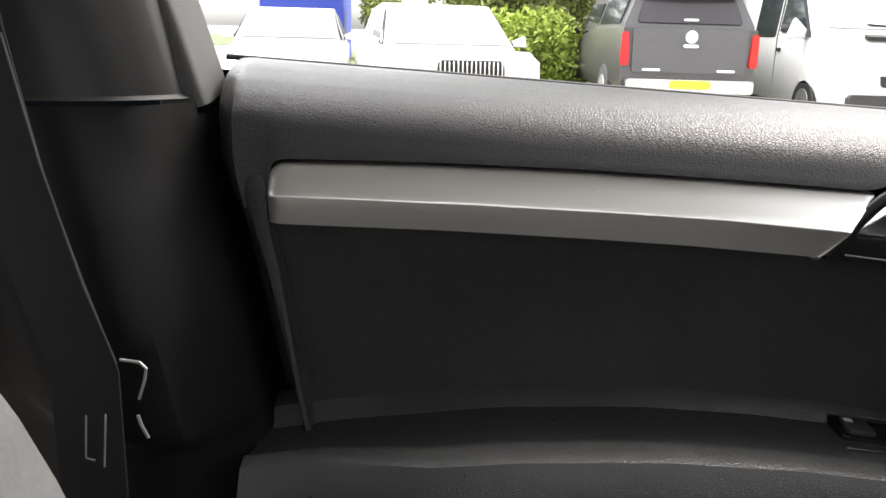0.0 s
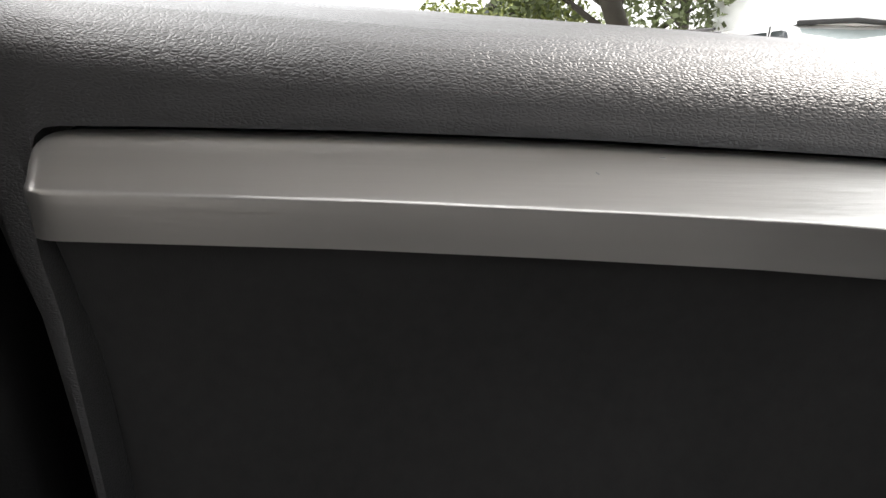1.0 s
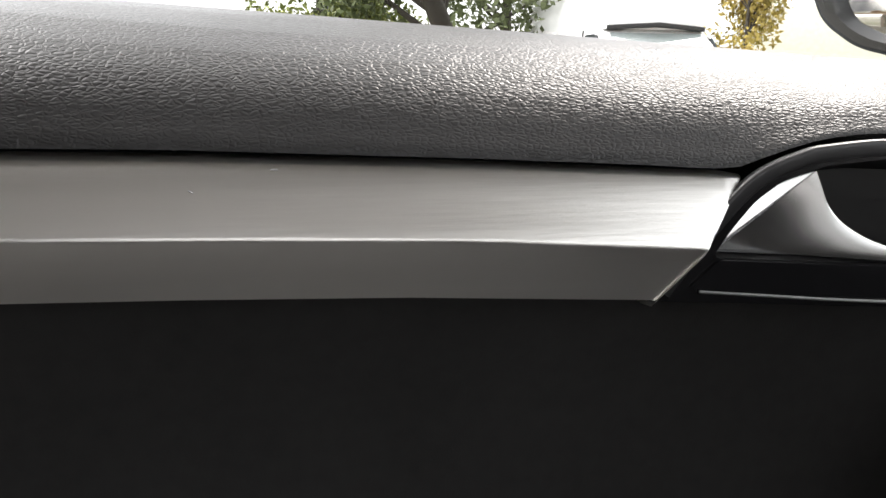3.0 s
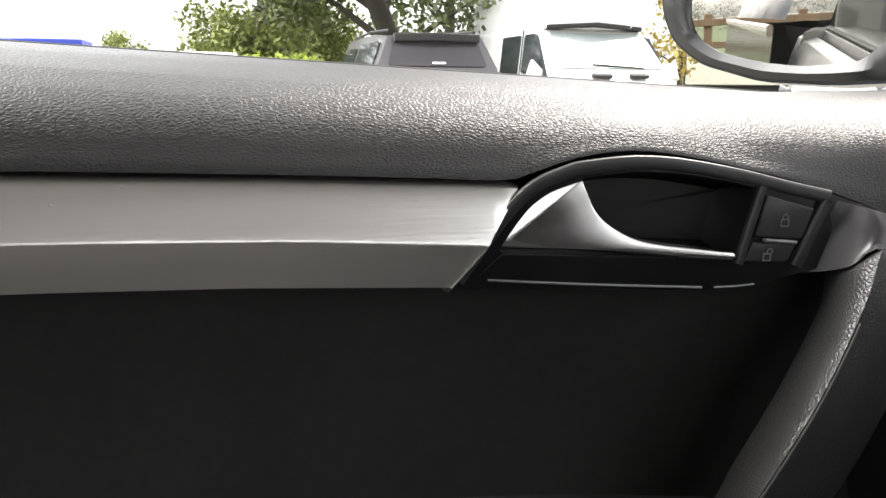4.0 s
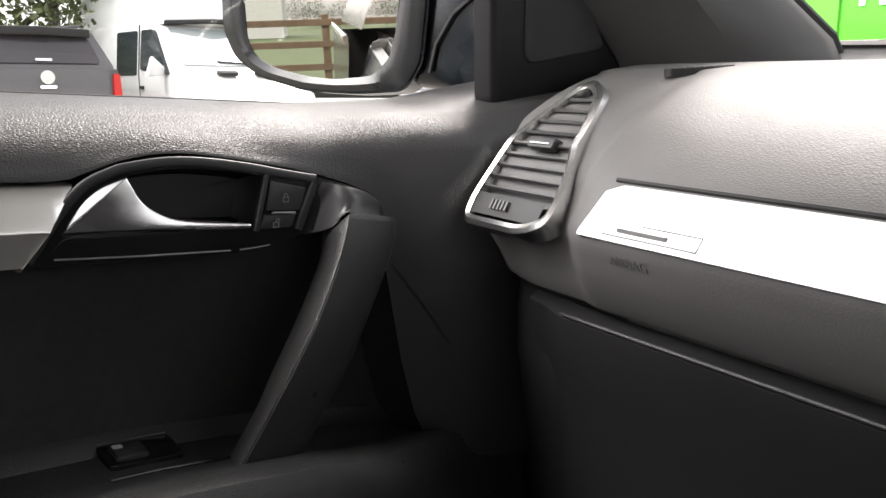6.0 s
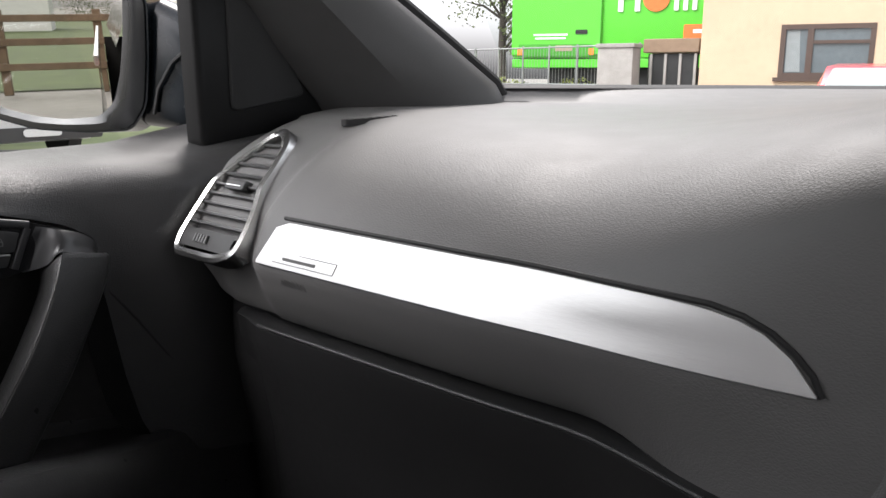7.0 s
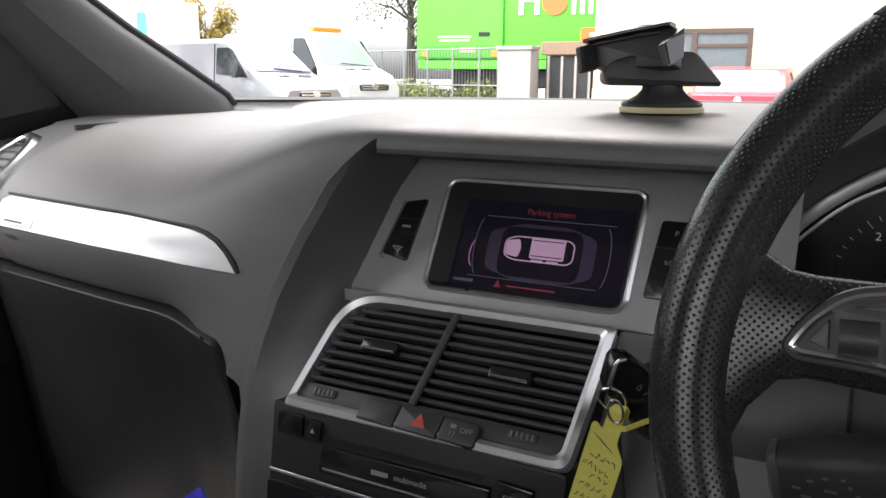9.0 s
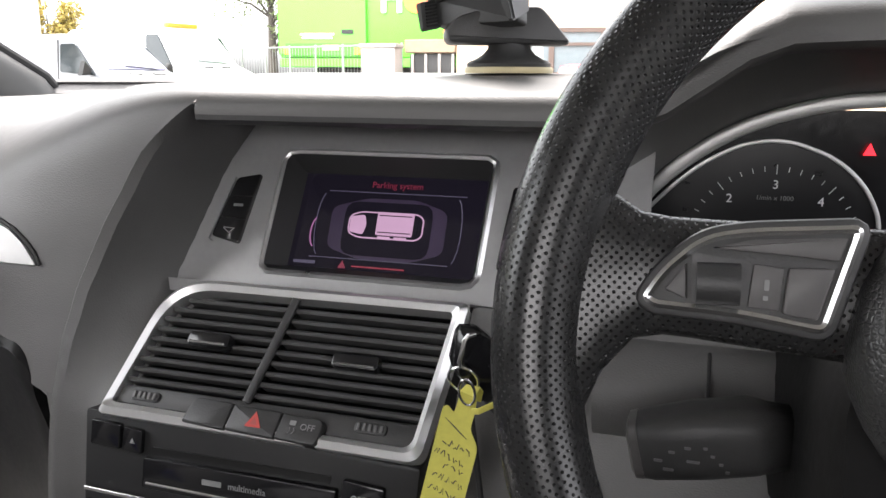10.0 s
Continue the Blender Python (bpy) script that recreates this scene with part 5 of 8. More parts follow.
part("indicator_light", plate(at_uv(rrect(0.0042, 0.0024, 0.0006), 0.1205, 0.0335), ff, 0.0004, 0.0045), mat("orange_indicator", (0.5, 0.1, 0.02), 0.4, emit=(0.3, 0.06, 0.01), strength=1.0), btn, "lit orange indicator")

# ---- centre vents ----
VD = Vector((0, -0.662, -0.7495))
VN = Vector((0, -0.7495, 0.662))
VO = Vector((0.0, -0.036, 1.0355))
fc = lambda u, v, n=0.0: VO + Vector((u, 0, 0)) + VD * v + VN * n
co = rounded([(-0.128, -0.003), (0.099, -0.003), (0.088, 0.1045), (-0.146, 0.1035)], [0.036, 0.005, 0.010, 0.005], 8)
ci = rounded([(-0.1225, 0.005), (0.0895, 0.004), (0.081, 0.0965), (-0.1385, 0.0945)], [0.034, 0.004, 0.008, 0.004], 8)
cvent = part("centre_vent", ring(co, ci, fc, 0.012, 0.004, 0.0035), VENTFRAME, dash, "satin chrome framed centre air vents")
part("fascia_lip", grid([[ff(u, 0.1043, -0.001) for u in np.linspace(-0.134, 0.099, 12)], [fc(u, -0.003, 0.003) for u in np.linspace(-0.134, 0.099, 12)], [fc(u, 0.004, -0.004) for u in np.linspace(-0.134, 0.099, 12)]]), FASCIA, dash)
# shade behind the centre slats, put in as a black sheet
part("vent_hollow", plate(shrink(ci, -0.002), fc, 0.003, -0.015), SHADE_BLACK, cvent)


def side_u(v):
    us = []
    for i in range(len(ci)):
        p, q = ci[i - 1], ci[i]
        if (p[1] - v) * (q[1] - v) < 0:
            us.append(p[0] + (q[0] - p[0]) * (v - p[1]) / (q[1] - p[1]))
    return min(us), max(us)


for k in range(9):
    v = 0.010 + k * 0.0079
    a, b = side_u(v)
    mid = interp(v, [(0.0, -0.0245), (0.08, -0.0375)])
    for lo, hi in ((a + 0.0005, mid - 0.0025), (mid + 0.0025, b - 0.0005)):
        bm = grid([[fc(u, v - 0.0004, -0.0055), fc(u, v + 0.0012, 0.0008), fc(u, v + 0.0030, 0.0018), fc(u, v + 0.0044, 0.0006), fc(u, v + 0.0040, -0.010), fc(u, v + 0.0018, -0.010)] for u in np.linspace(lo, hi, 5)], True)
        part("slat", bm, SLAT, cvent)
part("vent_divider", sweep([fc(interp(v, [(0.0, -0.0245), (0.08, -0.0375)]), v, 0.0025) for v in np.linspace(0.005, 0.082, 8)], rrect(0.006, 0.004, 0.0015), (1, 0, 0)), PLASTIC, cvent)
a, b = side_u(0.088)
part("vent_sill", plate(rounded([(a + 0.0015, 0.0805), (b + 0.001, 0.0805), (b - 0.0005, 0.0965), (a, 0.0935)], 0.002, 2), fc, 0.008, 0.001, 0.001), PLASTIC, cvent)
for cu, cv in ((-0.079, 0.043), (0.032, 0.0465)):
    tb = part("vent_tab", plate(at_uv(rrect(0.033, 0.010, 0.003), cu, cv), fc, 0.008, 0.008, 0.0015), GLOSSBLACK, cvent, "black vent tab with a chrome edge")
    part("tab_edge", sweep([fc(cu - 0.014, cv + 0.003, 0.0085), fc(cu + 0.014, cv + 0.003, 0.0085)], circle(0.0008, 6), (0, 0, 1)), CHROME, tb)
GREYP = MATS["grey_plastic"]
for cu in (-0.1145, 0.052):
    tw = part("thumbwheel", plate(at_uv(rrect(0.022, 0.0072, 0.003), cu, 0.0872), fc, 0.004, 0.003, 0.001), PLASTIC, cvent)
    for k in range(5):
        part("thumbwheel_rib", plate(at_uv(rrect(0.0022, 0.0046, 0.0006), cu - 0.0078 + k * 0.0039, 0.0872), fc, 0.002, 0.0042, 0.0004), GREYP, tw)
# button row
fb = lambda u, v, n=0.0: fc(u, v, n + 0.006)
bw = [(-0.0725, -0.0425), (-0.0418, -0.0065), (-0.0058, 0.0235)]
for i, (a, b) in enumerate(bw):
    q = [(a, 0.0845 + 0.0012 * i), (b, 0.0852 + 0.0014 * i), (b - 0.0022, 0.1030 + 0.0008 * i), (a - 0.0022 * (i > 0) - 0.004 * (i == 0), 0.1018 + 0.0008 * i)]
    bt = part("console_button", plate(rounded(q, [0.006 if i == 0 else 0.0012, 0.0012 if i < 2 else 0.005, 0.0012 if i < 2 else 0.004, 0.0012], 3), fb, 0.012, 0.003, 0.0012), PLASTIC, cvent, "" if i != 1 else "black hazard button with a red triangle")
    if i == 1:
        part("hazard_triangle", ring([(-0.0300, 0.099), (-0.0183, 0.099), (-0.0242, 0.0885)], [(-0.0271, 0.0974), (-0.0213, 0.0974), (-0.0242, 0.0922)], fb, 0.0006, 0.0034), REDINK, bt)
        part("hazard_fill", plate([(-0.0290, 0.0986), (-0.0193, 0.0986), (-0.0242, 0.0895)], fb, 0.0005, 0.0033), mat("dull_red_print", (0.35, 0.06, 0.05), 0.5), bt)
    if i == 2:
        text("OFF", 0.0058, lambda u, v, n: fb(u, v, n), (0.0135, 0.0945), GREYINK, bt, lift=0.0033, flip=True)
        part("traction_symbol", plate(at_uv(rrect(0.0045, 0.003, 0.0006), 0.003, 0.0925), fb, 0.0005, 0.0035), GREYINK, bt)
        for k in (-1, 1):
            part("traction_trail", sweep([fb(0.003 + 0.0015 * k, 0.0955, 0.0034), fb(0.0038 + 0.0015 * k, 0.0975, 0.0034), fb(0.0022 + 0.0015 * k, 0.0995, 0.0034)], circle(0.0003, 5), (0, 0, 1)), GREYINK, bt)

# ---- disc player under the vents ----
ND = Vector((0, -0.14, -0.99)).normalized()
NO = Vector((0.0, -0.1065, 0.953))
fn = lambda u, v, n=0.0: NO + Vector((u, 0, 0)) + ND * v + Vector((0, -0.99, 0.14)) * n
rad = part("disc_player", plate(rounded([(-0.158, -0.008), (0.088, -0.002), (0.078, 0.14), (-0.16, 0.14)], 0.003, 2), fn, 0.03, -0.002, 0.001), GLOVEBOX, dash, "black multimedia disc player")
# same near-black paints the shade inside the disc slot
part("disc_slot", plate(rounded([(-0.103, 0.012), (0.030, 0.012), (0.028, 0.0165), (-0.104, 0.0165)], 0.001, 2), fn, 0.001, -0.0012), MATS["recess_shade_black"], rad)
part("disc_flap", plate(rounded([(-0.107, 0.0185), (0.035, 0.0185), (0.033, 0.040), (-0.108, 0.040)], 0.002, 2), fn, 0.006, 0.003, 0.001), GLOSSBLACK, rad)
part("flap_edge", sweep([fn(-0.104, 0.0355, 0.0035), fn(-0.03, 0.0365, 0.0035), fn(0.02, 0.038, 0.0035)], circle(0.0009, 6), (0, 0, 1)), CHROME, rad)
part("brand_bar", plate(at_uv(rrect(0.0145, 0.0036, 0.0006), -0.0535, 0.028), fn, 0.0004, 0.0034), GREYINK, rad)
text("multimedia", 0.0062, lambda u, v, n: fn(u, v, n), (-0.0275, 0.0282), GREYINK, rad, lift=0.0032, flip=True)
ob = part("eject_button", plate(rounded([(-0.124, 0.000), (-0.109, 0.001), (-0.110, 0.0175), (-0.125, 0.0165)], 0.0015, 2), fn, 0.004, 0.002, 0.0008), GLOSSBLACK, rad)
part("eject_symbol", plate([(-0.1185, 0.0105), (-0.1145, 0.0105), (-0.1165, 0.0068)], fn, 0.0004, 0.0024), GREYINK, ob)
ob = part("open_button", plate(rounded([(0.039, 0.011), (0.067, 0.013), (0.065, 0.033), (0.037, 0.031)], 0.002, 2), fn, 0.004, 0.003, 0.0008), GLOSSBLACK, rad)
text("OPEN", 0.0058, lambda u, v, n: fn(u, v, n), (0.0525, 0.022), GREYINK, ob, lift=0.0032, flip=True)
part("left_key", plate(rounded([(-0.150, -0.002), (-0.1265, -0.001), (-0.1275, 0.0165), (-0.151, 0.0155)], 0.0015, 2), fn, 0.004, 0.002, 0.0008), GLOSSBLACK, rad)
part("lower_chrome_bar", sweep([fn(-0.155, 0.047, 0.002), fn(-0.06, 0.049, 0.002), fn(0.07, 0.052, 0.002)], rrect(0.003, 0.002, 0.0008), (0, 0, 1)), CHROME, rad)
part("lower_panel", plate(rounded([(-0.158, 0.056), (0.080, 0.058), (0.078, 0.13), (-0.158, 0.13)], 0.003, 2), fn, 0.006, 0.002, 0.001), GLOSSBLACK, rad)

# ---- column panel with the ignition ----
fk0 = lambda u, v, n=0.0: Vector((0.165 + u, -0.052 + 0.30 * v, 0.985 + 0.954 * v)) + Vector((0, -0.954, 0.30)) * n
part("column_panel", plate(rounded([(-0.065, 0.056), (0.55, 0.056), (0.55, -0.22), (-0.088, -0.22)], 0.004, 2), fk0, 0.02, 0.0, 0.002), DASH, dash, "dark grey lower dash panel round the ignition")
igo = [(u - 0.0075, v) for u, v in circle(0.0285, 32)]
igi = [(-0.0075 + (u + 0.0075) * 0.80, v * 0.80) for u, v in igo]
part("ignition_ring", ring([(u - 0.018, v + 0.013) for u, v in igo], [(u - 0.018, v + 0.013) for u, v in igi], fk0, 0.012, 0.010, 0.003), PLASTIC, dash)
# slot face coloured near-black for the shade inside the ring
part("ignition_slot", plate([(u - 0.018, v + 0.013) for u, v in igi], fk0, 0.003, 0.003), SHADE_BLACK, dash)

# ================= key with tag =================
key = thing("car_key", "black car key in the ignition with a yellow paper tag", "car key", at=(0.135, -0.09, 1.0))
FOB = [Vector(p) for p in ((0.1209, -0.128, 1.0513), (0.1315, -0.124, 1.0510), (0.1490, -0.100, 1.0270), (0.1490, -0.098, 1.0115), (0.1275, -0.110, 1.0015), (0.1166, -0.130, 1.0297))]
mid = sum(FOB, Vector()) / 6
fob_n = (FOB[2] - FOB[0]).cross(FOB[4] - FOB[0]).normalized()
fob_n = fob_n if fob_n.y < 0 else -fob_n
rows = []
for d, k in ((0.0, 0.80), (-0.0012, 0.94), (-0.004, 1.0), (-0.011, 1.0), (-0.014, 0.90)):
    ring_ = []
    for i in range(6):
        p, q = FOB[i], FOB[(i + 1) % 6]
        ring_ += [p * 0.85 + q * 0.15, p * 0.5 + q * 0.5, p * 0.15 + q * 0.85]
    rows.append([mid + (p - mid) * k + fob_n * d for p in ring_])
part("key_fob", capped(rows), GLOSSBLACK, key, "gloss black folding key fob with grey padlock marks")
part("key_blade", sweep([mid + fob_n * -0.012 + Vector((0.006, 0, -0.004)), (0.1400, -0.075, 1.002), (0.1395, -0.055, 0.998)], [rrect(0.016, 0.018, 0.005), rrect(0.013, 0.014, 0.004), rrect(0.008, 0.003, 0.001)], (0, 0, 1)), GLOSSBLACK, key)
e1 = (FOB[2] - FOB[0]).normalized()
e2 = fob_n.cross(e1)
e2 = e2 if e2.z > 0 else -e2
for k, (u, v) in enumerate(((0.002, 0.002), (0.0095, 0.0015), (0.014, -0.001))):
    o = mid + e1 * (u - 0.002) + e2 * v + fob_n * 0.0004
    pts = [(-0.0014, -0.0016), (0.0014, -0.0016), (0.0014, 0.0008), (-0.0014, 0.0008), (-0.0014, -0.0016)] if k != 1 else [(-0.001, -0.0022), (0.001, 0.0022)]
    part("padlock_mark", sweep([o + e1 * x + e2 * y for x, y in pts], circle(0.0002, 4), tuple(fob_n)), GREYINK, key)
    if k != 1:
        part("padlock_shackle", sweep([o + e1 * 0.0009 * math.cos(t) + e2 * (0.0008 + 0.0014 * math.sin(t)) for t in np.linspace(0, math.pi, 6)], circle(0.0002, 4), tuple(fob_n)), GREYINK, key)
part("fob_clip", sweep([(0.1290, -0.1330, 1.0530), (0.1262, -0.1355, 1.0530), (0.1240, -0.1360, 1.0505), (0.1204, -0.1335, 1.0370), (0.1208, -0.1310, 1.0330)], rrect(0.0026, 0.0020, 0.0008), (1, 0, 0)), CHROME, key)
KR = Vector((0.1207, -0.1265, 1.0242))
part("split_ring", sweep([KR + Vector((0.0085 * math.cos(a), -0.004 * math.sin(a), 0.0085 * math.sin(a))) for a in np.linspace(0, 2 * math.pi, 25)], circle(0.0008, 6), (0, 1, 0), False), CHROME, key, "steel split ring")
part("split_ring_turn", sweep([KR + Vector((0.0035 + 0.0045 * math.cos(a), -0.005 - 0.003 * math.sin(a), -0.005 + 0.0085 * math.sin(a))) for a in np.linspace(0, 2 * math.pi, 21)], circle(0.0008, 6), (0, 1, 0), False), CHROME, key)
ft = lambda u, v, n=0.0: Vector((0.1215, -0.1235, 1.0075)) + Vector((0.962, 0.10, -0.24)) * u + Vector((-0.245, 0.12, -0.962)) * v + Vector((0.05, -0.98, 0.15)) * n
tag = part("paper_tag", plate(rounded([(-0.0048, -0.008), (0.0048, -0.008), (0.0058, 0.004), (0.0055, 0.014), (0.0125, 0.024), (0.0128, 0.078), (-0.0128, 0.078), (-0.0125, 0.0045), (-0.0100, 0.0025), (-0.0055, 0.0065)], [0.003, 0.003, 0.003, 0.003, 0.004, 0.003, 0.003, 0.0015, 0.0015, 0.002], 3), ft, 0.0008, 0.0004), YELLOW, key, "yellow paper key tag with handwriting")
part("tag_loop", sweep([ft(0.0, 0.001, 0.001), ft(-0.0005, -0.009, 0.003), ft(0.001, -0.0135, -0.001), ft(0.002, -0.010, -0.006), ft(0.002, -0.003, -0.008)], rrect(0.0088, 0.0008, 0.0003), (1, 0, 0)), YELLOW, key)
INK = mat("dark_pen_ink", (0.05, 0.05, 0.06), 0.7)
for k in range(6):
    u = -0.0035 + k * 0.0017
    part("printed_line", sweep([ft(u - 0.006, 0.011 + 0.0012 * k, 0.0006), ft(u, 0.0145 + 0.0012 * k, 0.0006)], rrect(0.00035, 0.0002, 0.0001, 1), (0, 0, 1)), INK, tag)
rng_ = random.Random(5)
for k, (v, a, b) in enumerate(((0.026, -0.008, 0.010), (0.034, -0.011, 0.008), (0.0425, -0.004, 0.010), (0.050, -0.009, 0.011), (0.059, -0.010, 0.008))):
    n = int((b - a) / 0.0036)
    for j in range(n):
        u0 = a + (b - a) * j / n
        pts = [ft(u0 + 0.0026 * q, v + 0.22 * (u0 - a) + rng_.uniform(-0.0024, 0.0024), 0.0006) for q in (0, 0.35, 0.7, 1)]
        part("pen_mark", sweep(pts, rrect(0.0006, 0.0002, 0.0001, 1), (0, 0, 1)), INK, tag)
part("yellow_tie", sweep([(0.1262, -0.1290, 1.0075), (0.1300, -0.1285, 1.0078), (0.1400, -0.116, 1.0100), (0.1490, -0.104, 1.0125)], rrect(0.0036, 0.0012, 0.0005), (0, 0, 1)), YELLOW, key)
part("black_cord", sweep([(0.1225, -0.1180, 1.004), (0.1245, -0.115, 0.980), (0.1285, -0.112, 0.940), (0.130, -0.112, 0.88)], circle(0.0019, 6), (1, 0, 0)), RUBBER, key)

# ================= phone mount on the dash =================
pm = thing("phone_mount", "black suction phone holder standing on the dashboard", "phone mount", at=(0.10, 0.055, 1.19))
PC = Vector((0.1005, 0.055, 1.1905))


def disc_rows(c, prof, n=28, squash=1.0):
    return [[c + Vector((r * math.cos(a), r * squash * math.sin(a), h)) for a in np.linspace(0, 2 * math.pi, n + 1)[:-1]] for r, h in prof]


part("sticky_pad", capped(disc_rows(PC, [(0.0315, -0.002), (0.032, 0.0008), (0.0315, 0.0022)])), mat("yellowed_gel_pad", (0.55, 0.48, 0.28), 0.4), pm, "yellowed gel pad")
part("suction_base", capped(disc_rows(PC, [(0.030, 0.002), (0.0305, 0.0045), (0.029, 0.006), (0.024, 0.008), (0.019, 0.011), (0.0155, 0.015), (0.0145, 0.020)])), PLASTIC, pm)
wf = lambda u, v, n=0.0: PC + Vector((0.92, 0.38, 0)) * u + Vector((0, 0, 1)) * v + Vector((0.38, -0.92, 0)) * n
part("wedge_body", plate(rounded([(-0.045, 0.0180), (0.040, 0.0175), (0.041, 0.0205), (0.020, 0.044), (-0.016, 0.043), (-0.040, 0.036), (-0.047, 0.027)], 0.005, 3), wf, 0.034, 0.016, 0.003), PLASTIC, pm)
# clamp: back plate tilted towards the driver, two jaws
cu_ = Vector((0.95, -0.28, 0.13)).normalized()
cv_ = (Vector((0.0, 0.22, 0.97)) - cu_ * cu_.dot(Vector((0.0, 0.22, 0.97)))).normalized()
cn_ = cu_.cross(cv_)
cf = lambda u, v, n=0.0: PC + Vector((-0.0215, -0.02, 0.0445)) + cu_ * u + cv_ * v + cn_ * n
cl = part("clamp_plate", plate(rounded([(-0.034, -0.009), (0.036, -0.018), (0.036, 0.012), (-0.039, 0.013), (-0.039, 0.006)], 0.003, 3), cf, 0.012, 0.0, 0.002), PLASTIC, pm, "black spring clamp plate")
part("clamp_edge", sweep([cf(-0.039, 0.0115, 0.001), cf(0.0, 0.0120, 0.002), cf(0.036, 0.0115, 0.003)], rrect(0.003, 0.009, 0.001), tuple(cv_)), GLOSSBLACK, cl)
part("clamp_inner_edge", sweep([cf(-0.036, 0.0075, 0.0015), cf(0.0, 0.0085, 0.002), cf(0.026, 0.0075, 0.003)], rrect(0.0012, 0.003, 0.0005), tuple(cv_)), PLASTIC, cl)
part("clamp_jaw", capped([[cf(u, v, n) for u, v in rounded(q, 0.0012, 2)] for n, q in ((-0.002, [(-0.036, 0.011), (-0.0315, 0.010), (-0.0285, -0.0105), (-0.033, -0.0115)]), (0.010, [(-0.0410, 0.0050), (-0.0365, 0.0060), (-0.0335, -0.0145), (-0.0365, -0.0165)]), (0.012, [(-0.0408, 0.0040), (-0.0370, 0.0050), (-0.0340, -0.0140), (-0.0364, -0.0156)]))]), PLASTIC, cl)
part("clamp_jaw", capped([[cf(u, v, n) for u, v in rounded(q, 0.0010, 2)] for n, q in ((-0.002, [(0.034, -0.012), (0.0415, -0.014), (0.0425, 0.010), (0.034, 0.011)]), (0.015, [(0.0375, -0.0225), (0.0412, -0.0225), (0.0365, -0.0045), (0.0310, -0.0065)]), (0.0165, [(0.0377, -0.0215), (0.0408, -0.0215), (0.0362, -0.0055), (0.0315, -0.0072)]))]), PLASTIC, cl)
part("jaw_face", plate(rounded([(0.0, 0.001), (0.0155, -0.0065), (0.0158, 0.0115), (0.0004, 0.0200)], 0.001, 2), lambda u, v, n: cf(0.0414 + 0.0012 * u / 0.0158 - 0.0048 * (1 - u / 0.0158) * max(0.0, v) / 0.02 + n, -0.0220 + 0.0165 * (u / 0.0158) + v * 0.92, 0.0145 - u), 0.0008, 0.0008), mat("grey_rubber_jaw", (0.14, 0.14, 0.145), 0.45), cl, "grey rubber jaw face")
for k in range(8):
    part("jaw_rib", sweep([cf(-0.0345 + k * 0.0003, 0.0045 - k * 0.0024, 0.0095), cf(-0.0312 + k * 0.0003, 0.0078 - k * 0.0024, 0.001)], circle(0.0007, 5), (1, 0, 0)), RUBBER, cl)
part("clamp_knob", sweep([cf(0.010, 0.008, -0.012), cf(0.010, 0.016, -0.012), cf(0.010, 0.0185, -0.012)], [circle(0.014, 18), circle(0.013, 18), circle(0.009, 18)], tuple(cu_)), PLASTIC, cl)

# ================= instrument cluster =================
ic = part("instrument_panel", grid([[(x, 0.072, z) for x in np.linspace(0.17, 0.60, 8)] for z in np.linspace(1.0, 1.165, 4)]), GLOSSBLACK, dash, "black instrument panel behind the wheel")
fi = lambda u, v, n=0.0: Vector((u, 0.070 - n, v))
outl = [(0.170, 1.055), (0.186, 1.083), (0.215, 1.119), (0.258, 1.15), (0.306, 1.167), (0.345, 1.172), (0.40, 1.174), (0.46, 1.168), (0.51, 1.15), (0.55, 1.119), (0.575, 1.083), (0.59, 1.055)]
outl = spline(outl, 4)
part("cluster_bezel", sweep([fi(u, v, 0.004) for u, v in outl], rrect(0.012, 0.010, 0.003), (0, 1, 0)), mat("grey_cluster_trim", (0.48, 0.48, 0.47), 0.35, 0.4), ic, "grey cluster bezel")
rows = []
for u, v in outl[4:-4]:
    b_ = smooth01((u - 0.19) / 0.09) * (1 - smooth01((u - 0.55) / 0.1))
    ze = 1.163 + 0.048 * b_ * (1.0 - 0.12 * abs((u - 0.37) / 0.2))
    rows.append([fi(u, v + 0.004 + (ze - v - 0.004) * t, 0.0) + Vector(((u - 0.375) * 0.16 * t, -0.140 * t - 0.012 * b_ * t, 0)) for t in (0.0, 0.35, 0.7, 0.95)])
part("hood_wall", grid(rows), DASH, dash, "grey instrument hood lining")
DARKDIAL = mat("dial_black", (0.006, 0.006, 0.007), 0.3)
crown = [(0.184, 1.064), (0.191, 1.078), (0.206, 1.0965), (0.223, 1.1140), (0.240, 1.1280), (0.259, 1.1385), (0.270, 1.1420), (0.283, 1.1440), (0.296, 1.1428), (0.306, 1.1398), (0.319, 1.1345), (0.331, 1.1265), (0.342, 1.1150), (0.3495, 1.1020), (0.3535, 1.088), (0.354, 1.060)]
crown = spline(crown, 3)
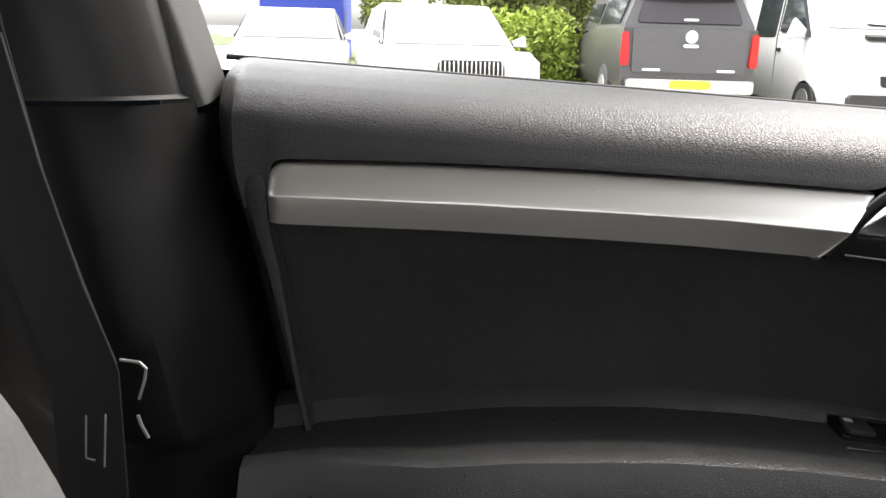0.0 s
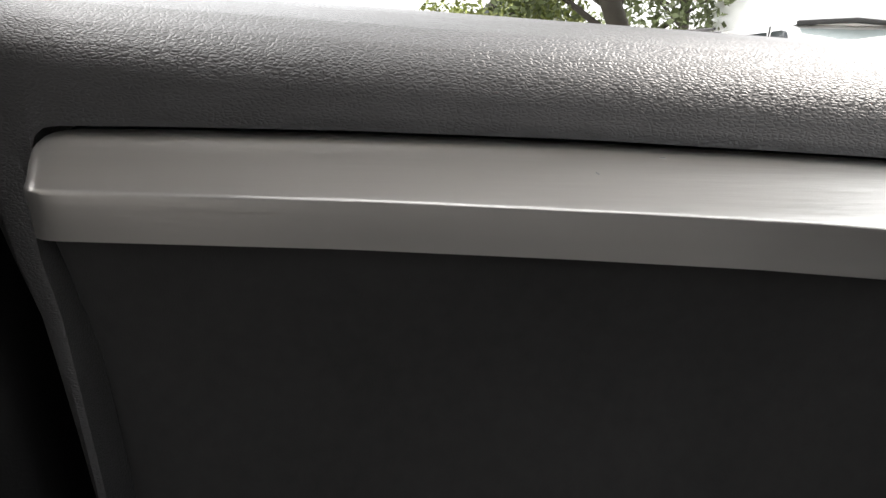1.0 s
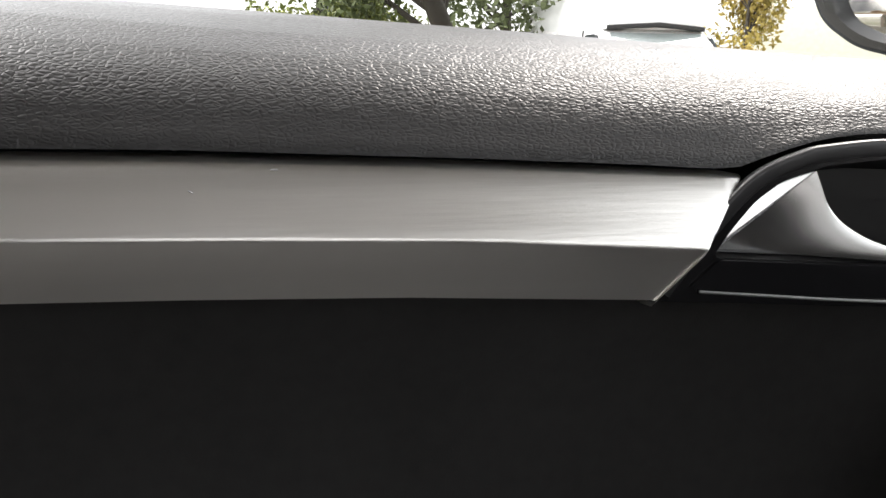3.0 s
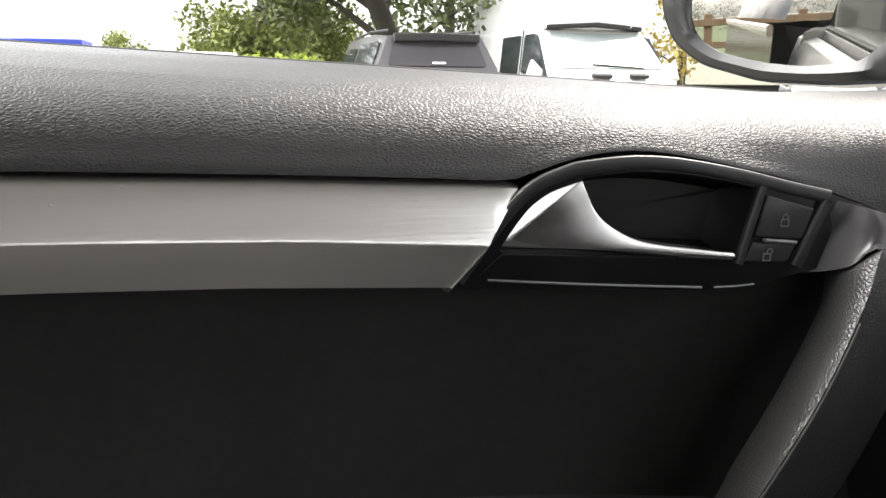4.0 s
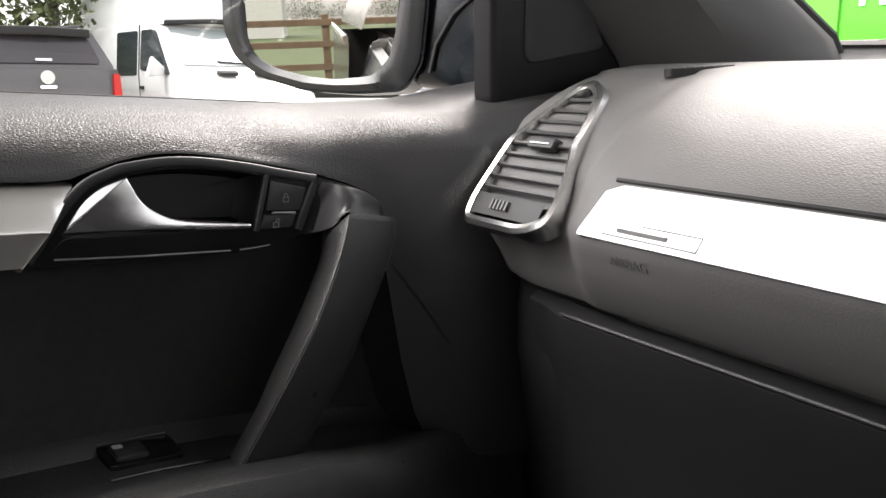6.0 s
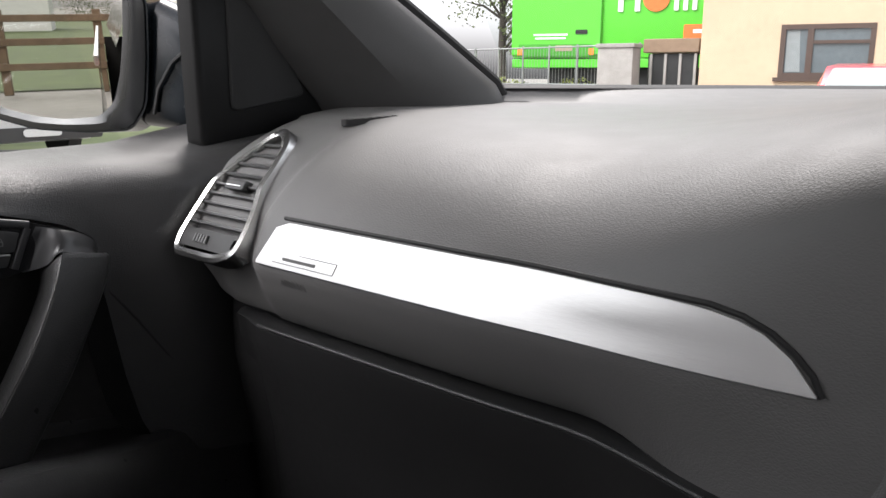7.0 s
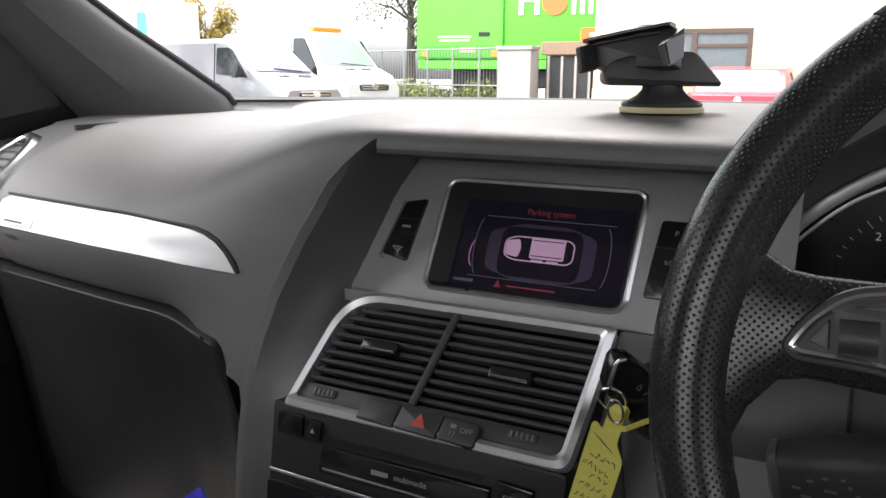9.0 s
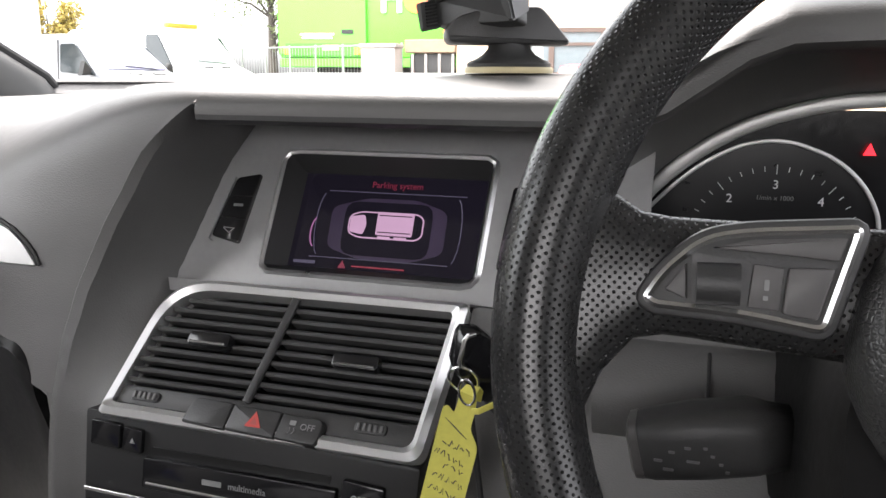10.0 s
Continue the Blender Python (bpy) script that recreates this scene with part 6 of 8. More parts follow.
for mir in (False, True):
    mx = (lambda u: 0.750 - u) if mir else (lambda u: u)
    cx, DZ = mx(0.2875), 1.0687
    dial = part("dial", plate([(mx(u), v) for u, v in crown], fi, 0.002, 0.001), DARKDIAL, ic, "black dial with white figures")
    part("dial_ring", sweep([fi(mx(u), v, 0.003) for u, v in crown], rrect(0.0020, 0.003, 0.0008, 2), (0, 1, 0)), mat("brushed_dial_ring", (0.5, 0.5, 0.5), 0.45, 0.8, vary=0.05, scale=20), ic, "chrome dial ring")
    for k in range(6, 26):
        a = radians(90 + 120 - 8 * k)
        major = k % 5 == 0
        r0, r1 = (0.0525, 0.0590) if major else (0.0545, 0.0580)
        part("dial_tick", sweep([fi(cx + r0 * math.cos(a), DZ + r0 * math.sin(a), 0.0015), fi(cx + r1 * math.cos(a), DZ + r1 * math.sin(a), 0.0015)], rrect(0.0011 if major else 0.0006, 0.0004, 0.0001, 1), (0, 1, 0)), WHITEINK, dial)
        if major and not mir:
            text(str(k // 5), 0.0085, lambda u, v, n: fi(u, v, n), (cx + 0.0460 * math.cos(a), DZ + 0.0460 * math.sin(a) - 0.001), WHITEINK, dial, lift=0.0015)
    if not mir:
        text("1/min x 1000", 0.0046, lambda u, v, n: fi(u, v, n), (cx, 1.1045), GREYINK, dial, lift=0.0015)
        part("needle", sweep([fi(cx, DZ, 0.004), fi(cx - 0.046, DZ - 0.026, 0.004)], rrect(0.0016, 0.001, 0.0004), (0, 1, 0)), LAMPRED, dial)
part("warning_lamp", plate([(0.339, 1.136), (0.347, 1.136), (0.343, 1.144)], fi, 0.0004, 0.003), mat("lit_red_warning", (0.3, 0.0, 0.0), 0.5, emit=(0.35, 0.006, 0.01), strength=1.0), ic, "lit red warning triangle")

# ================= steering wheel =================
sw = thing("steering_wheel", "black perforated leather steering wheel with silver-edged switch pods", "steering wheel", at=(0.3485, -0.256, 1.102))
WC, WA, WK = Vector((0.3485, -0.256, 1.102)), 0.240, 0.8166
wu, wv = Vector((1, 0, 0)), Vector((0, math.sin(WA), math.cos(WA)))
wn_ = Vector((0, -math.cos(WA), math.sin(WA)))
fw = lambda u, v, n=0.0: WC + (wu * u + wv * v + wn_ * n) * WK
GREYPAD = mat("soft_grey_switch_plastic", (0.072, 0.069, 0.068), 0.45, vary=0.1, scale=40)
RW = 0.2006


def rim_uv(bm):
    """Unroll the rim: along it, and round its section, in metres."""
    lay = bm.loops.layers.uv.verify()
    for f_ in bm.faces:
        vals = []
        for lp_ in f_.loops:
            q = lp_.vert.co - WC
            a_ = math.atan2(q.dot(wv), q.dot(wu))
            c_ = (wu * math.cos(a_) + wv * math.sin(a_)) * RW * WK
            d_ = q - c_
            b_ = math.atan2(d_.dot(wn_), d_.dot(c_.normalized()))
            vals.append([a_, b_])
        for k_ in (0, 1):
            if max(v_[k_] for v_ in vals) - min(v_[k_] for v_ in vals) > math.pi:
                for v_ in vals:
                    v_[k_] += 2 * math.pi * (v_[k_] < 0)
        for lp_, v_ in zip(f_.loops, vals):
            lp_[lay].uv = (v_[0] * RW * WK, v_[1] * 0.0155)
    return bm


prow = []
NR = 96
for k in range(NR):
    a = 2 * math.pi * k / NR
    grip = math.exp(-((math.degrees(a) - 180 + 12) / 26) ** 2) + math.exp(-(((math.degrees(a) + 180) % 360 - 180 - 12) / 26) ** 2)
    rt = 0.0186 + 0.0014 * grip
    prow.append([fw((RW + rt * math.cos(b)) * math.cos(a), (RW + rt * math.cos(b)) * math.sin(a), rt * 1.12 * math.sin(b)) for b in np.linspace(0, 2 * math.pi, 21)[:-1]])
prow.append(prow[0])
part("rim", rim_uv(grid(prow, True)), WHEEL, sw, "perforated black leather rim")
for deg in (128, 52):
    a = radians(deg)
    part("rim_inlay", grid([[fw((RW + 0.0192 * math.cos(b)) * math.cos(a + da), (RW + 0.0192 * math.cos(b)) * math.sin(a + da), 0.0192 * 1.12 * math.sin(b)) for b in np.linspace(0, 2 * math.pi, 21)[:-1]] for da in np.linspace(-0.02, 0.02, 3)], True), RUBBER, sw)
for sx in (-1, 1):
    rr = []
    for t in np.linspace(0, 1, 12):
        u = sx * (RW - 0.004 - t * (RW - 0.07))
        hi = 0.0490 + 0.034 * math.exp(-(t / 0.16) ** 2)
        lo = 0.004 - 0.010 * t - 0.072 * math.exp(-(t / 0.16) ** 2)
        d = 0.012 - 0.0 * t
        c, h = (hi + lo) / 2, (hi - lo) / 2
        rr.append([fw(u, c + h * math.copysign(abs(math.sin(b)) ** 0.7, math.sin(b)), d * math.copysign(abs(math.cos(b)) ** 0.7, math.cos(b)) - 0.002 - 0.012 * t) for b in np.linspace(0, 2 * math.pi, 25)[:-1]])
    part("spoke", with_uv(capped(rr), lambda p: ((p - WC).dot(wu), (p - WC).dot(wv))), WHEEL, sw, "perforated leather spoke")
    # switch pod
    S = lambda pts: [(sx * -u, v) for u, v in pts]
    po_ = rounded(S([(-0.157, 0.0150), (-0.1505, 0.0265), (-0.1360, 0.0405), (-0.1200, 0.0440), (-0.0800, 0.0475), (-0.0905, 0.0075), (-0.122, 0.0115), (-0.153, 0.0125)]), [0.005, 0.008, 0.008, 0.01, 0.004, 0.004, 0.01, 0.004], 4)
    pod = part("switch_pod", plate(shrink(po_, -0.004), fw, 0.02, 0.010, 0.002), PLASTIC, sw, "black switch pod with a silver edge")
    part("pod_edge", ring(shrink(po_, -0.0010), shrink(po_, 0.0022), fw, 0.003, 0.0115, 0.0012), CHROME, pod, "silver pod edging")
    part("pod_upper_key", plate(rounded(S([(-0.1325, 0.0365), (-0.118, 0.0405), (-0.0850, 0.0432), (-0.0875, 0.0345)]), 0.0006, 2), fw, 0.004, 0.0125, 0.0003), GREYPAD, pod)
    part("pod_side_key", plate(rounded(S([(-0.1495, 0.0190), (-0.1415, 0.0305), (-0.1405, 0.0155)]), 0.0012, 2), fw, 0.004, 0.0125, 0.0008), GREYPAD, pod)
    part("roller_recess", plate(rounded(S([(-0.140, 0.0345), (-0.1180, 0.0320), (-0.1195, 0.0150), (-0.139, 0.0145)]), 0.0015, 2), fw, 0.003, 0.0108), PLASTIC, pod)
    part("pod_roller", sweep([fw(sx * 0.1375, 0.0225, 0.010), fw(sx * 0.1215, 0.0230, 0.010)], circle(0.0068, 14), (0, 0, 1)), PLASTIC, pod)
    part("pod_symbol_plate", plate(rounded(S([(-0.1172, 0.0315), (-0.1062, 0.0305), (-0.1072, 0.0140), (-0.1185, 0.0145)]), 0.001, 2), fw, 0.004, 0.0118, 0.0005), GREYPAD, pod)
    part("pod_symbol", plate([(sx * 0.1120 + u, 0.0235 + v) for u, v in rrect(0.0018, 0.0042, 0.0006)], fw, 0.0005, 0.0124), GREYINK, pod)
    part("pod_symbol", plate([(sx * 0.1122 + u, 0.0185 + v) for u, v in rrect(0.0018, 0.0018, 0.0004)], fw, 0.0005, 0.0124), GREYINK, pod)
    part("pod_key", plate(rounded(S([(-0.1048, 0.0308), (-0.0885, 0.0315), (-0.0935, 0.0115), (-0.1062, 0.0130)]), 0.0015, 2), fw, 0.004, 0.0125, 0.0008), GREYPAD, pod)
hub = []
for r, n in ((0.078, -0.022), (0.080, -0.004), (0.078, 0.010), (0.070, 0.022), (0.052, 0.030), (0.028, 0.034), (0.002, 0.035)):
    hub.append([fw(r * math.cos(a) * 1.02, r * math.sin(a) * 0.9 + 0.004, n) for a in np.linspace(0, 2 * math.pi, 41)[:-1]])
part("airbag_cover", capped(hub), ARMVINYL, sw, "grained black airbag cover")
part("lower_spoke", sweep([fw(0, -0.06, 0.0), fw(0, -0.12, 0.004), fw(0, -0.188, 0.0)], [rrect(0.02, 0.07, 0.006), rrect(0.016, 0.05, 0.005), rrect(0.02, 0.06, 0.006)], (0, -1, 0)), PLASTIC, sw)

col = thing("steering_column", "black steering column shroud with indicator stalks", "steering column", at=(0.373, -0.1, 1.0))
# shroud plastic is darkened to carry the shadow under the wheel
part("shroud", sweep([fw(0, -0.06, -0.03), fw(0, -0.062, -0.07), fw(0, -0.07, -0.27)], [rrect(0.11, 0.12, 0.03, 4), rrect(0.12, 0.125, 0.035, 4), rrect(0.13, 0.13, 0.04, 4)], (0, 0, 1)), mat("column_shadow_black", (0.005, 0.005, 0.005), 0.6, vary=0.15, scale=20, bump=0.2, bump_scale=900, spec=0.15), col)
for sx in (-1, 1):
    X = lambda x: x if sx < 0 else 0.746 - x
    stk = part("stalk", sweep([(X(0.318), -0.128, 1.016), (X(0.290), -0.133, 1.019), (X(0.268), -0.137, 1.018), (X(0.244), -0.139, 1.0135), (X(0.222), -0.140, 1.0085), (X(0.2165), -0.140, 1.0075)],
                              [rrect(0.020, 0.020, 0.007), rrect(0.026, 0.024, 0.009), rrect(0.036, 0.030, 0.012, 4), rrect(0.035, 0.032, 0.011, 4), rrect(0.031, 0.030, 0.009, 4), rrect(0.029, 0.026, 0.008, 4)], (0, 0, 1)), PLASTIC, col, "black indicator stalk with grey symbols")
    part("stalk_cap", sweep([(X(0.2175), -0.140, 1.0077), (X(0.2135), -0.140, 1.0068), (X(0.2120), -0.140, 1.0065)], [rrect(0.0305, 0.027, 0.008, 4), rrect(0.0295, 0.026, 0.008, 4), rrect(0.024, 0.020, 0.007, 4)], (0, 0, 1)), GREYPAD, stk, "grey stalk end cap")
    STALKINK = mat("faint_stalk_print", (0.13, 0.13, 0.13), 0.6)
    for u, v, w in ((0.226, 1.0075, 0.004), (0.232, 1.0125, 0.003), (0.239, 1.0155, 0.003), (0.242, 1.0090, 0.006), (0.231, 1.0035, 0.005), (0.247, 1.0165, 0.002), (0.2505, 1.0130, 0.002), (0.2545, 1.0095, 0.002), (0.2575, 1.0060, 0.002)):
        part("stalk_symbol", plate(rrect(w, 0.0013, 0.0005), lambda a_, b_, n, u=u, v=v: Vector((X(u) + a_, -0.1556 - n, v + b_)), 0.0006, 0.0005), STALKINK, stk)
    part("stalk_collar", sweep([(X(0.290), -0.146, 1.012), (X(0.297), -0.146, 1.013)], circle(0.008, 14), (0, 0, 1)), STEEL, col)
# padded roll of the dash under the instruments
rows = []
for k in range(12):
    a = radians(-60 + k * 17)
    rows.append([(x, -0.048 - 0.030 * math.cos(a), 1.000 + 0.030 * math.sin(a)) for x in np.linspace(0.185, 0.60, 20)])
part("knee_roll", grid(rows), DASH, dash, "grained lower dash roll under the instruments")
part("roll_seam", sweep([(0.249, -0.0485 - 0.0302 * math.cos(radians(a)), 1.0 + 0.0302 * math.sin(radians(a))) for a in range(-50, 90, 14)], circle(0.0011, 6), (1, 0, 0)), RUBBER, dash)

# blue paper by the console
single("blue_wrapper", plate(rounded([(-0.02, -0.03), (0.008, 0.0), (0.02, -0.012), (0.02, -0.06), (-0.02, -0.06)], 0.002, 2), plane((-0.168, -0.188, 0.925), (1, 0.2, -0.1), (0, 0.5, 0.85)), 0.002, 0.0), mat("shiny_blue_wrapper", (0.03, 0.03, 0.5), 0.25, vary=0.2, scale=30), "shiny blue wrapper lying on the console", "wrapper")
con = thing("centre_console", "black centre console between the seats", "console", at=(-0.03, -0.5, 0.4))
part("console_body", box((-0.17, -1.2, 0.32), (0.11, -0.10, 0.74), 0.03, 3), PLASTIC, con)
part("console_front", box((-0.165, -0.20, 0.7), (0.105, -0.09, 0.83), 0.02, 3), PLASTIC, con)

# ================= outside =================
single("ground", grid([[(x, y, 0.0) for x in np.linspace(-400, 400, 9)] for y in np.linspace(-400, 400, 9)]), ASPHALT, "worn grey tarmac car park", "ground", kind="structure", smooth=False)
single("grass_field", grid([[(x, y, 0.02) for x in (-90, -30, -9, 25)] for y in (-120, -60, -30, -12.6)]), GRASS, "green grass field behind a wooden fence", "grass", kind="structure", smooth=False)
single("grass_verge", grid([[(x, y, 0.03) for x in (-40, -20, -12.5)] for y in (-6, 0, 6, 16)]), GRASS, "long green grass verge under the trees", "grass", kind="structure", smooth=False)


def body_loft(sections, m):
    """Cross-sections (v, [(half width, z), ...]) mirrored and joined into a closed body."""
    rows = []
    for v, prof in sections:
        rows.append([m @ Vector((-h, v, z)) for h, z in prof] + [m @ Vector((h, v, z)) for h, z in reversed(prof)])
    return capped(rows)


def wheel(parent, m, u, v, r=0.33, w=0.22):
    s = 1 if u > 0 else -1
    tyre = part("wheel", sweep([m @ Vector((u - s * w, v, r)), m @ Vector((u - s * 0.02, v, r)), m @ Vector((u, v, r))], [circle(r, 24), circle(r, 24), circle(r * 0.93, 24)], tuple((m.to_3x3() @ Vector((0, 0, 1))))), RUBBER, parent)
    part("rim", sweep([m @ Vector((u - s * 0.03, v, r)), m @ Vector((u + s * 0.006, v, r))], [circle(r * 0.66, 20), circle(r * 0.6, 20)], tuple((m.to_3x3() @ Vector((0, 0, 1))))), STEEL, tyre)


def quad(m, pts, thick, bm=None):
    """A thin slab through four points of a vehicle's frame, its corners rounded."""
    p = [Vector(q) for q in pts]
    o, ex = p[0], (p[1] - p[0]).normalized()
    n = (p[1] - p[0]).cross(p[3] - p[0]).normalized()
    ey = n.cross(ex)
    poly = [((q - o).dot(ex), (q - o).dot(ey)) for q in p]
    poly = rounded(poly, 0.05, 3)
    return plate(poly, lambda a, b, c: m @ (o + ex * a + ey * b + n * c), thick, thick * 0.5, 0, bm)


def estate(name, m, paint, label, w=0.88, L=4.3, roof=1.46, grille=True, group="parked cars", front=0.0):
    """A parked car or hatchback; its front points along +v."""
    c = thing(name, label, "car", group, at=tuple(m.translation))
    h = L / 2
    sec = [(-h, [(0.55 * w, 0.35), (0.80 * w, 0.5), (0.85 * w, 0.8), (0.78 * w, 0.95)]), (-h + 0.12, [(0.8 * w, 0.25), (0.97 * w, 0.5), (0.98 * w, 0.85), (0.9 * w, 1.0)]), (-h * 0.5, [(0.9 * w, 0.2), (w, 0.5), (w, 0.88), (0.93 * w, 0.98)]),
           (0.1, [(0.9 * w, 0.2), (w, 0.5), (w, 0.86), (0.93 * w, 0.96)]), (h * 0.45, [(0.9 * w, 0.2), (w, 0.5), (w, 0.82), (0.90 * w, 0.94)]), (h - 0.25, [(0.85 * w, 0.22), (0.97 * w, 0.45), (0.95 * w, 0.72 + front * 0.6), (0.80 * w, 0.84 + front * 0.6)]), (h, [(0.6 * w, 0.3), (0.78 * w, 0.45), (0.76 * w, 0.62 + front), (0.6 * w, 0.70 + front)])]
    part("body", body_loft(sec, m), paint, c)
    cab = [(-h + 0.15, [(0.80 * w, 0.95), (0.78 * w, 1.0)]), (-h + 0.42, [(0.92 * w, 0.95), (0.72 * w, roof - 0.06), (0.5 * w, roof - 0.02)][:2]), (-0.3, [(0.93 * w, 0.95), (0.74 * w, roof)]), (0.25, [(0.93 * w, 0.94), (0.72 * w, roof - 0.03)]), (h * 0.52, [(0.9 * w, 0.92), (0.86 * w, 0.96)])]
    part("cabin", body_loft(cab, m), paint, c)
    z1 = roof - 0.09
    part("windscreen", quad(m, [(-0.80 * w, h * 0.49, 1.0), (0.80 * w, h * 0.49, 1.0), (0.66 * w, 0.33, z1 + 0.02), (-0.66 * w, 0.33, z1 + 0.02)], 0.03), GLASSCAR, c)
    part("rear_window", quad(m, [(0.70 * w, -h + 0.19, 1.04), (-0.70 * w, -h + 0.19, 1.04), (-0.62 * w, -h + 0.385, z1), (0.62 * w, -h + 0.385, z1)], 0.03), GLASSCAR, c)
    for s in (-1, 1):
        part("side_window", quad(m, [(s * 0.925 * w, -h * 0.62, 1.0), (s * 0.925 * w, -0.05, 1.0), (s * 0.765 * w, -0.1, z1), (s * 0.765 * w, -h * 0.5, z1)], 0.03), GLASSDARK, c)
        part("side_window", quad(m, [(s * 0.925 * w, 0.0, 1.0), (s * 0.915 * w, h * 0.4, 0.99), (s * 0.765 * w, 0.22, z1), (s * 0.765 * w, -0.05, z1)], 0.03), GLASSDARK, c)
        part("headlamp", quad(m, [(s * 0.52 * w, h - 0.02, 0.60 + front), (s * 0.80 * w, h - 0.14, 0.60 + front), (s * 0.82 * w, h - 0.2, 0.74 + front), (s * 0.54 * w, h - 0.08, 0.72 + front)], 0.06), LAMPCLEAR, c)
        part("tail_lamp", quad(m, [(s * 0.62 * w, -h - 0.0, 0.72), (s * 0.88 * w, -h + 0.08, 0.72), (s * 0.86 * w, -h + 0.1, 0.95), (s * 0.66 * w, -h + 0.04, 0.95)], 0.06), LAMPRED, c)
        part("door_mirror", sweep([m @ Vector((s * 0.93 * w, h * 0.36, 1.02)), m @ Vector((s * 1.12 * w, h * 0.34, 1.05))], [rrect(0.06, 0.08, 0.02), rrect(0.14, 0.1, 0.03)], (0, 0, 1)), paint, c)
        for v in (-h * 0.6, h * 0.6):
            wheel(c, m, s * w * 1.0, v, 0.31)
    part("front_grille", quad(m, [(-0.42 * w, h - 0.005, 0.48 + front), (0.42 * w, h - 0.005, 0.48 + front), (0.40 * w, h - 0.015, 0.66 + front), (-0.40 * w, h - 0.015, 0.66 + front)], 0.05), RUBBER, c)
    if grille:
        for k in range(15):
            u = (-0.38 + k * 0.76 / 14) * w
            part("grille_bar", box((-0.008, -0.02, -0.08), (0.008, 0.02, 0.08), 0.003, 1, None, m @ Matrix.Translation((u, h + 0.02, 0.57 + front))), CHROME, c)
    part("rear_plate", quad(m, [(0.26, -h - 0.01, 0.52), (-0.26, -h - 0.01, 0.52), (-0.26, -h - 0.0, 0.63), (0.26, -h - 0.0, 0.63)], 0.03), PLATE_Y, c)
    part("rear_badge", quad(m, [(0.05, -h - 0.01, 0.84), (-0.05, -h - 0.01, 0.84), (-0.05, -h + 0.01, 0.93), (0.05, -h + 0.01, 0.93)], 0.03), CHROME, c)
    return c


def pickup(m):
    c = thing("pickup_truck", "dark grey pickup with a canopy over its bed, parked tail-on", "pickup truck", "parked cars", at=tuple(m.translation))
    w = 0.92
    sec = [(-2.6, [(0.86 * w, 0.42), (0.97 * w, 0.55), (0.99 * w, 1.05), (0.97 * w, 1.27)]), (-2.45, [(0.9 * w, 0.4), (w, 0.55), (w, 1.08), (0.98 * w, 1.28)]), (-0.3, [(0.9 * w, 0.4), (w, 0.6), (w, 1.05), (0.98 * w, 1.24)]), (1.4, [(0.9 * w, 0.4), (w, 0.6), (w, 0.95), (0.94 * w, 1.08)]), (2.4, [(0.8 * w, 0.4), (0.95 * w, 0.6), (0.9 * w, 0.85), (0.75 * w, 0.95)])]
    part("body", body_loft(sec, m), PAINT_GREY, c)
    sec = [(-2.52, [(0.955 * w, 1.25), (0.94 * w, 1.32)]), (-2.36, [(0.955 * w, 1.25), (0.74 * w, 1.74)]), (-1.6, [(0.955 * w, 1.25), (0.76 * w, 1.80)]), (0.4, [(0.955 * w, 1.22), (0.76 * w, 1.78)]), (1.25, [(0.92 * w, 1.10), (0.86 * w, 1.13)])]
    part("canopy", body_loft(sec, m), PAINT_GREY, c)
    part("rear_window", quad(m, [(0.70, -2.545, 1.34), (-0.70, -2.545, 1.34), (-0.60, -2.405, 1.67), (0.60, -2.405, 1.67)], 0.03), mat("smoked_canopy_glass", (0.05, 0.045, 0.05), 0.2), c)
    part("roof_spoiler", sweep([m @ Vector((-0.60, -2.42, 1.725)), m @ Vector((0, -2.46, 1.74)), m @ Vector((0.60, -2.42, 1.725))], rrect(0.11, 0.16, 0.02), tuple(m.to_3x3() @ Vector((0, 0, 1)))), RUBBER, c)
    part("tailgate", quad(m, [(0.76, -2.625, 0.70), (-0.76, -2.625, 0.70), (-0.77, -2.60, 1.27), (0.77, -2.60, 1.27)], 0.04), PAINT_GREY, c)
    part("tailgate_handle", quad(m, [(0.1, -2.65, 1.03), (-0.1, -2.65, 1.03), (-0.1, -2.645, 1.07), (0.1, -2.645, 1.07)], 0.03), CHROME, c)
    for s in (-1, 1):
        part("badge", quad(m, [(s * 0.5 + 0.12, -2.65, 0.72), (s * 0.5 - 0.12, -2.65, 0.72), (s * 0.5 - 0.12, -2.645, 0.75), (s * 0.5 + 0.12, -2.645, 0.75)], 0.02), CHROME, c)
        part("tail_lamp", quad(m, [(s * 0.80, -2.62, 0.78), (s * 0.92, -2.60, 0.78), (s * 0.91, -2.59, 1.22), (s * 0.82, -2.60, 1.22)], 0.06), LAMPRED, c)
        part("roof_rail", sweep([m @ Vector((s * 0.62, -2.2, 1.83)), m @ Vector((s * 0.62, -1.0, 1.87)), m @ Vector((s * 0.62, 0.2, 1.83))], circle(0.02, 8), (0, 0, 1)), RUBBER, c)
        part("side_window", quad(m, [(s * 0.86, -2.2, 1.32), (s * 0.86, -0.8, 1.32), (s * 0.735, -0.8, 1.68), (s * 0.735, -2.15, 1.68)], 0.03), GLASSDARK, c)
        part("side_window", quad(m, [(s * 0.865, -0.6, 1.2), (s * 0.85, 0.9, 1.18), (s * 0.765, 0.45, 1.64), (s * 0.765, -0.6, 1.64)], 0.03), GLASSDARK, c)
        part("door_mirror", sweep([m @ Vector((s * 0.9, 0.85, 1.2)), m @ Vector((s * 1.1, 0.82, 1.24))], [rrect(0.06, 0.08, 0.02), rrect(0.2, 0.12, 0.03)], (0, 0, 1)), RUBBER, c)
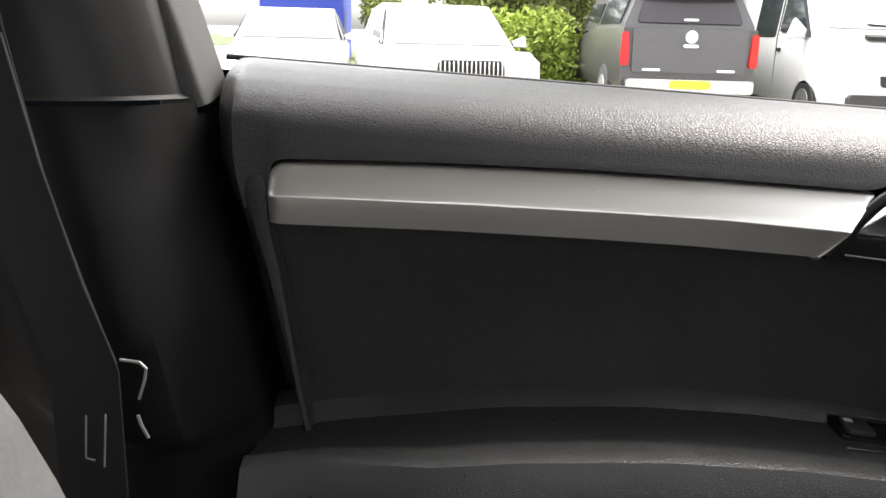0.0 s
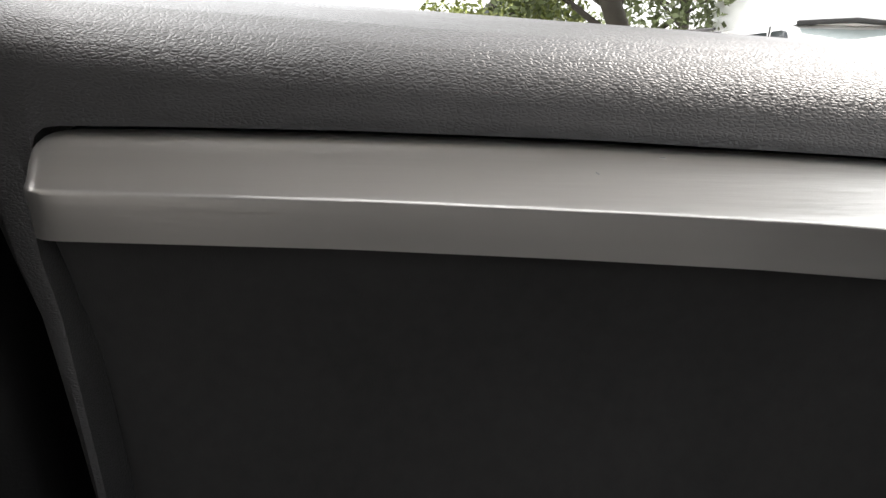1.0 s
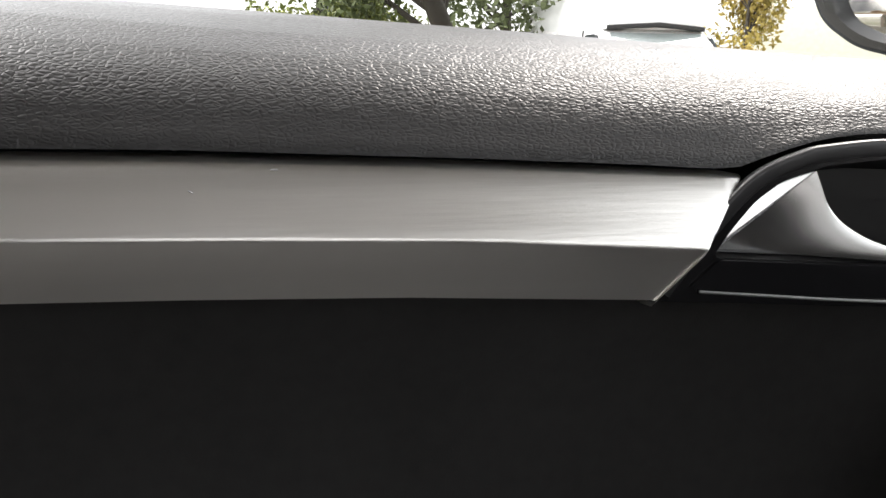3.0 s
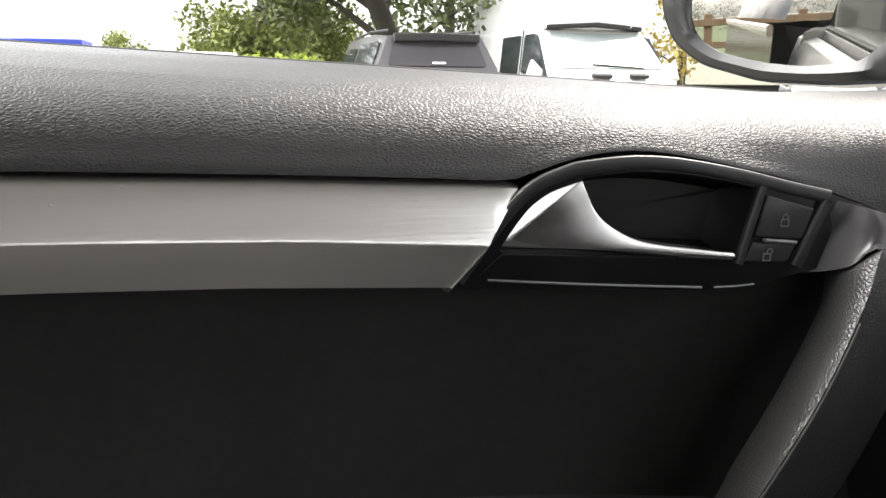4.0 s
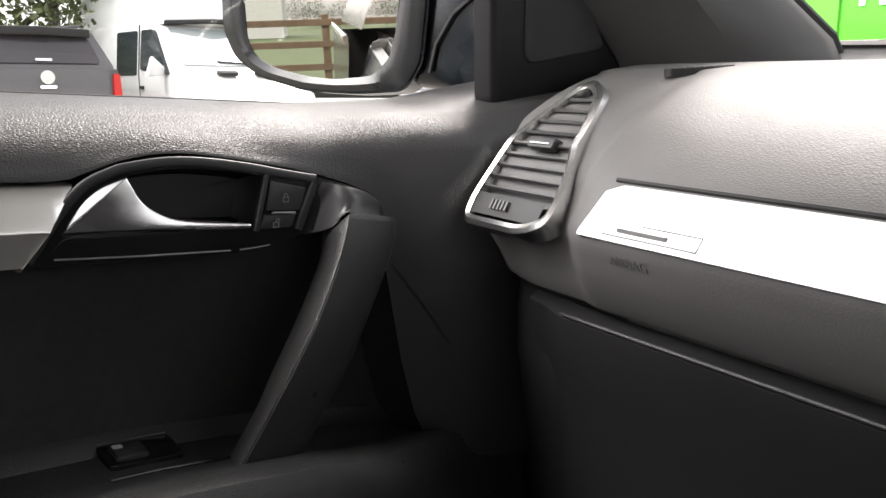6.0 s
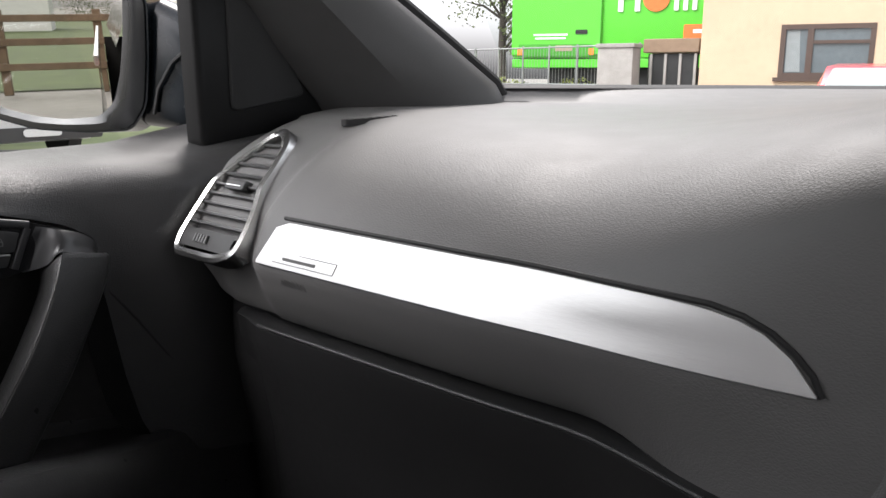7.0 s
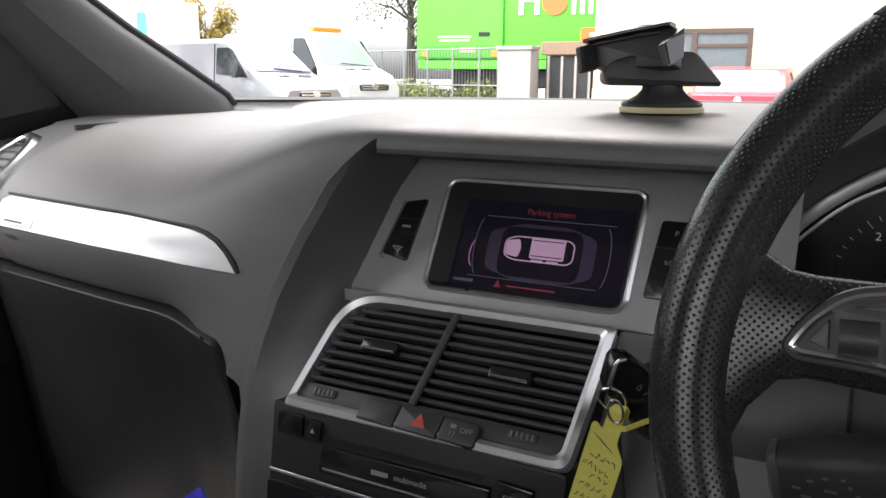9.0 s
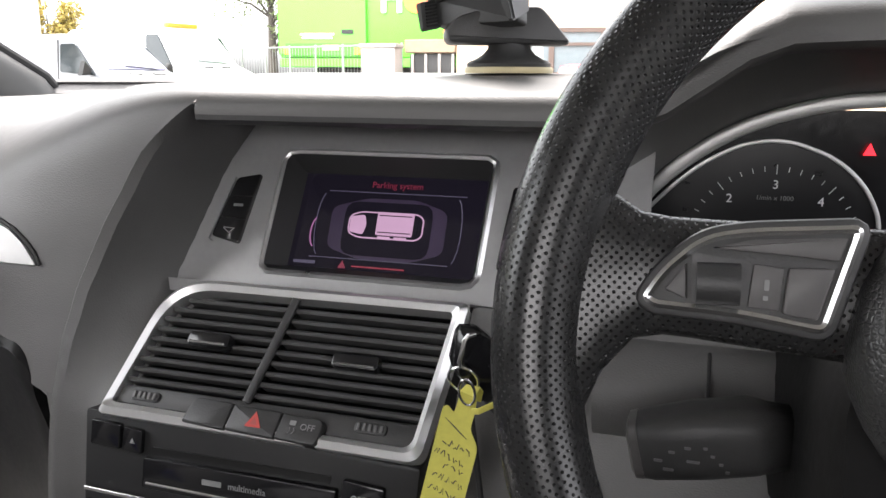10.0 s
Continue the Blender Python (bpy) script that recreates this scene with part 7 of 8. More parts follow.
        for v in (-1.6, 1.5):
            wheel(c, m, s * 0.94, v, 0.38, 0.26)
    part("tailgate_badge", sweep([m @ Vector((0, -2.60, 1.17)), m @ Vector((0, -2.66, 1.17))], circle(0.085, 18), (0, 0, 1)), CHROME, c)
    part("window_badge", quad(m, [(0.1, -2.56, 1.37), (-0.1, -2.56, 1.37), (-0.1, -2.55, 1.40), (0.1, -2.55, 1.40)], 0.02), CHROME, c)
    part("rear_bumper", quad(m, [(0.85, -2.72, 0.45), (-0.85, -2.72, 0.45), (-0.85, -2.72, 0.62), (0.85, -2.72, 0.62)], 0.12), CHROME, c)
    part("rear_plate", quad(m, [(0.27, -2.80, 0.50), (-0.27, -2.80, 0.50), (-0.27, -2.80, 0.61), (0.27, -2.80, 0.61)], 0.02), PLATE_Y, c)
    return c


def van(name, m, paint, label, w=0.96, L=4.9, roof=2.0, nose=0.95, high=0.0, bar=False, ws=GLASSCAR, scuttle=1.22, front=0.0):
    """A panel van; its front points along +v."""
    c = thing(name, label, "van", "parked vans", at=tuple(m.translation))
    h = L / 2
    r = roof
    sec = [(-h, [(0.9 * w, 0.35), (0.97 * w, 0.6), (0.97 * w, 1.2), (0.90 * w, r - 0.12), (0.80 * w, r - 0.03)]), (-h + 0.1, [(0.93 * w, 0.3), (w, 0.6), (w, 1.2), (0.93 * w, r - 0.1), (0.82 * w, r)]), (h - 2.0, [(0.93 * w, 0.3), (w, 0.6), (w, 1.2), (0.92 * w, r - 0.1), (0.80 * w, r)]),
           (h - 1.65, [(0.93 * w, 0.3), (w, 0.6), (w, 1.2), (0.88 * w, r - 0.14), (0.74 * w, r - 0.05)]), (h - 0.85, [(0.93 * w, 0.3), (w, 0.6), (w, 1.0), (0.94 * w, scuttle - 0.10), (0.86 * w, scuttle - 0.02)]), (h - 0.28, [(0.90 * w, 0.3), (0.97 * w, 0.55), (0.95 * w, 0.85), (0.88 * w, nose + front), (0.76 * w, nose + 0.05 + front)]),
           (h, [(0.74 * w, 0.35), (0.86 * w, 0.5), (0.84 * w, 0.68 + front), (0.76 * w, 0.78 + front), (0.66 * w, 0.82 + front)])]
    part("body", body_loft(sec, m), paint, c)
    if high:
        sec = [(-h + 0.1, [(0.88 * w, r - 0.1), (0.84 * w, r + high * 0.5), (0.70 * w, r + high)]), (h - 2.3, [(0.88 * w, r - 0.1), (0.84 * w, r + high * 0.55), (0.70 * w, r + high)]), (h - 1.72, [(0.85 * w, r - 0.1), (0.78 * w, r + high * 0.4), (0.62 * w, r + high * 0.75)]), (h - 1.5, [(0.80 * w, r - 0.12), (0.74 * w, r), (0.6 * w, r + 0.08)])]
        part("high_top", body_loft(sec, m), paint, c)
        part("visor", sweep([m @ Vector((-0.78 * w, h - 1.56, r - 0.10)), m @ Vector((0, h - 1.46, r - 0.05)), m @ Vector((0.78 * w, h - 1.56, r - 0.10))], rrect(0.07, 0.16, 0.02), tuple(m.to_3x3() @ Vector((0, 0, 1)))), RUBBER, c)
    part("windscreen", quad(m, [(-0.82 * w, h - 0.88, scuttle), (0.82 * w, h - 0.88, scuttle), (0.72 * w, h - 1.60, r - 0.13), (-0.72 * w, h - 1.60, r - 0.13)], 0.05), ws, c)
    for s in (-1, 1):
        part("cab_window", quad(m, [(s * 0.985 * w, h - 1.95, scuttle - 0.05), (s * 0.99 * w, h - 0.98, scuttle - 0.12), (s * 0.90 * w, h - 1.55, r - 0.2), (s * 0.92 * w, h - 1.95, r - 0.2)], 0.05), GLASSDARK, c)
        if high:
            part("side_window", quad(m, [(s * 0.985 * w, h - 2.9, 1.2), (s * 0.985 * w, h - 2.1, 1.2), (s * 0.92 * w, h - 2.1, r - 0.2), (s * 0.92 * w, h - 2.9, r - 0.2)], 0.05), GLASSDARK, c)
        part("headlamp", quad(m, [(s * 0.56 * w, h - 0.05, 0.76 + front), (s * 0.86 * w, h - 0.16, 0.74 + front), (s * 0.90 * w, h - 0.30, 0.93 + front), (s * 0.66 * w, h - 0.20, 0.95 + front)], 0.05), LAMPCLEAR, c)
        part("door_mirror", sweep([m @ Vector((s * 0.97 * w, h - 1.12, 1.24)), m @ Vector((s * 1.2 * w, h - 1.12, 1.32))], [rrect(0.08, 0.08, 0.02), rrect(0.30, 0.12, 0.04)], (0, 0, 1)), paint if high else RUBBER, c)
        part("door_handle", quad(m, [(s * 1.0 * w, h - 2.0, 1.0), (s * 1.0 * w, h - 1.85, 1.0), (s * 1.0 * w, h - 1.85, 1.05), (s * 1.0 * w, h - 2.0, 1.05)], 0.04), RUBBER, c)
        part("door_seam", sweep([m @ Vector((s * 1.002 * w, h - 2.02, 0.45)), m @ Vector((s * 1.002 * w, h - 2.02, 1.2)), m @ Vector((s * 0.935 * w, h - 2.02, r - 0.12))], circle(0.012, 6), (0, 0, 1)), RUBBER, c)
        for v in (-h + 0.9, h - 0.95):
            wheel(c, m, s * w * 1.0, v, 0.33)
    part("front_grille", quad(m, [(-0.46 * w, h + 0.01, 0.62 + front), (0.46 * w, h + 0.01, 0.62 + front), (0.50 * w, h - 0.05, 0.82 + front), (-0.50 * w, h - 0.05, 0.82 + front)], 0.06), RUBBER, c)
    for k in range(3):
        part("grille_bar", box((-0.42 * w, -0.02, -0.01), (0.42 * w, 0.02, 0.01), 0.005, 1, None, m @ Matrix.Translation((0, h + 0.03 - k * 0.015, 0.66 + front + k * 0.06))), CHROME, c)
    part("front_badge", sweep([m @ Vector((0, h + 0.02, 0.72 + front)), m @ Vector((0, h + 0.06, 0.72 + front))], circle(0.09, 16), (0, 0, 1)), CHROME, c)
    part("front_bumper", quad(m, [(-0.86 * w, h + 0.03, 0.34), (0.86 * w, h + 0.03, 0.34), (0.86 * w, h + 0.02, 0.52), (-0.86 * w, h + 0.02, 0.52)], 0.12), PLASTIC, c)
    part("front_plate", quad(m, [(-0.26, h + 0.11, 0.40), (0.26, h + 0.11, 0.40), (0.26, h + 0.11, 0.50), (-0.26, h + 0.11, 0.50)], 0.02), PAINT_WHITE, c)
    part("wiper", sweep([m @ Vector((-0.5 * w, h - 0.86, scuttle + 0.02)), m @ Vector((0.3 * w, h - 0.90, scuttle + 0.07))], circle(0.012, 6), (0, 0, 1)), RUBBER, c)
    for s in (-1, 1):
        part("bonnet_vent", quad(m, [(s * 0.3 - 0.16, h - 0.55, scuttle - 0.115), (s * 0.3 + 0.16, h - 0.55, scuttle - 0.115), (s * 0.3 + 0.16, h - 0.66, scuttle - 0.08), (s * 0.3 - 0.16, h - 0.66, scuttle - 0.08)], 0.05), RUBBER, c)
    if bar:
        part("beacon_bar", box((-0.5, -0.08, 0), (0.5, 0.08, 0.12), 0.03, 2, None, m @ Matrix.Translation((0, h - 1.85, r))), AMBER, c, "amber roof beacon")
    return c


# cars seen through the side window
pickup(Matrix.Translation((-13.75, 2.77, 0.0)) @ Matrix.Rotation(radians(90), 4, 'Z'))
van("camper_van", Matrix.Translation((-12.95, 5.50, 0.0)) @ Matrix.Rotation(radians(-90), 4, 'Z'), PAINT_WHITE, "white high-roof camper van with a dark visor", w=1.03, L=5.0, roof=2.06, high=0.60, scuttle=1.33)
estate("white_car", Matrix.Translation((-11.15, -0.62, 0.0)) @ Matrix.Rotation(radians(-79), 4, 'Z'), PAINT_WHITE, "white hatchback with an upright slatted grille", w=0.90, L=4.3, roof=1.50, front=0.2)
estate("grey_car", Matrix.Translation((-13.4, -2.9, 0.0)) @ Matrix.Rotation(radians(-84), 4, 'Z'), PAINT_WHITE, "white estate car parked behind the others", w=0.88, L=4.4, roof=1.45)
# vehicles seen through the windscreen
van("silver_van", Matrix.Translation((-12.0, 13.37, 0.0)) @ Matrix.Rotation(radians(-99), 4, 'Z'), PAINT_SILVER, "silver panel van parked facing the yard", w=0.94, L=4.7, roof=1.985, scuttle=1.30, front=0.12, ws=mat("bluish_windscreen_glass", (0.30, 0.30, 0.42), 0.08, vary=0.08, scale=1.5))
van("white_van", Matrix.Translation((-13.6, 18.1, 0.0)) @ Matrix.Rotation(radians(-103), 4, 'Z'), PAINT_WHITE, "white panel van with an amber beacon", w=1.12, L=5.2, roof=2.40, scuttle=1.49, front=0.24, nose=1.0, bar=True)
estate("red_car", Matrix.Translation((-1.4, 14.6, 0.0)), PAINT_RED, "bright red hatchback parked tail-on by the building", w=0.86, L=3.9, roof=1.42, grille=False)
estate("pale_car", Matrix.Translation((-13.6, 11.6, 0.0)) @ Matrix.Rotation(radians(-128), 4, 'Z'), PAINT_SILVER, "pale grey hatchback parked beside the silver van", w=0.86, L=4.0, roof=1.30)

# lorry box body behind the vans
lb = thing("lorry", "white box lorry with a blue mark on its side", "lorry", at=(-26, 21, 0))
m = Matrix.Translation((-22.0, 19.7, 0)) @ Matrix.Rotation(radians(47), 4, 'Z')
part("box_body", box((-4.8, -1.2, 1.1), (2.0, 1.2, 3.6), 0.04, 2, None, m), mat("cream_box_panel", (0.52, 0.49, 0.41), 0.6), lb, "cream box body")
part("chassis", box((-6.6, -0.9, 0.5), (2.0, 0.9, 1.08), 0.03, 2, None, m), RUBBER, lb)
part("cab", box((-6.6, -1.1, 0.6), (-4.9, 1.1, 2.7), 0.15, 3, None, m), PAINT_WHITE, lb)
for x_ in (-5.7, 0.8):
    for y_ in (-1.0, 1.0):
        wheel(lb, m @ Matrix.Translation((x_, y_, 0)) @ Matrix.Rotation(radians(90), 4, "Z"), 0.12, 0, 0.5, 0.25)
part("logo_disc", plate(circle(0.28, 20), lambda u, v, n: m @ Vector((0.03 + u, -1.21 - n, 2.35 + v)), 0.01, 0.01), mat("light_blue_print", (0.15, 0.5, 0.8), 0.5), lb)
part("logo_bar", plate(rrect(0.28, 0.7, 0.1), lambda u, v, n: m @ Vector((0.18 + u, -1.21 - n, 2.9 + v)), 0.01, 0.01), MATS["light_blue_print"], lb)

# green trailer
tr = thing("green_trailer", "bright green box trailer with a white and orange sign", "trailer", at=(-11, 24, 0))
m = Matrix.Translation((-11.65, 20.95, 0)) @ Matrix.Rotation(radians(12), 4, 'Z')
part("box_body", box((0, 0, 1.72), (10.0, 2.6, 5.2), 0.05, 2, None, m), PAINT_GREEN, tr, "bright green box body")
part("rear_panel", box((-0.02, -0.06, 1.80), (2.62, 0.0, 5.15), 0.03, 1, None, m), PAINT_GREEN, tr)
part("lower_rail", box((0.0, -0.02, 1.45), (10, 2.5, 1.70), 0.02, 1, None, m), PAINT_GREEN, tr)
part("chassis", box((1.0, 0.3, 0.9), (9, 2.2, 1.45), 0.05, 1, None, m), RUBBER, tr)
for x in (6.4, 7.6):
    for y in (0.2, 2.4):
        wheel(tr, m @ Matrix.Translation((x, y, 0)) @ Matrix.Rotation(radians(90), 4, 'Z'), 0.15 if y < 1 else -0.15, 0, 0.5, 0.3)
fs_ = lambda u, v, n=0.0: m @ Vector((u, -0.03 - n, v))
part("sign_disc", plate(circle(0.36, 28), lambda u, v, n: fs_(u + 4.08, v + 3.32, n), 0.02, 0.02), ORANGE, tr, "orange disc in the sign")
for x, w in ((3.12, 0.14), (3.58, 0.14), (4.62, 0.12), (4.86, 0.12), (5.10, 0.12), (5.40, 0.14)):
    part("sign_bar", plate(rrect(w, 0.85, 0.02), lambda u, v, n, x=x: fs_(u + x, v + 3.40, n), 0.02, 0.02), WHITESIGN, tr)
part("sign_bar", plate(rrect(0.45, 0.14, 0.02), lambda u, v, n: fs_(u + 3.35, v + 3.40, n), 0.02, 0.02), WHITESIGN, tr)
for dv in (-0.34, 0.0, 0.34):
    part("sign_bar", plate(rrect(0.4, 0.14, 0.02), lambda u, v, n: fs_(u + 5.55, v + 3.40 + dv, n), 0.02, 0.02), WHITESIGN, tr)
part("orange_panel", plate(rrect(0.9, 0.36, 0.03), lambda u, v, n: fs_(u + 5.3, v + 2.42, n), 0.02, 0.02), ORANGE, tr)
part("panel_text_bar", plate(rrect(0.6, 0.1, 0.02), lambda u, v, n: fs_(u + 5.4, v + 2.42, n), 0.02, 0.025), WHITESIGN, tr)
part("rear_text_bar", plate(rrect(1.0, 0.05, 0.01), lambda u, v, n: fs_(u + 1.15, v + 2.38, n), 0.02, 0.05), WHITESIGN, tr)
part("rear_text_bar", plate(rrect(0.9, 0.05, 0.01), lambda u, v, n: fs_(u + 1.15, v + 2.28, n), 0.02, 0.05), WHITESIGN, tr)
part("rear_plate", plate(rrect(0.5, 0.16, 0.02), lambda u, v, n: fs_(u + 1.55, v + 2.0, n), 0.02, 0.06), mat("grimy_plate", (0.35, 0.28, 0.2), 0.6), tr)
part("rear_handle", plate(rrect(0.34, 0.12, 0.02), lambda u, v, n: fs_(u + 2.05, v + 2.45, n), 0.02, 0.06), RUBBER, tr)
part("rear_light_panel", plate(rrect(2.2, 0.34, 0.03), lambda u, v, n: fs_(u + 1.3, v + 1.95, n), 0.02, 0.045), mat("dark_green_panel", (0.05, 0.30, 0.02), 0.5), tr)
for x in (0.25, 2.35):
    part("rear_lamp", plate(rrect(0.16, 0.18, 0.02), lambda u, v, n, x=x: fs_(u + x, v + 1.9, n), 0.02, 0.07), AMBER, tr)
part("rear_door_line", sweep([fs_(2.6, 1.75, 0.07), fs_(2.6, 5.1, 0.07)], circle(0.02, 6), (1, 0, 0)), MATS["dark_green_panel"], tr)

# cream building
bd = thing("cream_building", "cream rendered building with a brown-framed window", "building", at=(0, 21, 0))
bf = lambda u, v, n=0.0: Vector((-5.27 + u * 0.993, 17.85 + u * 0.118 - n, v))
wx0, wx1, wz0, wz1 = 1.63, 3.42, 1.195, 2.288
bm = None
for a, b, c, d in ((0, wx0, 0, 6), (wx1, 14, 0, 6), (wx0, wx1, 0, wz0), (wx0, wx1, wz1, 6)):
    bm = plate([(a, c), (b, c), (b, d), (a, d)], bf, 0.3, 0.0, 0, bm)
part("wall", bm, RENDERWALL, bd, "", False)
part("side_wall", grid([[bf(0, v, -n) for n in (0.3, 8)] for v in (0, 6)]), RENDERWALL, bd, "", False)
part("roof", plate([(-0.3, 6.0), (14.3, 6.0), (14.3, 6.25), (-0.3, 6.25)], bf, 8, 0.3), SLATE, bd, "", False)
wd = part("window", ring([(wx0, wz0), (wx1, wz0), (wx1, wz1), (wx0, wz1)], [(wx0 + 0.1, wz0 + 0.1), (wx1 - 0.1, wz0 + 0.1), (wx1 - 0.1, wz1 - 0.1), (wx0 + 0.1, wz1 - 0.1)], bf, 0.1, 0.02), BROWNFRAME, bd, "brown-framed window", False)
part("mullion", plate([(wx0 + 0.52, wz0 + 0.1), (wx0 + 0.64, wz0 + 0.1), (wx0 + 0.64, wz1 - 0.1), (wx0 + 0.52, wz1 - 0.1)], bf, 0.06, 0.02), BROWNFRAME, wd, "", False)
part("transom", plate([(wx0 + 0.64, wz1 - 0.40), (wx1 - 0.1, wz1 - 0.40), (wx1 - 0.1, wz1 - 0.33), (wx0 + 0.64, wz1 - 0.33)], bf, 0.05, 0.015), BROWNFRAME, wd, "", False)
part("sill", plate([(wx0 - 0.08, wz0 - 0.08), (wx1 + 0.08, wz0 - 0.08), (wx1 + 0.08, wz0), (wx0 - 0.08, wz0)], bf, 0.1, 0.08), BROWNFRAME, wd, "", False)
part("pane", plate([(wx0 + 0.1, wz0 + 0.1), (wx1 - 0.1, wz0 + 0.1), (wx1 - 0.1, wz1 - 0.1), (wx0 + 0.1, wz1 - 0.1)], bf, 0.02, -0.04), mat("far_window_glass", (0.10, 0.12, 0.13), 0.1), wd, "", False)
part("curtain", plate([(wx0 + 0.12, wz0 + 0.12), (wx0 + 0.42, wz0 + 0.12), (wx0 + 0.36, wz1 - 0.12), (wx0 + 0.12, wz1 - 0.12)], bf, 0.01, -0.035), mat("pale_curtain", (0.22, 0.24, 0.24), 0.8), wd, "", False)

# wall, bins and fence beside the building
pw = thing("concrete_gate_pier", "weathered concrete gate pier", "gate pier", at=(-6.9, 17, 0))
part("pier", box((-0.42, -0.25, 0), (0.42, 0.25, 1.84), 0.03, 2, None, Matrix.Translation((-6.95, 17.3, 0))), CONCRETE, pw)
part("cap", box((-0.46, -0.29, 1.84), (0.46, 0.29, 1.93), 0.02, 2, None, Matrix.Translation((-6.95, 17.3, 0))), CONCRETE, pw)
lw = thing("low_shed", "dark timber bin store with a brown roof", "shed", at=(-6, 18.2, 0))
part("front", box((-6.5, 18.0, 0.0), (-5.36, 18.1, 1.72), 0.01, 1), mat("black_stained_timber", (0.02, 0.02, 0.02), 0.8, vary=0.3, scale=5), lw)
part("roof", box((-6.6, 17.9, 1.74), (-5.32, 20, 2.05), 0.02, 1), mat("brown_felt_roof", (0.22, 0.15, 0.10), 0.9), lw)
for k in range(4):
    part("post", box((-6.45 + k * 0.34, 17.95, 0), (-6.39 + k * 0.34, 18.0, 1.72), 0.005, 1), CONCRETE, lw)
fe = thing("mesh_fence", "galvanised wire mesh fence panels across the yard", "fence", at=(-11, 20.5, 0))
for k in range(9):
    x = -14.2 + k * 0.92
    part("post", cyl((x, 20.5 - (x + 14) * 0.30, 0), (x, 20.5 - (x + 14) * 0.30, 2.0), 0.03, 8), STEEL, fe)
for z in (0.2, 1.0, 1.95):
    part("rail", cyl((-14.2, 20.56, z), (-6.84, 18.35, z), 0.02, 8), STEEL, fe)
for k in range(70):
    x = -14.2 + k * 0.105
    part("wire", cyl((x, 20.5 - (x + 14) * 0.30, 0.2), (x, 20.5 - (x + 14) * 0.30, 1.95), 0.006, 4), STEEL, fe)
single("pallet_stack", box((-9.6, 19.9, 0), (-7.6, 20.9, 0.55), 0.02, 1), WOOD, "stack of grey timber beside the fence", "timber")


# ---- plants ----
def leaves(bm, c, rad, n, size, rng):
    for _ in range(n):
        d = Vector((rng.gauss(0, 1), rng.gauss(0, 1), rng.gauss(0, 1))).normalized() * (rng.random() ** 0.4)
        p = Vector(c) + Vector((d.x * rad[0], d.y * rad[1], d.z * rad[2]))
        s = size * (0.5 + rng.random())
        a = Vector((rng.gauss(0, 1), rng.gauss(0, 1), rng.gauss(0, 1))).normalized()
        b = a.orthogonal().normalized()
        b = (b * math.cos(rng.random() * 6.28) + a.cross(b) * math.sin(rng.random() * 6.28)).normalized()
        v = [bm.verts.new(p - a * s), bm.verts.new(p + b * s * 0.45), bm.verts.new(p + a * s), bm.verts.new(p - b * s * 0.45)]
        bm.faces.new(v)


def tree(x, y, h, spread, label, leaf=None, seed=1, n=2600, size=0.14, trunk=0.22, low=0.35, lean=(0, 0)):
    rng = random.Random(seed)
    t = thing("tree", label, "tree", "trees", at=(x, y, 0))
    top = Vector((x + lean[0], y + lean[1], h * 0.75))
    bm = sweep([(x, y, -0.1), (x + lean[0] * 0.3, y + lean[1] * 0.3, h * 0.25), (x + lean[0] * 0.7, y + lean[1] * 0.7, h * 0.5), tuple(top)], [circle(trunk, 10), circle(trunk * 0.75, 10), circle(trunk * 0.5, 10), circle(trunk * 0.2, 10)], (1, 0, 0))
    ends = []
    for k in range(16):
        a, f = rng.random() * 6.28, low + rng.random() * (0.95 - low)
        s = Vector((x + lean[0] * f, y + lean[1] * f, h * 0.75 * f))
        r = spread * (0.5 + 0.5 * rng.random())
        e = s + Vector((math.cos(a) * r, math.sin(a) * r, h * (0.05 + 0.25 * rng.random())))
        mid = s.lerp(e, 0.5) + Vector((0, 0, 0.2 * rng.random()))
        bm = sweep([s, mid, e], [circle(trunk * 0.35 * (1 - f * 0.6), 6), circle(trunk * 0.2, 6), circle(trunk * 0.05, 6)], (0.3, 0.2, 1), True, bm)
        ends += [e, mid.lerp(e, 0.5)]
    part("trunk", bm, BARK, t)
    bm = bmesh.new()
    for e in ends:
        leaves(bm, e, (spread * 0.42, spread * 0.42, h * 0.13), n * 5 // (2 * len(ends)), size * 0.58, rng)
    part("crown", bm, leaf or LEAF, t, "", False)
    return t


tree(-17.5, 4.2, 8.5, 2.8, "tall tree with a leaning trunk and thin spring leaves", LEAF_D, 3, 7000, 0.16, 0.3, 0.25, (1.2, -2.6))
tree(-19.5, 1.0, 5.5, 1.5, "drooping yellow-green willow beside the cars", LEAF, 5, 5000, 0.13, 0.16, 0.12)
tree(-20.5, 2.2, 5.0, 1.3, "drooping yellow-green willow beside the cars", LEAF, 8, 4000, 0.13, 0.14, 0.1)
tree(-26.0, 7.5, 8.5, 2.6, "tall dark-leaved tree behind the camper van", LEAF_D, 6, 4000, 0.2, 0.25, 0.3)
tree(-30.0, -2.9, 2.9, 0.8, "small round green tree against the sky", LEAF, 9, 1400, 0.12, 0.08, 0.4)
tree(-16.0, 9.7, 4.8, 0.9, "thin yellow-leaved tree beside the camper van", mat("yellow_leaves", (0.32, 0.24, 0.05), 0.7, vary=0.3, scale=2), 12, 1600, 0.11, 0.08, 0.35)
tree(-17.0, 30.0, 8.0, 2.2, "bare-branched tree with few leaves behind the vans", LEAF_D, 15, 1500, 0.14, 0.25, 0.35)
tree(-23.5, 24.6, 4.6, 1.0, "yellow-green young tree beside the lorry", MATS["yellow_leaves"], 18, 2200, 0.14, 0.1, 0.3)


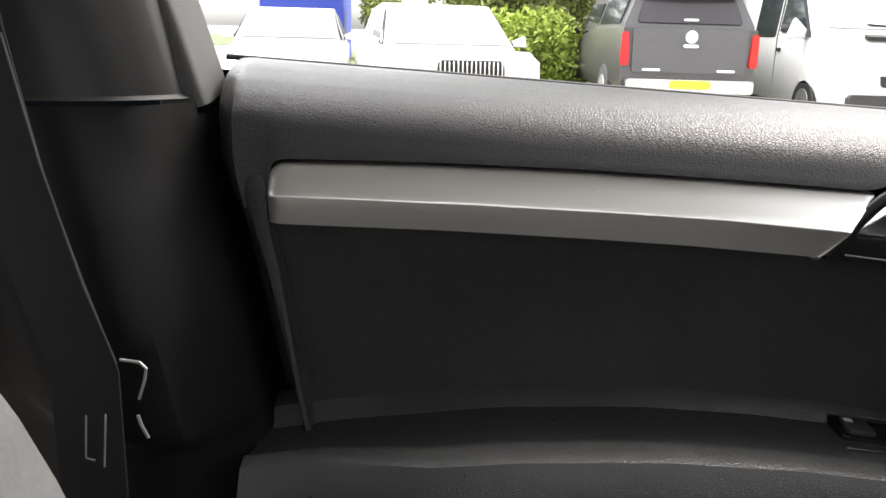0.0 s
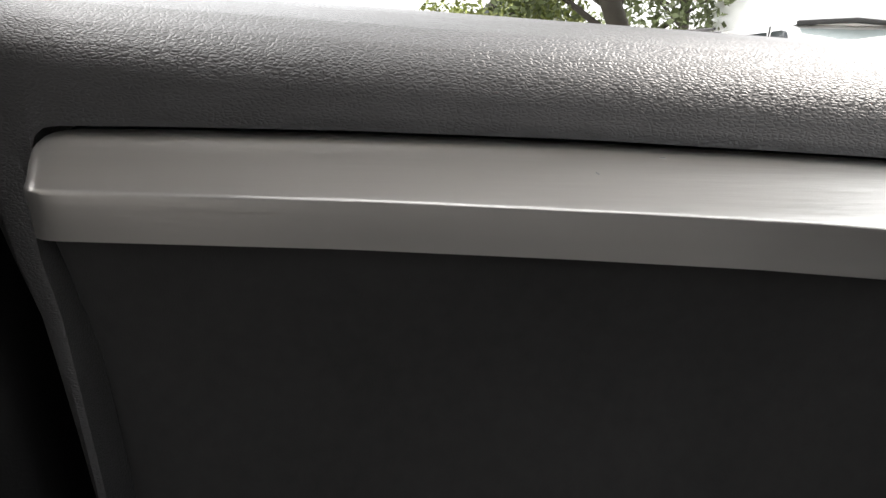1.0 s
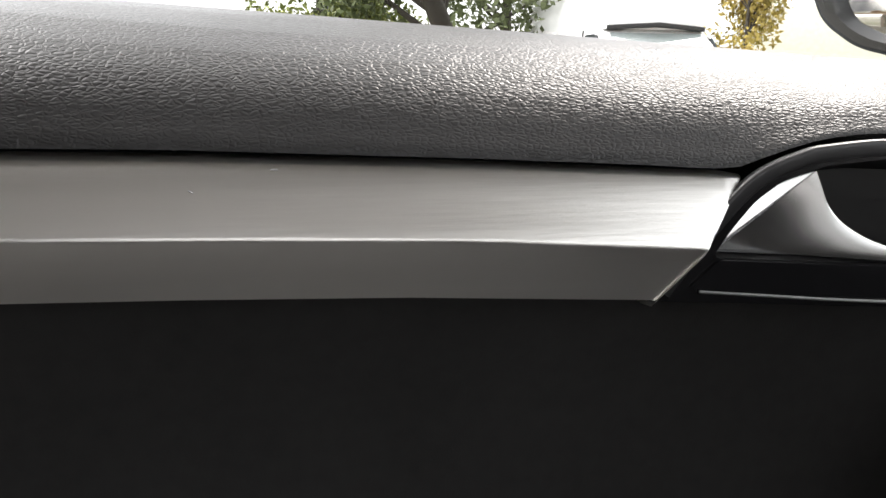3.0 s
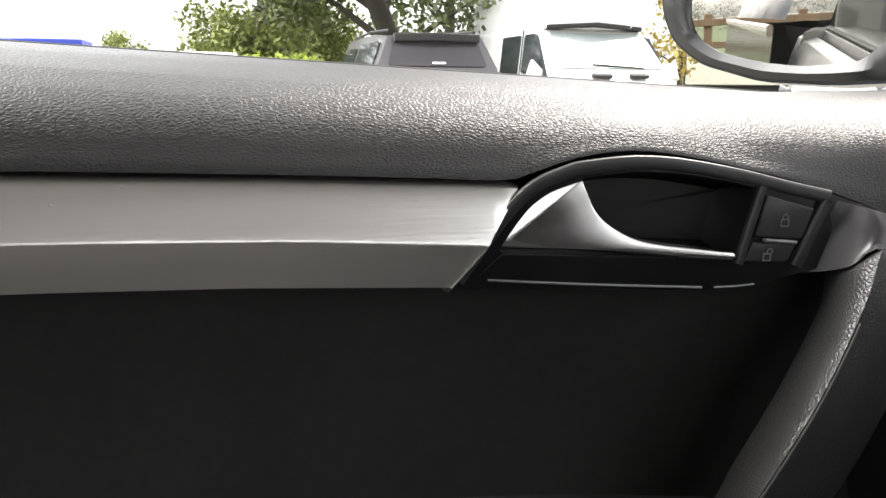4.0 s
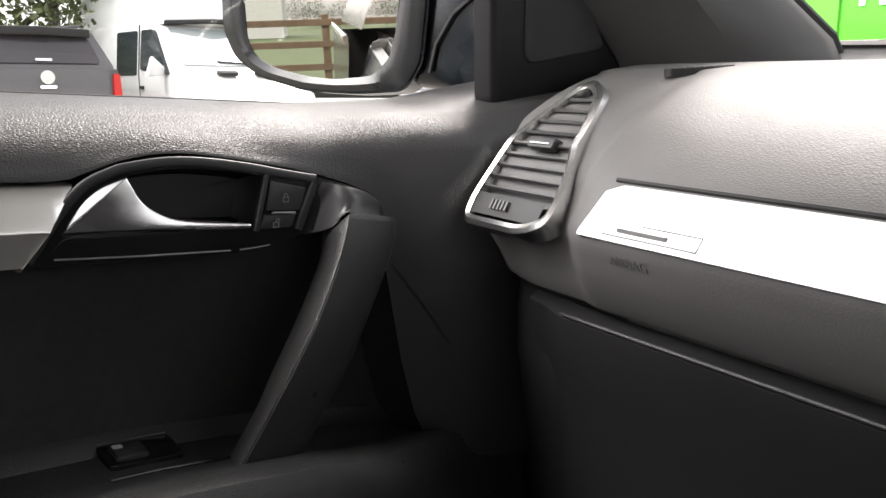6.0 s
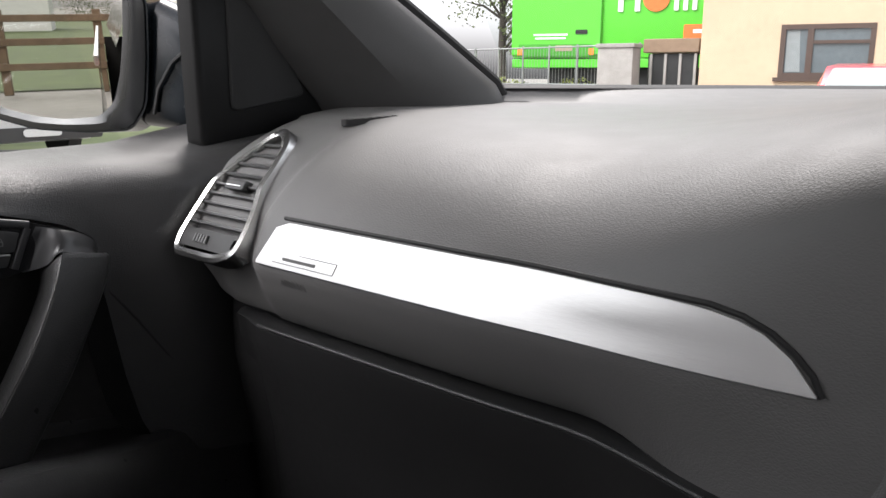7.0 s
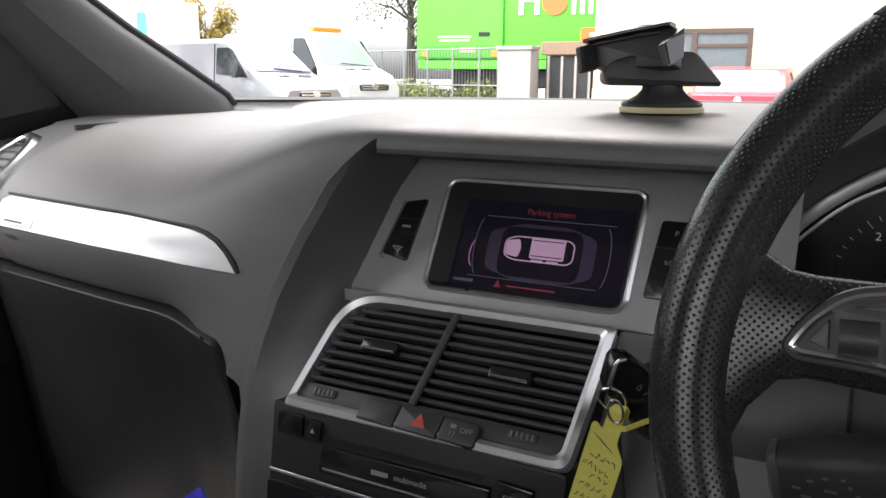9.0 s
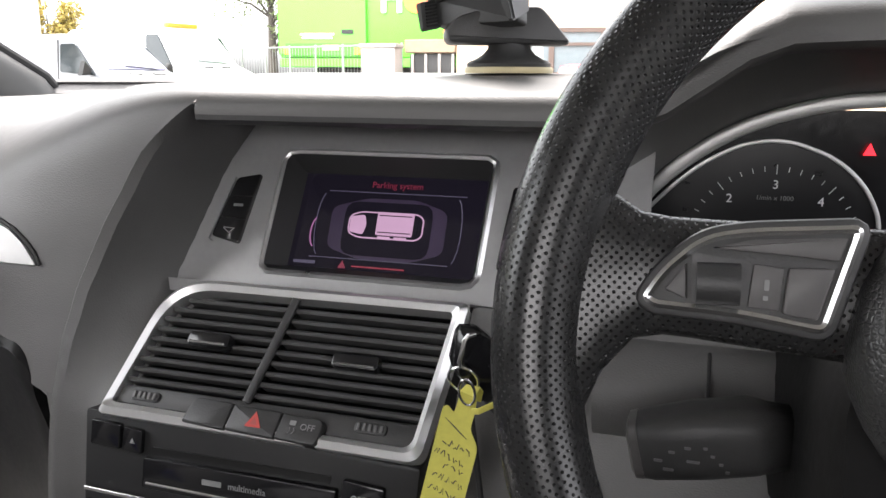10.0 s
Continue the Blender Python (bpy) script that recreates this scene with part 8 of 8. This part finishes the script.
def hedge(a, b, h, w, label, material, seed, n):
    rng = random.Random(seed)
    bm = bmesh.new()
    a, b = Vector((*a, 0)), Vector((*b, 0))
    for k in range(24):
        c = a.lerp(b, rng.random()) + Vector((rng.gauss(0, w * 0.3), rng.gauss(0, w * 0.3), h * (0.25 + 0.45 * rng.random())))
        leaves(bm, c, (w * 0.8, w * 0.8, h * 0.4), n * 3 // 24, 0.055, rng)
    ob = part("hedge", bm, material, None, "", False)
    tagged(ob, label, "hedge", kind="stuff")


hedge((-14.5, 0.3), (-15.0, 1.9), 1.5, 0.6, "tall bright green grass and weeds", mat("bright_weeds", (0.30, 0.38, 0.06), 0.7, vary=0.35, scale=2), 21, 7000)
hedge((-16.5, -1.0), (-17, 6), 1.3, 0.8, "rough green undergrowth behind the parked cars", LEAF, 22, 9000)
hedge((-20, -70), (12, -66), 3.4, 1.8, "dark field hedge in the distance", LEAF_D, 23, 9000)
hedge((-14, 22.5), (-9, 22), 1.2, 0.8, "low green weeds behind the fence", LEAF, 24, 5000)

# distant house, container, brick wall
hs = thing("far_house", "distant white house with a grey slate gable roof", "house", at=(-34, 2, 0))
part("wall", box((-40, 0.4, 0), (-33, 5.4, 2.3), 0.02, 1), mat("white_house_render", (0.7, 0.7, 0.68), 0.9), hs, "", False)
part("roof", capped([[(x, 0.0, 2.2), (x, 2.9, 5.0), (x, 5.8, 2.2)] for x in (-40.3, -32.8)]), SLATE, hs, "", False)
single("shipping_container", box((-32.0, -7.0, 0), (-29.5, -4.0, 2.45), 0.04, 1), BLUE, "blue steel shipping container", "container")
single("brick_wall", box((-30.5, -10.6, 0), (-30.0, -9.4, 2.6), 0.01, 1), BRICKWALL, "red brick gable in the distance", "wall", smooth=False)
fh = thing("farm_cottage", "pale cottage beyond the field", "house", at=(-5, -45, 0))
part("wall", box((-8.5, -48, 0), (-3.2, -44, 2.8), 0.02, 1), MATS["white_house_render"], fh, "", False)
part("roof", capped([[(x, -48.3, 2.7), (x, -46, 4.8), (x, -43.7, 2.7)] for x in (-8.8, -2.9)]), SLATE, fh, "", False)
# wooden rail fence behind
wf_ = thing("rail_fence", "weathered wooden post and rail fence", "fence", at=(-4, -12.2, 0))
for k in range(16):
    x = -14 + k * 1.3
    part("post", box((x - 0.06, -12.26, 0), (x + 0.06, -12.14, 1.2), 0.01, 1), WOOD, wf_)
for z in (0.4, 0.75, 1.08):
    part("rail", box((-15, -12.14, z - 0.05), (6.2, -12.10, z + 0.05), 0.008, 1), WOOD, wf_)
